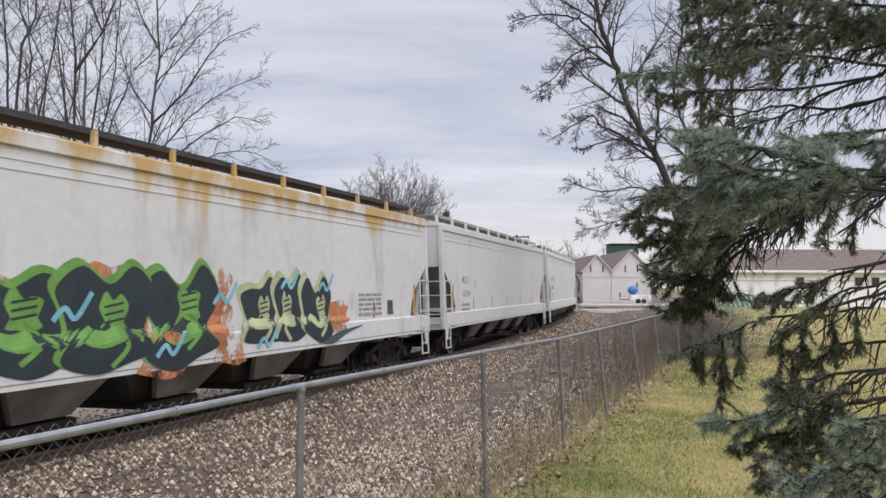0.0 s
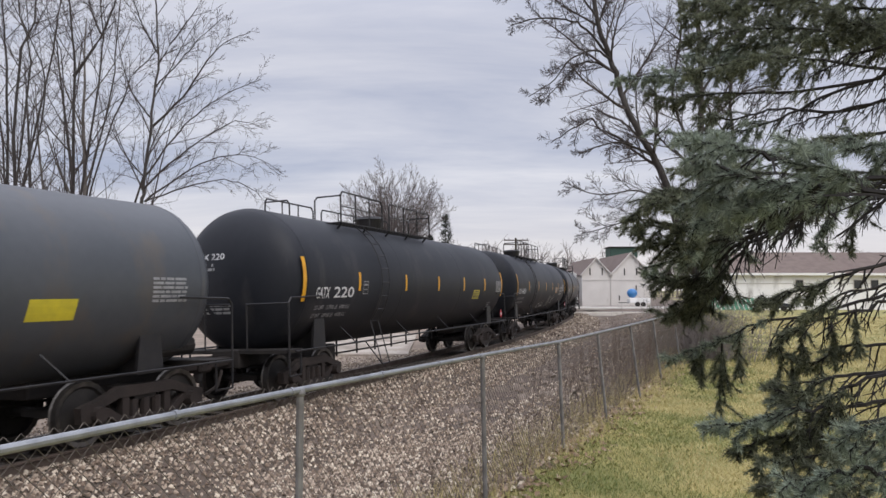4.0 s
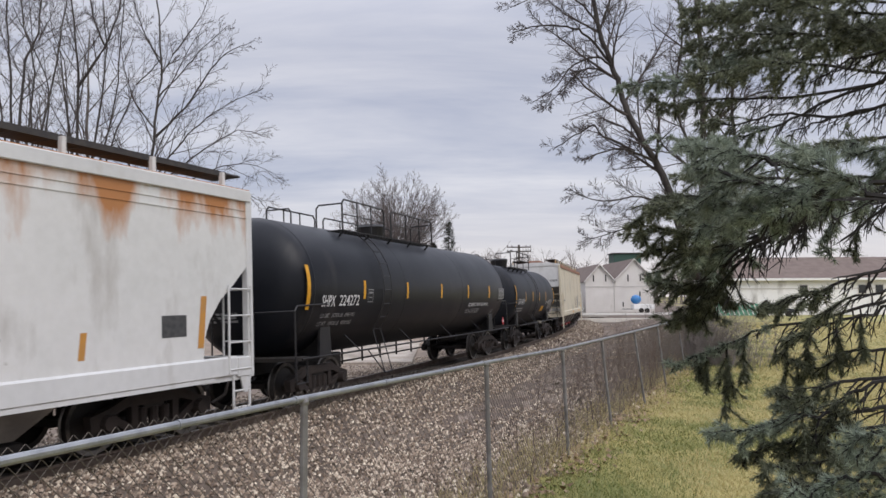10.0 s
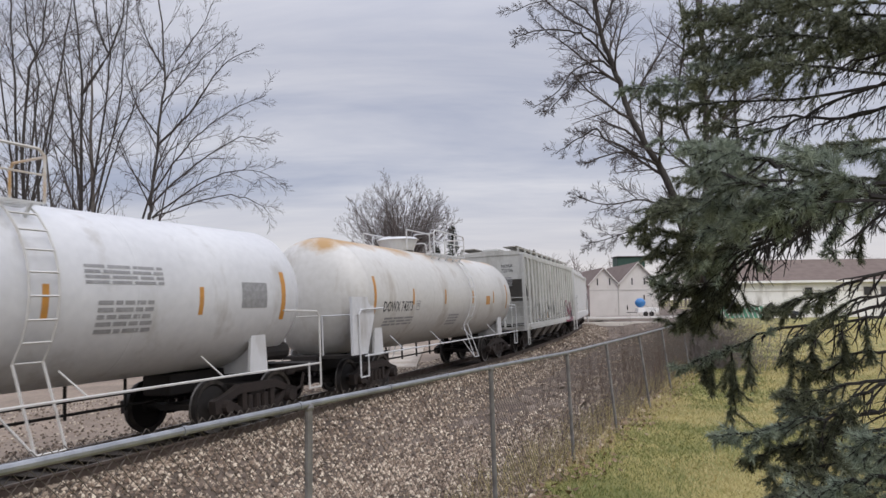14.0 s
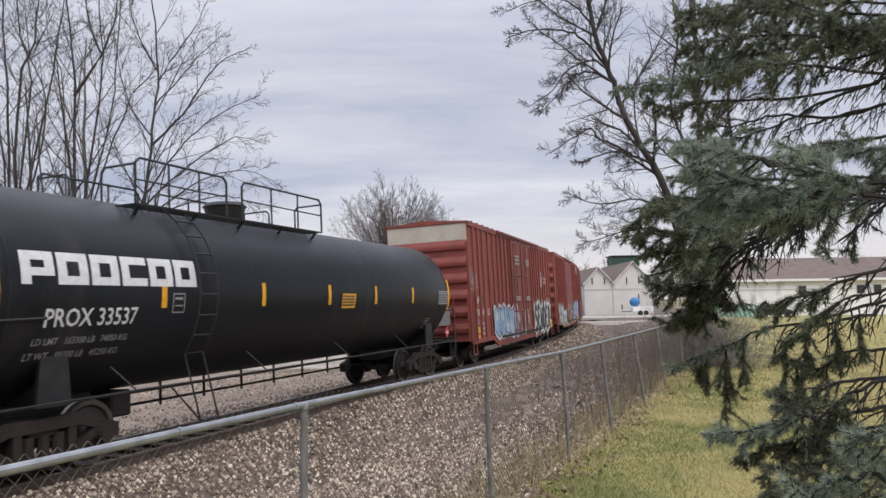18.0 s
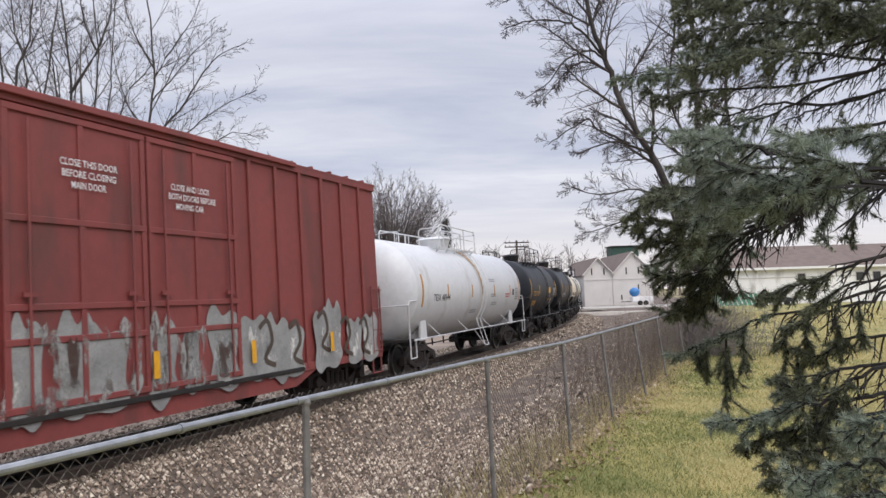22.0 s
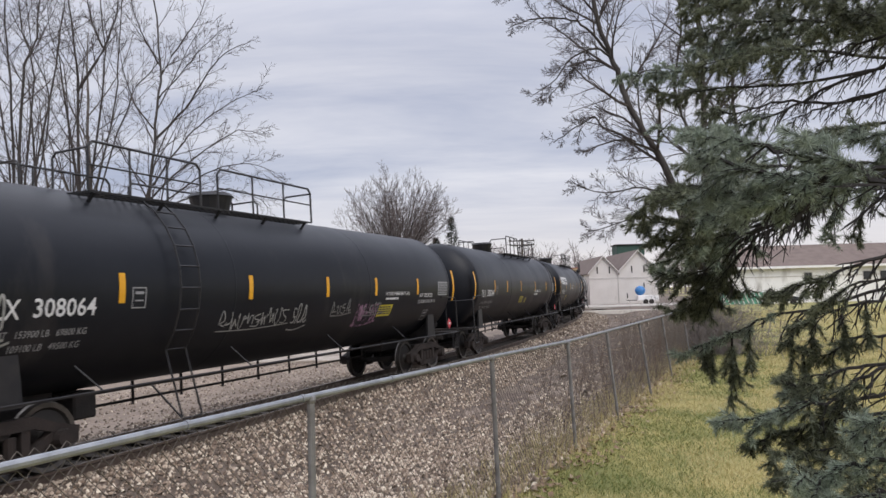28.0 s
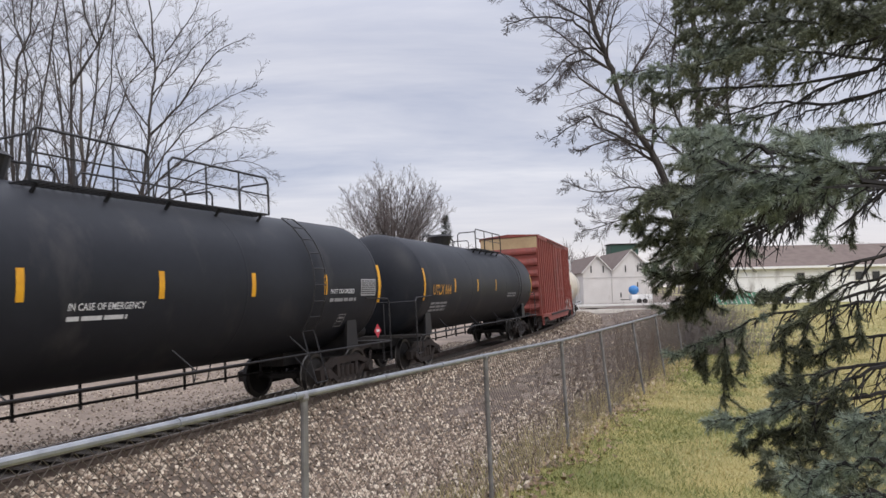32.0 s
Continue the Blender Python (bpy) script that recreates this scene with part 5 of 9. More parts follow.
        for q in range(k - 1):
            bm.faces.new((v[q], v[q + 1], v[k + q + 1], v[k + q]))
        bm.faces.new(v[:k]); bm.faces.new(v[k:][::-1])
        bmesh.ops.recalc_face_normals(bm, faces=bm.faces)
        ridge = mesh_of("end_ridge", bm, paint)
        zz = z0 + 0.35
        while zz < z1 - 0.75:
            shared("end_ridge", ridge, en, pose(0, 0, zz))
            zz += 0.56
        part("end_band", bx(min(x, x + e * 0.012), max(x, x + e * 0.012), -w + 0.02, w - 0.02, z1 - 0.62, z1 - 0.02), end_mat, en, "faded pale band across the top of the end")
        bm = bmesh.new()
        end_ladder_bm(bm, x + e * 0.16, -w + 0.05, -w + 0.55, z0 + 0.1, 2.4, 4)
        end_ladder_bm(bm, x + e * 0.16, w - 0.05, w - 0.55, z0 + 0.1, 2.4, 4)
        pipe(bm, [(x + e * 0.16, -w, 2.35), (x + e * 0.16, w, 2.35)], 0.016)
        pipe(bm, [(x + e * 0.16, -w, 1.30), (x + e * 0.16, w, 1.30)], 0.016)
        part("end_ladder", bm, paint, car)
        bm = box(bmesh.new(), min(x, x + e * 0.4), max(x, x + e * 0.4), -0.9, 0.9, 1.02, 1.07)
        box(bm, min(x - e * 2.2, x + e * 0.35), max(x - e * 2.2, x + e * 0.35), -0.3, 0.3, 0.70, 0.98)
        part("brake_platform", bm, UNDER, car)
        for y in (-1, 1):
            bm = ladder_bm(bmesh.new(), x - e * 0.05, x - e * 0.45, y * (w + 0.06), z0 + 0.1, 2.45, 4, 0.013, 0.016)
            for dx in (0.06, 0.46):
                rod(bm, (x - e * dx, y * (w + 0.02), z0 + 0.1), (x - e * dx, y * (w + 0.02), 0.42), 0.022, 5)
            rod(bm, (x - e * 0.06, y * (w + 0.02), 0.43), (x - e * 0.46, y * (w + 0.02), 0.43), 0.02, 5)
            part("side_ladder", bm, paint, car)
    running_gear(car, L)
    bm = box(bmesh.new(), -5.0, 5.0, -0.6, 0.6, 0.45, 0.8)
    part("centre_sill", bm, UNDER, car)
    return car, flat(w)


# ---- the cars in running order ----
GR = {k: spray(k, c) for k, c in dict(leaf=(0.16, 0.36, 0.07), ink=(0.02, 0.035, 0.04), sky=(0.22, 0.52, 0.62), peach=(0.58, 0.22, 0.08), lime=(0.36, 0.48, 0.08), white=(0.62, 0.62, 0.60), black=(0.012, 0.012, 0.014),
                                     silver=(0.33, 0.33, 0.31), brown=(0.07, 0.05, 0.035), plum=(0.22, 0.025, 0.07), gold=(0.42, 0.40, 0.05), mint=(0.34, 0.47, 0.42), ash=(0.20, 0.20, 0.19), navy=(0.02, 0.03, 0.06), ice=(0.30, 0.46, 0.62), frost=(0.52, 0.60, 0.66), cream=(0.50, 0.54, 0.30), slate=(0.06, 0.10, 0.13), dull=(0.29, 0.29, 0.275)).items()}
WORN = {k: worn_spray(k, c, q) for k, c, q in (("white", (0.58, 0.57, 0.53), 0.45), ("ash", (0.26, 0.26, 0.25), 0.45), ("brown", (0.06, 0.03, 0.02), 0.4), ("peach", (0.60, 0.24, 0.10), 0.7), ("dull", (0.30, 0.30, 0.28), 0.5), ("rust", (0.52, 0.32, 0.14), 0.6), ("umber", (0.22, 0.13, 0.08), 0.6), ("mauve", (0.30, 0.17, 0.25), 0.8))}


def train():
    # 1: hopper with a large mural
    car, s = hopper_car(1, "dirty white covered hopper car with green and black graffiti", WHITE_PATCH, walk_mat=DECK)
    s = lambda x, z: (x, -1.52 - 0.05 * smooth(1.56, 1.46, z), z)
    spray_layers(car, (("spray_wash", WORN["peach"], [patch(place_form(swollen(random.Random(int(x * 9)), 0, 0, 1, 1), x, z, 0.5, 0.36), s, 0.5) for x, z in ((-6.2, 2.2), (-4.4, 2.0), (-3.0, 2.15), (-2.1, 1.2), (-0.9, 1.55), (-0.5, 1.25), (-5.2, 1.15), (2.9, 1.55), (-7.4, 1.2), (-0.9, 2.1))]),))
    bold_piece(car, -8.0, -0.9, 0.98, 2.45, 5, s, GR["leaf"], GR["ink"], GR["leaf"], 3, 0.07)
    bold_piece(car, -0.1, 2.7, 1.05, 2.35, 3, s, GR["cream"], GR["ink"], GR["cream"], 8, 0.08)
    spray_layers(car, (("spray_flare", GR["sky"], [stroke(curve_through([(x, z), (x + 0.18 * q, z + 0.16), (x + 0.34 * q, z + 0.02), (x + 0.6 * q, z + 0.36)]), 0.075, s, 3) for x, z, q in ((-6.3, 2.2, -1), (-5.4, 1.15, 1), (-3.9, 1.75, 1), (-2.2, 1.15, 1), (-0.9, 1.9, 1), (1.0, 2.15, 1), (2.3, 2.1, 1), (0.2, 1.1, 1))]),
                       ("spray_wedge", GR["slate"], [patch(curve_through([(2.4, 1.05), (3.0, 1.22), (3.5, 1.28), (4.1, 1.32), (3.4, 1.18), (2.8, 1.0)], True), s, 2.6)]), ("spray_blush", GR["peach"], [patch(place_form(swollen(random.Random(4), 0, 0, 1, 1), 3.1, 1.62, 0.42, 0.2), s, 1.0)])))
    bars(car, 4.0, 5.15, 1.5, 2.05, 5, INK_G, s)
    quads(car, "data_panel", [(5.45, 5.75, 1.52, 1.86)], INK_K, s)
    # 2, 3
    car, s = hopper_car(2, "pale grey covered hopper car with faded black stencils", WHITE, walk_mat=DECK_PALE, roof_mat=WHITE, stripe=ORANGE)
    hopper_marks(car, s, "MLLX", "10394", -5.95, INK_G)
    car, s = hopper_car(3, "light grey covered hopper car with yellow tape stripes", WHITE, walk_mat=DECK_PALE, stripe=YELLOW, low=1.74)
    hopper_marks(car, s, "EQUX", "13813", -6.5, INK_K, 2.5, load="220800", tare="65800")
    end_marks(car, 3, "EQUX", "13813")
    # 4, 5: dusty tanks
    car, s, h = tank_car(4, "dusty grey-black tank car with orange stencilling", GREY_TANK, 1.40, 2.32, plat=(-2.6, 1.0), dome=-0.9, ladder=1.2, stripes=(-3.4, 0.2), ends=(-6.3,))
    letter(car, "UTLX 96091", -5.4, -3.8, 1.75, 2.02, INK_Y, s)
    quads(car, "warning_label", [(3.2, 3.9, 1.80, 2.08)], LEMON, s, 1, 0.1)
    bars(car, 5.2, 5.9, 2.0, 2.4, 6, INK_G, s)
    lpg(5, "GATX", "220", "dull black tank car with a top platform", BLACK_DUSTY, ends=(-7.2, 7.2), sign=[(3.7, 4.4, 1.9, 2.2, LEMON)])
    # 6
    car, s, h = lpg(6, "CGTX", "64820", "dusty black tank car with white chalky scrawls", BLACK_DUSTY, ends=(-7.6, 8.0), sign=[(3.8, 4.55, 2.05, 2.35, ORANGE)])
    letter(car, "NON ODORIZED", 5.5, 6.5, 2.28, 2.38, INK_W, s)
    letter(car, "LIQUEFIED", 5.6, 6.4, 2.10, 2.20, INK_W, s)
    letter(car, "PETROLEUM GAS", 5.5, 6.5, 1.92, 2.02, INK_W, s)
    scrawl(car, -0.75, 0.9, 1.35, 1.62, 6, s, GR["white"], 4, 0.028)
    scrawl(car, 1.9, 2.7, 1.4, 1.95, 4, s, GR["silver"], 9, 0.05)
    scrawl(car, 3.2, 3.8, 1.5, 1.9, 4, s, GR["white"], 2, 0.02)
    # 7
    lpg(7, "GATX", "220021", "plain black tank car with a large yellow label", sign=[(-1.25, -0.55, 2.1, 2.45, YELLOW)], st=(-4.74, -2.37, 0.07, 2.64, 4.81), ends=(-7.3, 7.16))
    # 8
    car, s, h = lpg(8, "CGTX", "64864", "grey-black tank car with yellow graffiti", BLACK_DUSTY, st=(-4.82, -2.02, 0.59, 3.03, 5.26), ends=(-7.5, 7.8), sign=[(4.35, 4.7, 2.0, 2.4, ORANGE)])
    sprayed_word(car, "VABE", 0.0, 2.4, 1.58, 2.22, s, GR["gold"], 0.12, lean=0.12)
    scrawl(car, -0.55, -0.15, 1.95, 2.3, 2, s, GR["lime"], 5, 0.05)
    scrawl(car, 2.5, 2.9, 2.0, 2.3, 2, s, GR["gold"], 12, 0.05)
    scrawl(car, -1.6, -0.5, 1.55, 2.05, 4, s, GR["ash"], 3, 0.05)
    scrawl(car, -3.3, -2.2, 1.2, 1.65, 4, s, GR["silver"], 6, 0.04)
    # 9
    car, s = hopper_car(9, "white covered hopper car streaked with orange rust", WHITE_RUST, roof_mat=WHITE_RUST, sill_z=(0.86, 1.24), ends_st=(-6.9, 6.9), low=1.60, sill_paint=WHITE, end_paint=WHITE)
    hopper_marks(car, s, "XOMX", "720131", -6.5, INK_K, 2.42, load="220100", tare="65900")
    end_marks(car, 9, "XOMX", "720131")
    scrawl(car, -0.9, 3.6, 1.42, 1.85, 10, s, WORN["white"], 5, 0.05)
    quads(car, "data_panel", [(6.1, 6.6, 1.62, 1.95)], INK_K, s)
    quads(car, "patch_panel", [(-5.2, -4.85, 1.4, 1.7)], INK_W, s)
    # 10, 11
    car, s, h = lpg(10, "SHPX", "224272", "clean black tank car with yellow tape", st=(-4.65, -2.16, 0.37, 2.83, 5.17), ends=(-7.1,))
    letter(car, "LIQUEFIED PETROLEUM GAS", 3.0, 5.2, 1.88, 2.02, INK_W, s)
    letter(car, "NON-ODORIZED", 2.9, 4.3, 1.68, 1.82, INK_G, s)
    car, s, h = tank_car(11, "short black tank car with pale dribbles below the dome", BLACK_DUSTY, 1.38, 2.28, plat=(-4.2, -0.2), dome=-2.0, ladder=-0.6, stripes=(-2.87, -1.15, 0.56, 2.36), ends=(-4.9, 4.9))
    letter(car, "GATX 68791", -4.5, -3.1, 1.88, 2.12, INK_W, s)
    bars(car, -4.5, -3.2, 1.55, 1.75, 2, INK_G, s)
    letter(car, "FRA-AIP", 2.5, 3.3, 1.85, 2.0, INK_W, s)
    quads(car, "warning_label", [(1.4, 2.1, 1.5, 1.75)], YELLOW, s, 1, 0.1)
    quads(car, "data_panel", [(3.3, 4.3, 1.6, 2.05)], INK_LG, s)
    bars(car, 3.32, 4.28, 1.62, 2.03, 7, INK_K, s, 2)
    # 12
    car, s = hopper_car(12, "cream covered hopper car stained with long rust runs", BEIGE, roof_mat=ROOF_RUST, sill_z=(1.06, 1.36), gate=REDTRIM, seam=False, stripe=YELLOW, ends_st=(), low=1.25, sill_paint=BEIGE, cut="curve", end_paint=WHITE, cheeks=True)
    rr = random.Random(13)
    runs = []
    for q in range(26):
        x, top_z, ln = rr.uniform(-7.2, 7.4), rr.uniform(3.4, 3.86), rr.uniform(0.4, 1.9)
        bend = rr.uniform(-0.06, 0.06)
        runs.append(stroke([(x + bend * k / 5, top_z - ln * k / 5) for k in range(6)], rr.uniform(0.02, 0.06), s, 0.8))
    spray_layers(car, (("rust_run", WORN["rust"], runs),))
    letter(car, "ICRX 47899", -6.85, -5.35, 1.85, 2.08, INK_K, s)
    end12 = lambda a, z: (-(COUPLERS[12] - COUPLERS[11]) / 2 + 0.62 - 0.006, -a, z)
    letter(car, "ICRX 47899", 0.45, 1.32, 3.08, 3.22, INK_K, end12, 0)
    scrawl(car, 1.85, 3.6, 1.5, 2.05, 5, s, WORN["umber"], 2, 0.05)
    scrawl(car, 2.4, 3.3, 1.45, 1.8, 5, s, GR["brown"], 8, 0.025)
    scrawl(car, -0.6, 0.1, 1.4, 1.7, 2, s, GR["ink"], 18, 0.03)
    shape = [(3.72, 1.95), (4.02, 2.25), (4.5, 2.28), (4.6, 1.85), (4.78, 1.72), (4.72, 1.48), (4.5, 1.5), (4.42, 1.36), (4.05, 1.36), (4.0, 1.7)]
    part("painted_shadow", patch(shape, s, 1), GR["ash"], car, "dark sprayed blotch")
    spray_layers(car, (("spray_stroke", GR["ash"], [stroke(curve_through([(4.6, 2.05), (4.68, 2.22), (4.86, 2.24), (4.92, 2.14)]), 0.07, s, 1)]),
                       ("spray_wash", WORN["umber"], [stroke(curve_through(q), 0.06, s, 1.2) for q in (
                           [(1.75, 2.1), (1.5, 1.95), (1.45, 1.6), (1.75, 1.62)], [(1.75, 2.1), (1.95, 2.2), (2.15, 2.15)], [(2.1, 2.2), (2.0, 1.8), (1.85, 1.5)],
                           [(2.35, 2.2), (2.5, 1.9), (2.45, 1.5)], [(2.75, 2.15), (2.85, 1.8), (2.75, 1.45)], [(3.0, 2.2), (3.2, 2.25), (3.4, 2.1)],
                           [(3.15, 2.1), (3.25, 1.8), (3.2, 1.45)], [(3.6, 2.2), (3.55, 1.85), (3.4, 1.45)])])))
    for x in (-0.9, 4.1):
        quads(car, "reflective_stripe", [(x, x + 0.62, 1.14, 1.28)], YELLOW, flat(1.585))
    quads(car, "reflective_stripe", [(6.95, 7.3, 1.44, 1.66)], YELLOW, s, 2)
    scrawl(car, 5.4, 6.9, 1.58, 1.85, 6, s, GR["black"], 7, 0.025)
    # 13, 14: white tanks
    car, s, h = tank_car(13, "white tank car with a navy company mark", TANK_WHITE, 1.33, 2.40, TANK_WHITE, plat=(-2.6, 0.6), dome=-1.3, ladder=0.3, stripes=(), ends=(-5.4, 5.4), tape=ORANGE, rail_color=TANK_WHITE_RUST, cage=True)
    block_logo(car, -5.4, -2.3, 2.48, 2.85, INK_B, s)
    letter(car, "PROX 40398", -5.1, -3.6, 2.12, 2.32, INK_B, s)
    bars(car, -5.1, -3.7, 1.75, 2.0, 3, INK_G, s)
    for x in (-2.5, 0.4, 3.2):
        quads(car, "reflective_stripe", [(x - 0.05, x + 0.05, 2.05, 2.5)], ORANGE, s)
    bars(car, 1.0, 2.4, 2.5, 2.8, 4, INK_G, s)
    quads(car, "data_panel", [(4.2, 4.9, 2.15, 2.6)], INK_G, s)
    bars(car, 1.2, 2.2, 1.8, 2.3, 5, INK_G, s)
    car, s, h = tank_car(14, "white tank car blotched with rust under its dome", TANK_WHITE_RUST, 1.43, 2.42, TANK_WHITE, plat=(-0.9, 1.9), dome=-1.3, dome_r=0.62, ladder=1.15, stripes=(-3.57, -1.13, 1.47, 3.84), ends=(-5.9, 5.6), tape=ORANGE, rail_color=TANK_WHITE, cage=True)
    letter(car, "DOWX 74373", -5.4, -3.6, 1.98, 2.24, INK_K, s)
    letter(car, "74373", -0.9, -0.3, 2.86, 2.98, INK_K, h)
    frame_mark(car, -3.35, -3.1, 2.0, 2.25, INK_G, s)
    bars(car, -5.2, -3.4, 1.62, 1.85, 3, INK_G, s)
    quads(car, "warning_label", [(2.95, 3.4, 2.1, 2.4)], ORANGE, s)
    bars(car, -0.6, 0.3, 1.5, 1.85, 4, INK_G, s)
    bm = bmesh.new()
    prism(bm, [(-7.05, 1.05), (-6.35, 1.05), (-5.95, 1.9), (-5.95, 2.35), (-7.05, 2.35)], -1.40, -1.34)
    part("jacket_skirt", bm, TANK_WHITE, car)
    # 15, 16
    car, s = hopper_car(15, "chalky ribbed covered hopper car with a plum-coloured tag", GREY_WHITE, ribs=tuple(-7.3 + 0.86 * q for q in range(18)), walk_mat=DECK_PALE, cut="straight", seam=False, sill_z=(0.98, 1.25), ends_st=(6.75,), stripe=YELLOW, low=1.5, top=4.22)
    end_marks(car, 15, "NORX", "723736")
    scrawl(car, -6.3, 4.0, 1.4, 2.3, 12, flat(1.60), GR["silver"], 11, 0.07)
    scrawl(car, 3.6, 6.3, 1.1, 2.2, 4, flat(1.60), GR["plum"], 13, 0.10)
    scrawl(car, 5.7, 6.8, 1.02, 1.25, 5, flat(1.60), GR["plum"], 4, 0.035)
    quads(car, "data_panel", [(5.85, 6.35, 1.28, 1.60)], INK_K, flat(1.60))
    car, s = hopper_car(16, "clean white covered hopper car with faded orange tape", WHITE, walk_mat=WHITE, stripe=ORANGE, ends_st=(-6.4, 6.4), low=1.64, top=4.1)
    hopper_marks(car, s, "CAIX", "65715", -6.05, INK_K, 2.34)
    end_marks(car, 16, "CAIX", "65715")
    quads(car, "data_panel", [(5.6, 5.9, 1.7, 2.05)], INK_G, s)
    # 17
    lpg(17, "PROX", "33537", "black tank car with a bold white company mark", procor=True, st=(-4.51, -2.03, 0.29, 2.43, 4.58), ends=(-7.2, 7.2), sign=[(0.8, 1.4, 2.1, 2.42, YELLOW)], plat=(-4.6, 0.8))
    # 18, 19, 20: boxcars
    rl = [-7.1, -6.49, -5.9, -5.14, -4.43, -3.75, -3.12, -2.48, -1.85]
    car, s = box_car(18, "oxide-red boxcar with white and pale blue graffiti", RED, rl + [2.5, 3.0, 3.5, 4.05, 4.65, 5.3, 5.88, 6.6, 7.24], (-1.65, 0.45, 2.35), PALE_END)
    letter(car, "UP", -6.95, -6.60, 2.12, 2.36, INK_W, s)
    for tx, xa, xb in (("96", -6.92, -6.62), ("14", -6.30, -6.05), ("53", -5.55, -5.22)):
        letter(car, tx, xa, xb, 1.70, 1.94, INK_W, s)
    bars(car, -6.9, -6.6, 1.40, 1.60, 2, INK_G, s)
    bars(car, -6.35, -6.05, 1.0, 1.5, 3, INK_LG, s)
    quads(car, "consolidated_stencil", [(-6.98, -6.64, 1.12, 1.33)], LEMON, s)
    quads(car, "consolidated_stencil", [(-6.98, -6.64, 0.86, 1.06)], YELLOW, s)
    quads(car, "patch_panel", [(-6.36, -6.06, 2.12, 2.38)], GR["brown"], s)
    scrawl(car, -7.55, -6.7, 2.65, 3.4, 5, s, INK_LG, 5, 0.025)
    bubbles(car, -4.7, -0.9, 0.85, 2.0, 5, flat(1.50), GR["white"], GR["navy"], GR["ice"], GR["frost"], 21)
    smears(car, -0.9, 1.6, 0.75, 1.9, 7, flat(1.535), (WORN["white"], WORN["ash"]), 12)
    sprayed_word(car, "SENDER", 2.75, 6.75, 0.80, 2.0, flat(1.50), GR["black"], 0.24, GR["white"])
    bars(car, -1.0, -0.2, 3.7, 4.15, 3, INK_LG, flat(1.53))
    bars(car, 1.2, 1.9, 3.75, 4.05, 3, INK_LG, flat(1.53))
    bars(car, -1.3, -0.3, 2.2, 2.4, 2, INK_LG, flat(1.53))
    bars(car, 0.7, 1.7, 2.2, 2.4, 2, INK_LG, flat(1.53))
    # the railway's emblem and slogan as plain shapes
    at = flat(1.45)
    o = [(-0.24, 0.30), (-0.15, 0.37), (-0.07, 0.34), (0, 0.39), (0.07, 0.34), (0.15, 0.37), (0.24, 0.30), (0.21, 0.15), (0.26, -0.05), (0.23, -0.22), (0.13, -0.31), (0, -0.38), (-0.13, -0.31), (-0.23, -0.22), (-0.26, -0.05), (-0.21, 0.15)]
    part("shield_border", patch([(5.03 + x * 1.12, 3.21 + z * 1.08) for x, z in o], at, 0.6), INK_B, car, "navy border of the shield emblem")
    part("shield_emblem", patch([(5.03 + x, 3.21 + z) for x, z in o], at, 1), INK_W, car, "red, white and blue shield emblem")
    quads(car, "shield_top", [(4.82, 5.24, 3.33, 3.52)], INK_B, at, 2)
    bars(car, 4.86, 5.20, 3.34, 3.47, 2, INK_LG, at, 3, 4)
    quads(car, "shield_stripe", [(4.825 + 0.073 * q, 4.850 + 0.073 * q, 3.0 - 0.06 * (1 - abs(q - 2.5) / 2.5), 3.27) for q in range(6)], REDTRIM, at, 2)
    letter(car, "BUILDING", 5.43, 6.10, 3.22, 3.36, INK_W, flat(1.495))
    letter(car, "AMERICA", 5.43, 6.10, 3.02, 3.16, INK_W, flat(1.495))
    for xa, xb in ((6.17, 6.32), (6.46, 6.62), (6.76, 6.92), (7.02, 7.18)):
        for z in (2.22, 2.07, 1.92, 1.77):
            bars(car, xa, xb, z, z + 0.11, 2, INK_LG, at, 1, int(z * 50))
    quads(car, "data_panel", [(6.76, 7.18, 1.45, 1.70)], INK_LG, at)
    quads(car, "data_panel_face", [(6.79, 6.96, 1.48, 1.67), (6.98, 7.15, 1.48, 1.67)], INK_K, at, 2)
    quads(car, "consolidated_stencil", [(6.75, 7.15, 1.04, 1.22)], LEMON, flat(1.50), 2)
    quads(car, "consolidated_stencil", [(6.75, 7.15, 0.80, 1.0)], YELLOW, flat(1.50), 2)
    he = 17.1 / 2 - 0.88
    atf = lambda a, z: (-he - 0.112, -a, z)
    for z in (3.70, 3.10, 2.60, 1.45):
        bars(car, -0.5, 0.1, z, z + 0.14, 2, INK_LG, atf, 0, int(z * 10))
    part("notice_board", bx(-he - 0.20, -he - 0.17, -0.75, -0.25, 1.45, 1.95), INK_G, car, "blank grey notice board")
    rl = [-7.0, -6.27, -5.65, -5.04, -4.37, -3.72, -3.04, -2.34, 3.4, 4.3, 5.2, 6.1, 7.0]
    car, s = box_car(19, "oxide-red boxcar with louvred doors and pale graffiti", RED, rl, (-1.6, 0.6, 2.7), RED, louvre=True, roof_bar=(-1.8, 4.2))
    end19 = lambda a, z: (-(17.25 / 2 - 0.88) - 0.016, -a, z)
    quads(car, "end_patch", [(0.1, 0.75, 4.36, 4.62)], PALE_END, end19, 0)
    bars(car, 0.85, 1.2, 4.46, 4.56, 1, INK_LG, end19, 0)
    for tx, xa in (("K", -6.75), ("S", -6.0), ("N", -5.35)):
        letter(car, tx, xa, xa + 0.18, 2.18, 2.36, INK_LG, s)
    bubbles(car, -6.9, -4.2, 0.80, 2.0, 3, flat(1.50), WORN["white"], GR["ash"], WORN["white"], GR["frost"], 2, 0.035)
    bubbles(car, -4.2, -2.5, 0.78, 1.75, 2, flat(1.50), WORN["white"], GR["slate"], GR["mint"], GR["frost"], 4, 0.035)
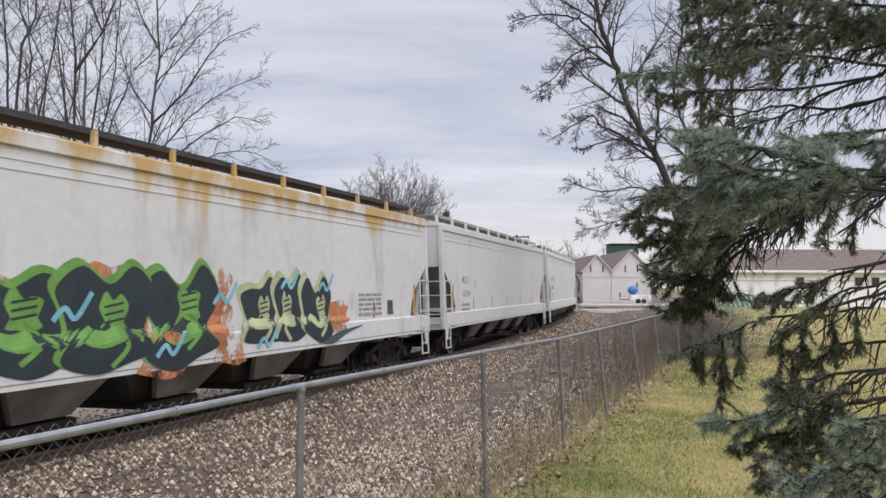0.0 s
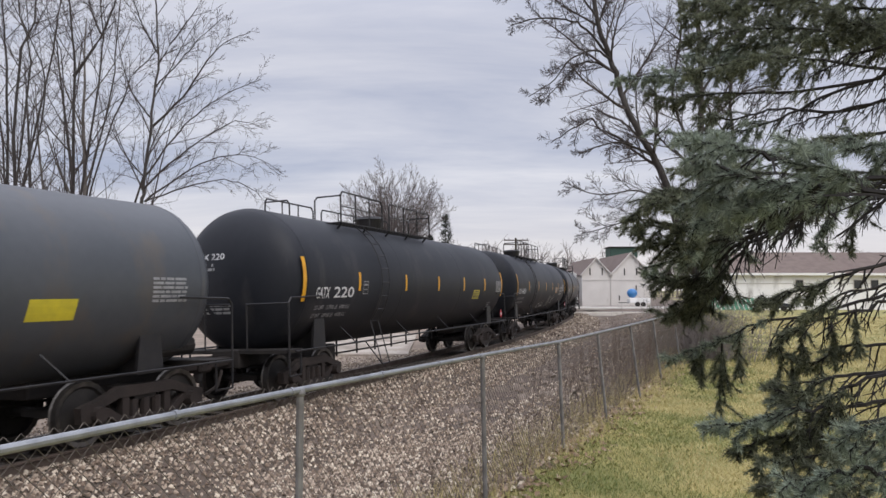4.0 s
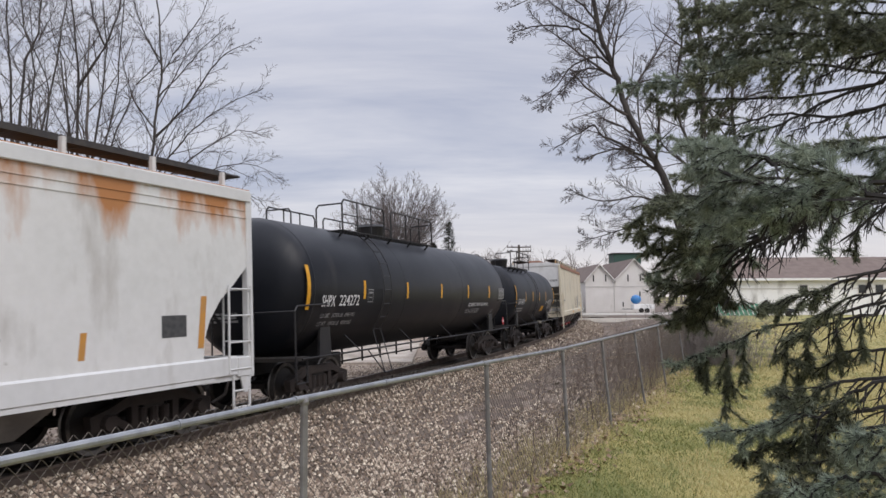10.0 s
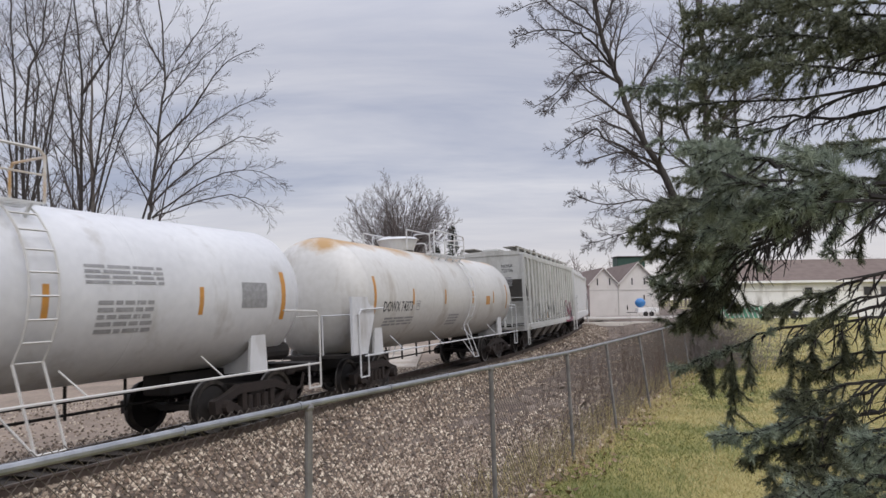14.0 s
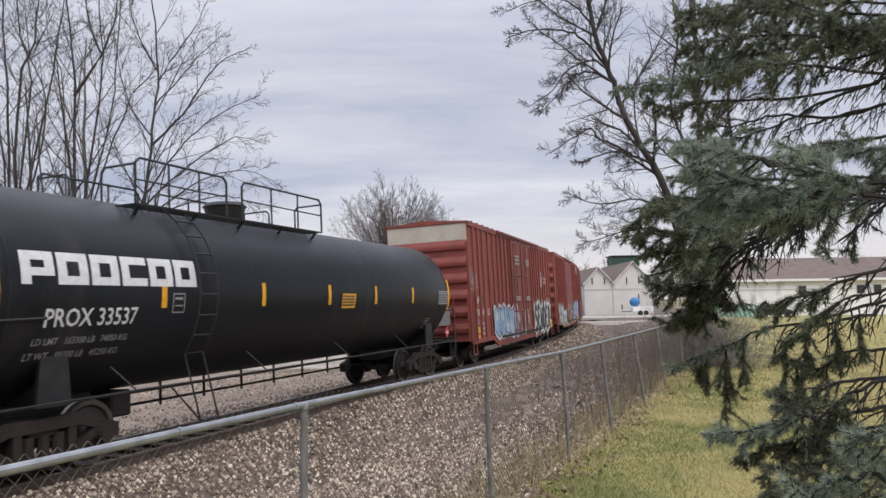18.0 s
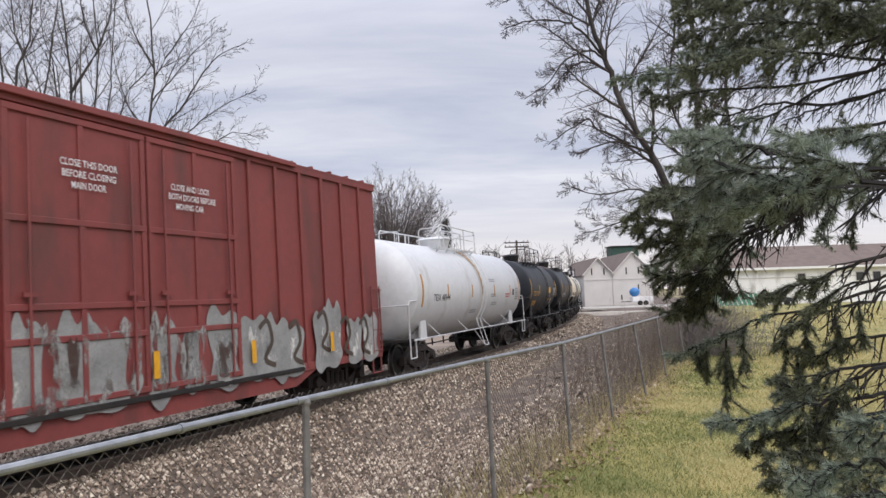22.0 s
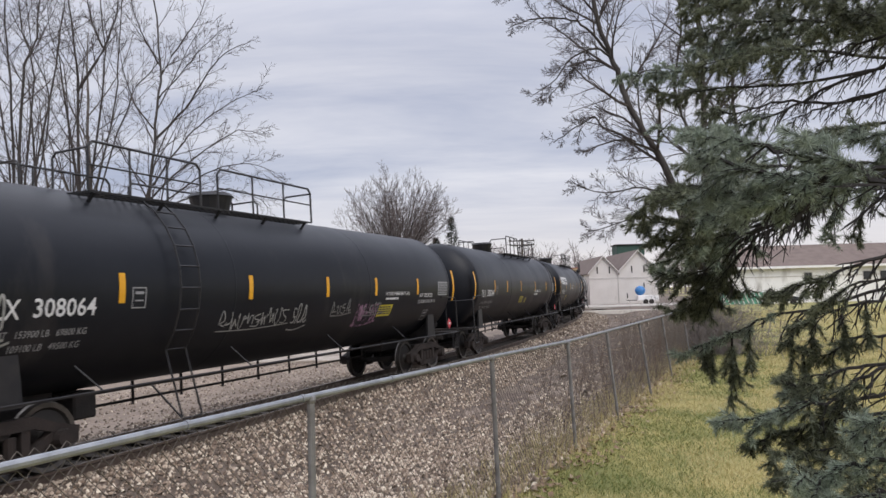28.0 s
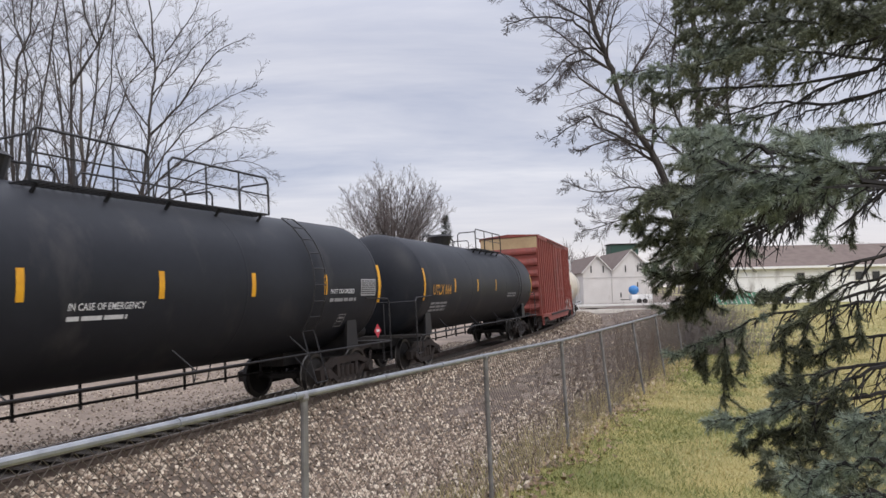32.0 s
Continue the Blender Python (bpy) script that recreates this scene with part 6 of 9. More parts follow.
    smears(car, -1.5, 0.5, 0.85, 2.1, 6, flat(1.53), (WORN["white"], WORN["brown"]), 41)
    smears(car, 0.7, 2.5, 0.85, 2.0, 5, flat(1.53), (WORN["white"], WORN["white"]), 43)
    smears(car, -2.2, 6.0, 0.56, 0.86, 12, flat(1.492), (WORN["white"], WORN["ash"]), 44)
    scrawl(car, -2.25, -1.75, 1.25, 1.75, 3, flat(1.50), INK_LG, 8, 0.03)
    spray_layers(car, (("spray_smear", WORN["ash"], [patch(place_form(swollen(random.Random(5), 0, 0, 1, 1), -7.3, 2.75, 0.26, 0.3), s, 1), patch(place_form(swollen(random.Random(6), 0, 0, 1, 1), -6.6, 2.65, 0.22, 0.2), s, 1)]),))
    smears(car, 2.9, 7.0, 0.74, 1.55, 9, flat(1.496), (WORN["white"], WORN["white"]), 46)
    smears(car, -1.5, 2.6, 0.82, 1.5, 9, flat(1.532), (WORN["white"], WORN["dull"]), 47)
    fat = []
    for x, w, h, shapes in ((3.0, 0.95, 1.05, (((0.1, 0.9), (0.3, 0.4), (0.15, 0.0)), ((0.1, 0.9), (0.5, 0.75), (0.8, 1.0), (0.6, 0.5), (0.55, 0.0)))),
                            (3.85, 0.8, 1.12, (((0.1, 0.75), (0.5, 1.0), (0.85, 0.75), (0.45, 0.5), (0.8, 0.3), (0.75, 0.0)),)),
                            (4.6, 0.8, 1.15, (((0.85, 0.85), (0.4, 0.95), (0.15, 0.6), (0.4, 0.3), (0.85, 0.4)),)),
                            (5.15, 0.85, 1.25, (((0.25, 1.05), (0.3, 0.6), (0.2, 0.15)), ((0.8, 1.0), (0.7, 0.55), (0.85, 0.1)), ((0.3, 0.5), (0.75, 0.55)))),
                            (5.9, 0.7, 1.15, (((0.15, 0.05), (0.25, 0.6), (0.6, 0.95), (0.9, 0.6), (0.6, 0.35), (0.85, 0.0)),)),
                            (6.45, 0.65, 1.2, (((0.2, 0.0), (0.3, 0.5), (0.25, 0.9), (0.7, 0.95), (0.95, 0.6)),))):
        for q in shapes:
            fat.append(curve_through([(x + a * w, 0.84 + b * h) for a, b in q]))
    at = flat(1.50)
    spray_layers(car, [(nm, mt, [stroke(q, wd * (1 + 0.12 * (i % 3)), at, k + 0.03 * i) for i, q in enumerate(fat)]) for nm, mt, wd, k in (
        ("spray_halo", WORN["white"], 0.48, 0.8), ("spray_outline", GR["ink"], 0.38, 1.4), ("spray_fill", GR["ice"], 0.23, 2.0), ("spray_shine", WORN["white"], 0.05, 2.6))])
    loops = [curve_through([(x, 0.84), (x + 0.05, 0.68), (x + 0.22, 0.6), (x + 0.4, 0.7), (x + 0.42, 0.84)]) for x in (2.2, 2.9, 3.9, 4.35, 4.8, 6.2, 6.6)]
    spray_layers(car, (("spray_loop", GR["slate"], [stroke(q, 0.045, flat(1.494), 2) for q in loops]),))
    for x in (-4.6, -2.2, 1.0, 3.3, 5.6):
        quads(car, "reflective_stripe", [(x, x + 0.5, 0.64, 0.78)], YELLOW, flat(1.494), 3)
    quads(car, "consolidated_stencil", [(-6.6, -6.3, 0.9, 1.3)], YELLOW, flat(1.512))
    quads(car, "data_panel", [(7.08, 7.36, 1.75, 2.0)], INK_LG, s)
    quads(car, "consolidated_stencil", [(7.1, 7.35, 1.15, 1.36)], LEMON, s)
    rl = [-7.14, -6.4, -5.69, -4.85, -3.88, -3.19, -2.39, 3.0, 3.8, 4.6, 5.4, 6.2, 7.0]
    car, s = box_car(20, "maroon boxcar with faded silver graffiti", RED_DARK, rl, (-1.75, 0.53, 2.58), PALE_END)
    letter(car, "WC", -6.98, -6.55, 2.35, 2.60, INK_W, s)
    letter(car, "22", -6.92, -6.62, 1.92, 2.15, INK_W, s)
    letter(car, "142", -6.28, -5.85, 1.94, 2.17, INK_W, s)
    at = lambda a, z: (-(17.25 / 2 - 0.88) - 0.016, -a, z)
    letter(car, "WC 22142", 0.55, 1.35, 4.48, 4.60, INK_K, at, 0)
    scrawl(car, -7.0, -6.5, 2.75, 3.25, 3, s, INK_LG, 4, 0.03)
    scrawl(car, -7.0, -6.1, 1.55, 1.8, 6, s, INK_LG, 9, 0.03)
    smears(car, -4.8, 7.4, 0.72, 2.1, 17, flat(1.50), (GR["dull"], WORN["white"]), 17)
    smears(car, -1.6, 2.4, 0.85, 2.1, 8, flat(1.535), (WORN["dull"], WORN["brown"]), 19)
    spray_layers(car, (("spray_stroke", GR["brown"], [stroke(curve_through([(x - 0.25, z + 0.3), (x, z + 0.42), (x + 0.12, z + 0.05), (x - 0.1, z - 0.25), (x + 0.2, z - 0.4)]), 0.09, flat(1.50), 3) for x, z in ((-4.2, 1.4), (-3.3, 1.3), (-2.5, 1.5), (3.3, 1.4), (4.2, 1.35), (5.2, 1.5), (6.1, 1.35), (6.9, 1.3))]),))
    for x in (-7.48, -5.18, -2.27, 0.57, 2.82, 5.4):
        quads(car, "reflective_stripe", [(x - 0.06, x + 0.06, 1.1, 1.95 if x < -7 else 1.5)], YELLOW, flat(1.56))
    quads(car, "consolidated_stencil", [(-6.9, -6.55, 0.95, 1.2)], LEMON, s)
    for tx, x, z in (("CLOSE THIS DOOR", -0.95, 4.05), ("BEFORE CLOSING", -0.92, 3.9), ("MAIN DOOR", -0.78, 3.75), ("CLOSE AND LOCK", 1.0, 3.95), ("BOTH DOORS BEFORE", 0.95, 3.8), ("MOVING CAR", 1.1, 3.65)):
        letter(car, tx, x, x + 0.062 * len(tx), z, z + 0.10, INK_W, flat(1.53))
    # 21
    car, s, h = tank_car(21, "white tank car with a stained waist band", TANK_WHITE, 1.52, 2.36, TANK_WHITE, plat=(-2.6, 1.2), dome=-0.3, dome_r=0.6, ladder=0.2, stripes=(-3.4, -0.94, 1.78, 4.09), ends=(-5.5, 5.6), tape=ORANGE, cage=True, rail_color=TANK_WHITE)
    letter(car, "TEIX 48944", -4.65, -3.2, 2.02, 2.22, INK_K, s)
    v, f = [], []
    for q in range(33):
        a = 2 * math.pi * q / 32
        v += [(-0.05, 1.53 * math.cos(a), 2.36 + 1.53 * math.sin(a)), (0.40, 1.53 * math.cos(a), 2.36 + 1.53 * math.sin(a))]
        if q:
            f.append((2 * q - 2, 2 * q - 1, 2 * q + 1, 2 * q))
    part("waist_band", (v, f), TANK_WHITE_RUST, car, "raised band stained tan")
    spray_layers(car, (("rust_run", WORN["rust"], [patch(curve_through([(-0.12, 3.85), (0.45, 3.85), (0.42, 3.2), (0.36, 2.5), (0.3, 2.1), (0.1, 2.3), (0.05, 3.0)], True), drum(1.535, 2.36), 0.5)]),))
    quads(car, "data_panel", [(3.3, 4.0, 1.95, 2.25)], INK_W, s); bars(car, 3.35, 3.95, 2.0, 2.2, 2, PLACARD, s, 2)
    quads(car, "data_panel", [(4.45, 4.72, 2.1, 2.35)], INK_K, s)
    bars(car, 4.9, 5.4, 1.9, 2.4, 6, INK_G, s)
    for x, z in ((1.2, 2.6), (1.5, 1.75), (-0.9, 1.55), (1.3, 2.05)):
        bars(car, x, x + 0.7, z, z + 0.14, 2, INK_G, s)
    diamond(car, 5.2, 1.45, 0.18, s, INK_W)
    # 22, 23
    car, s, h = tank_car(22, "black tank car with yellow lettering and hazy white smears", BLACK_DUSTY, 1.43, 2.38, plat=(-2.6, 1.2), dome=-0.9, ladder=0.35, stripes=(-1.4,), ends=(-3.6, 1.3, 4.05))
    letter(car, "UTLX", -3.0, -2.3, 2.0, 2.24, INK_Y, s)
    letter(car, "9761", -2.2, -1.5, 2.0, 2.24, INK_Y, s)
    quads(car, "warning_label", [(1.45, 2.05, 2.12, 2.42)], YELLOW, s)
    letter(car, "SODIUM", 1.6, 2.1, 1.92, 2.02, INK_Y, s)
    letter(car, "HYDROXIDE SOLUTION", 1.35, 2.45, 1.76, 1.86, INK_Y, s)
    quads(car, "data_panel", [(3.0, 3.8, 2.0, 2.4)], INK_LG, s); bars(car, 3.03, 3.77, 2.02, 2.38, 6, INK_K, s, 2)
    bars(car, -3.0, -2.0, 1.55, 1.8, 3, INK_Y, s)
    frame_mark(car, 2.4, 2.75, 1.6, 1.85, INK_W, s)
    car, s, h = tank_car(23, "black tank car with a brown sooty top", BLACK_BROWN, 1.42, 2.40, plat=(-2.2, 1.3), dome=-0.5, ladder=0.6, stripes=(-0.82, 0.68, 2.27), ends=(-2.9, 4.2))
    letter(car, "GATX 73981", -2.4, -0.85, 1.86, 2.10, INK_W, s)
    letter(car, "73981", -0.75, -0.2, 2.72, 2.86, INK_W, h)
    letter(car, "SR 13450", 3.05, 3.65, 2.42, 2.54, INK_W, s)
    letter(car, "SR 13449", 3.05, 3.65, 2.26, 2.38, INK_W, s)
    letter(car, "FRA AIP", 2.3, 2.75, 2.12, 2.24, INK_W, s)
    quads(car, "data_panel", [(2.85, 3.75, 1.75, 2.15)], INK_LG, s); bars(car, 2.88, 3.72, 1.77, 2.13, 8, INK_K, s, 2)
    quads(car, "warning_label", [(1.9, 2.7, 1.5, 1.75)], LEMON, s, 1, 0.1)
    diamond(car, 3.5, 1.35, 0.16, s, INK_W)
    # 24, 25: two-tone tanks
    for i, r, zc, mk, nm in ((24, 1.36, 2.28, "TCIX", "7066"), (25, 1.40, 2.30, "TCLX", "163026")):
        car, s, h = tank_car(i, "cream and black two-tone tank car with a black waist", CREAM, r, zc, FITTING, plat=(-1.5, 1.2), dome=-0.4, ladder=1.3, stripes=(), ends=(-4.0, 3.9), dome_r=0.40)
        L = COUPLERS[i] - COUPLERS[i - 1]
        shell = [o for o in car.children if o.name.startswith("tank_shell")][0]
        shell.data.materials.append(BLACK)
        for p in shell.data.polygons:
            if math.sin(2 * math.pi * (p.index % 48 + 0.5) / 48) < -0.40:
                p.material_index = 1
        x_s = L / 2 - 0.75 - 0.72
        rr = r + 0.007
        v, f = [], []
        n = 40
        for q in range(n + 1):
            a = 2 * math.pi * q / n
            v += [(-1.0, rr * math.cos(a), zc + rr * math.sin(a)), (1.9, rr * math.cos(a), zc + rr * math.sin(a))]
            if q:
                f.append((2 * q - 2, 2 * q - 1, 2 * q + 1, 2 * q))
        part("waist_band", (v, f), BLACK, car, "broad black painted band", smooth=True)
        for xa, xb in ((-x_s, -1.0), (1.9, x_s)):
            v, f = [], []
            for q in range(n // 2 + 1):
                a = math.pi + radians(27) + (math.pi - radians(54)) * q / (n // 2)
                v += [(xa, rr * math.cos(a), zc + rr * math.sin(a)), (xb, rr * math.cos(a), zc + rr * math.sin(a))]
                if q:
                    f.append((2 * q - 2, 2 * q - 1, 2 * q + 1, 2 * q))
            part("belly_paint", (v, f), BLACK, car, "black painted belly", smooth=True)
        letter(car, mk + " " + nm, -3.6, -2.1, 1.88, 2.08, INK_K, s)
        letter(car, mk + " " + nm, -0.9, 0.1, 2.60, 2.72, INK_K, h)
        bars(car, -0.8, 0.1, 2.3, 2.5, 3, INK_G, h)
        quads(car, "warning_label", [(0.9, 1.5, 1.95, 2.25)], LEMON, drum(rr, zc), 1)
        bars(car, 2.6, 3.3, 1.9, 2.25, 4, INK_G, s)
        bars(car, 2.2, 3.1, 1.35, 1.6, 3, INK_LG, drum(rr, zc), 1)
        bars(car, -3.4, -2.0, 1.4, 1.6, 2, INK_G, drum(rr, zc), 1)
        quads(car, "reflective_stripe", [(-0.9, -0.78, 1.85, 2.25)], YELLOW, drum(rr, zc), 1)
        diamond(car, L / 2 - 1.6, 1.35, 0.16, flat(1.45), INK_W)
    # 26
    car, s, h = tank_car(26, "white tank car with a dark scribbled tag", TANK_WHITE, 1.48, 2.45, TANK_WHITE, plat=(-2.4, 1.2), dome=-0.8, ladder=0.9, stripes=(-3.6, -1.2, 1.3, 3.74), ends=(-5.7, 6.1), tape=ORANGE, rail_color=TANK_WHITE, cage=True)
    quads(car, "emergency_notice", [(2.4, 3.45, 1.85, 2.25)], INK_W, s); bars(car, 2.45, 3.4, 1.88, 2.22, 3, PLACARD, s, 2)
    quads(car, "data_panel", [(4.05, 4.35, 2.0, 2.26)], INK_K, s)
    bars(car, 4.75, 5.5, 1.8, 2.35, 8, INK_G, s)
    scrawl(car, 3.35, 4.05, 1.35, 1.95, 4, s, GR["black"], 3, 0.025)
    diamond(car, 4.75, 1.5, 0.2, s, INK_W)
    # 27 to 31
    car, s, h = lpg(27, "TILX", "308064", "glossy black tank car with thin white scrawls", st=(-4.87, -2.01, 0.55, 2.72, 5.1), ends=(-7.5, 7.69), sign=[(2.98, 3.68, 1.68, 1.95, LEMON)], plat=(-5.0, 0.75))
    letter(car, "IN CASE OF EMERGENCY CALL", 3.25, 4.6, 2.17, 2.26, INK_W, s); bars(car, 3.25, 3.95, 2.05, 2.13, 1, INK_W, s)
    letter(car, "NOT ODORIZED", 5.25, 6.1, 2.1, 2.2, INK_W, s)
    letter(car, "LIQUEFIED PETROLEUM GAS", 5.2, 6.35, 1.93, 2.03, INK_LG, s)
    scrawl(car, 1.9, 2.95, 1.55, 2.05, 6, s, WORN["mauve"], 15, 0.05)
    scrawl(car, -2.75, -0.75, 1.68, 2.0, 9, s, GR["silver"], 5, 0.022)
    scrawl(car, -0.65, -0.1, 1.6, 2.05, 3, s, GR["silver"], 6, 0.03)
    scrawl(car, 0.8, 1.6, 1.8, 2.1, 4, s, GR["ash"], 7, 0.03)
    scrawl(car, 2.2, 3.2, 1.75, 2.05, 4, s, GR["ash"], 8, 0.03)
    scrawl(car, -7.1, -6.5, 1.7, 2.4, 3, s, GR["silver"], 9, 0.04)
    car, s, h = lpg(28, "TILX", "308044", "glossy black tank car with two small yellow labels", st=(-4.9, -3.01, -0.6, 2.31, 4.94), ends=(-7.43, 7.6), sign=[(-0.65, 0.0, 1.72, 1.96, LEMON), (0.4, 0.65, 1.72, 1.9, LEMON)], plat=(-0.9, 4.4), dome=-0.95, ladder=6.0)
    letter(car, "IN CASE OF EMERGENCY CALL", 2.1, 3.7, 2.12, 2.22, INK_W, s); bars(car, 2.1, 2.9, 1.98, 2.08, 1, INK_W, s)
    for i, nm in ((29, "35742"), (30, "34622")):
        car, s, h = lpg(i, "PROX", nm, "black tank car with a white company mark and red placards", procor=True, st=(-4.4, -1.9, 0.4, 2.6, 5.0), ends=(-7.35, 7.4), sign=[(-4.1, -3.5, 1.62, 1.86, LEMON)] if i == 29 else None, plat=(-1.4, 3.75), dome=-1.4, ladder=4.6, paint=BLACK if i == 29 else BLACK_DUSTY)
        dz = 0.0 if i == 29 else -0.33
        letter(car, "IN CASE OF EMERGENCY", -1.2, 0.1, 2.38 + dz, 2.48 + dz, INK_W, s); bars(car, -1.2, -0.2, 2.22 + dz, 2.32 + dz, 1, INK_W, s)
        letter(car, "NOT ODORIZED", 5.2, 6.2, 2.2, 2.3, INK_W, s)
        bars(car, 5.2, 6.3, 2.0, 2.12, 1, INK_G, s)
    car, s, h = tank_car(31, "dull black tank car with orange lettering", BLACK_DUSTY, 1.48, 2.44, plat=(-0.2, 3.4), dome=-1.2, ladder=4.2, stripes=(-4.2, -1.7, 0.7), ends=(-6.9, 6.9))
    letter(car, "UTLX 664", -6.2, -4.6, 2.1, 2.4, INK_Y, s)
    bars(car, -6.2, -4.8, 1.6, 1.9, 3, INK_G, s)
    bars(car, 2.6, 4.0, 1.9, 2.1, 2, INK_G, s)
    car, s = box_car(32, "oxide-red boxcar with a bare tan end", RED, [-6.6 + 0.7 * q for q in range(7)] + [2.9 + 0.7 * q for q in range(6)], (-1.6, 0.5, 2.6), TAN_END)
    smears(car, 3.0, 6.0, 0.8, 1.6, 5, flat(1.50), (WORN["white"], WORN["ash"]), 3)
    tank_car(33, "pale pink-white tank car", CREAM, 1.45, 2.4, TANK_WHITE, plat=(-1.5, 1.5), dome=-0.4, ladder=0.5, rail_color=TANK_WHITE)


train()
# ---- trees ----
BARK = mat("grey_brown_bark", (0.060, 0.052, 0.047), (0.040, 0.034, 0.031), 3, 0.9, bump=0.6, bscale=18, stretch=(1, 1, 0.3))
BARK_PALE = mat("pale_grey_bark", (0.13, 0.115, 0.10), (0.085, 0.072, 0.062), 3, 0.9, bump=0.6, bscale=18, stretch=(1, 1, 0.3))
TWIG = mat("bare_twigs", (0.050, 0.041, 0.039), (0.075, 0.060, 0.055), 2, 0.9)
# twigs on the horizon: distance haze is mixed into the base colour
TWIG_FAR = mat("haze_pale_far_twigs", (0.15, 0.125, 0.12), (0.20, 0.17, 0.16), 0.4, 0.95)


def tube(pts, radii, n, vs, fs):
    """A tapered limb along pts, added to vs and fs."""
    base = len(vs)
    for i, p in enumerate(pts):
        a, b = pts[max(i - 1, 0)], pts[min(i + 1, len(pts) - 1)]
        d = (b - a).normalized()
        u = d.cross(Vector((0.31, 0.17, 0.93)) if abs(d.z) < 0.9 else Vector((1, 0, 0))).normalized()
        w = d.cross(u)
        for k in range(n):
            c, s = math.cos(2 * math.pi * k / n), math.sin(2 * math.pi * k / n)
            q = p + (u * c + w * s) * radii[i]
            vs.append((q.x, q.y, q.z))
    for i in range(len(pts) - 1):
        for k in range(n):
            k2 = (k + 1) % n
            fs.append((base + i * n + k, base + i * n + k2, base + (i + 1) * n + k2, base + (i + 1) * n + k))


def limb(rnd, start, d, length, radius, steps, wander, lift_up, tip=0.35):
    pts, radii = [start.copy()], [radius]
    d = d.normalized()
    for i in range(steps):
        d = (d + Vector((rnd.gauss(0, wander), rnd.gauss(0, wander), rnd.gauss(0, wander) + lift_up))).normalized()
        pts.append(pts[-1] + d * (length / steps))
        radii.append(radius * (1 - (1 - tip) * (i + 1) / steps))
    return pts, radii, d


def sprout(rnd, pts, radii, level, deep, spec, wood, twigs, trunk_level):
    """Side limbs along a parent limb, and theirs in turn."""
    cnt, ratio, ang, lo, lift_up, wander = spec[level]
    total = sum((pts[i + 1] - pts[i]).length for i in range(len(pts) - 1))
    n = max(2, round(cnt * rnd.uniform(0.8, 1.2)))
    phase = rnd.uniform(0, 6.28)
    for k in range(n):
        f = lo + (0.98 - lo) * (k + rnd.uniform(0.2, 0.8)) / n
        x = f * (len(pts) - 1)
        i = min(int(x), len(pts) - 2)
        p = pts[i].lerp(pts[i + 1], x - i)
        d = (pts[i + 1] - pts[i]).normalized()
        u = d.cross(Vector((0.3, 0.8, 0.5))).normalized()
        w = d.cross(u)
        phase += 2.4 + rnd.uniform(-0.4, 0.4)
        a = radians(ang * rnd.uniform(0.7, 1.25))
        nd = d * math.cos(a) + (u * math.cos(phase) + w * math.sin(phase)) * math.sin(a)
        ln = total * ratio * rnd.uniform(0.65, 1.2) * (1.15 - 0.6 * f)
        r = radii[i] * 0.5
        steps = (6, 4, 2, 1, 1)[min(level, 4)]
        cp, cr, _ = limb(rnd, p, nd, ln, r, steps, wander, lift_up)
        tgt = wood if level + 1 <= trunk_level else twigs
        tube(cp, [max(q, spec["min"]) for q in cr], (5, 4, 3, 3, 3)[min(level, 4)], *tgt)
        if level + 1 < deep:
            sprout(rnd, cp, cr, level + 1, deep, spec, wood, twigs, trunk_level)


def bare_tree(name, label, stems, spec, deep, seed, bark, twig, base, trunk_level=1, steps=9, wander=0.05):
    rnd = random.Random(seed)
    wood, twigs = ([], []), ([], [])
    for dx, dy, dirv, ln, r in stems:
        start = Vector((base[0] + dx, base[1] + dy, ground_z(base[0] + dx, base[1] + dy) - 0.15))
        pts, radii, _ = limb(rnd, start, Vector(dirv), ln, r, steps, wander, 0.03, 0.18)
        radii[0] *= 1.25
        tube(pts, radii, 8, *wood)
        sprout(rnd, pts, radii, 0, deep, spec, wood, twigs, trunk_level)
    t = thing(name, label, "tree")
    part("trunk", wood, bark, t, smooth=True)
    tagged(part("crown", twigs, twig, t, "fine leafless twigs"), kind="stuff")
    return t


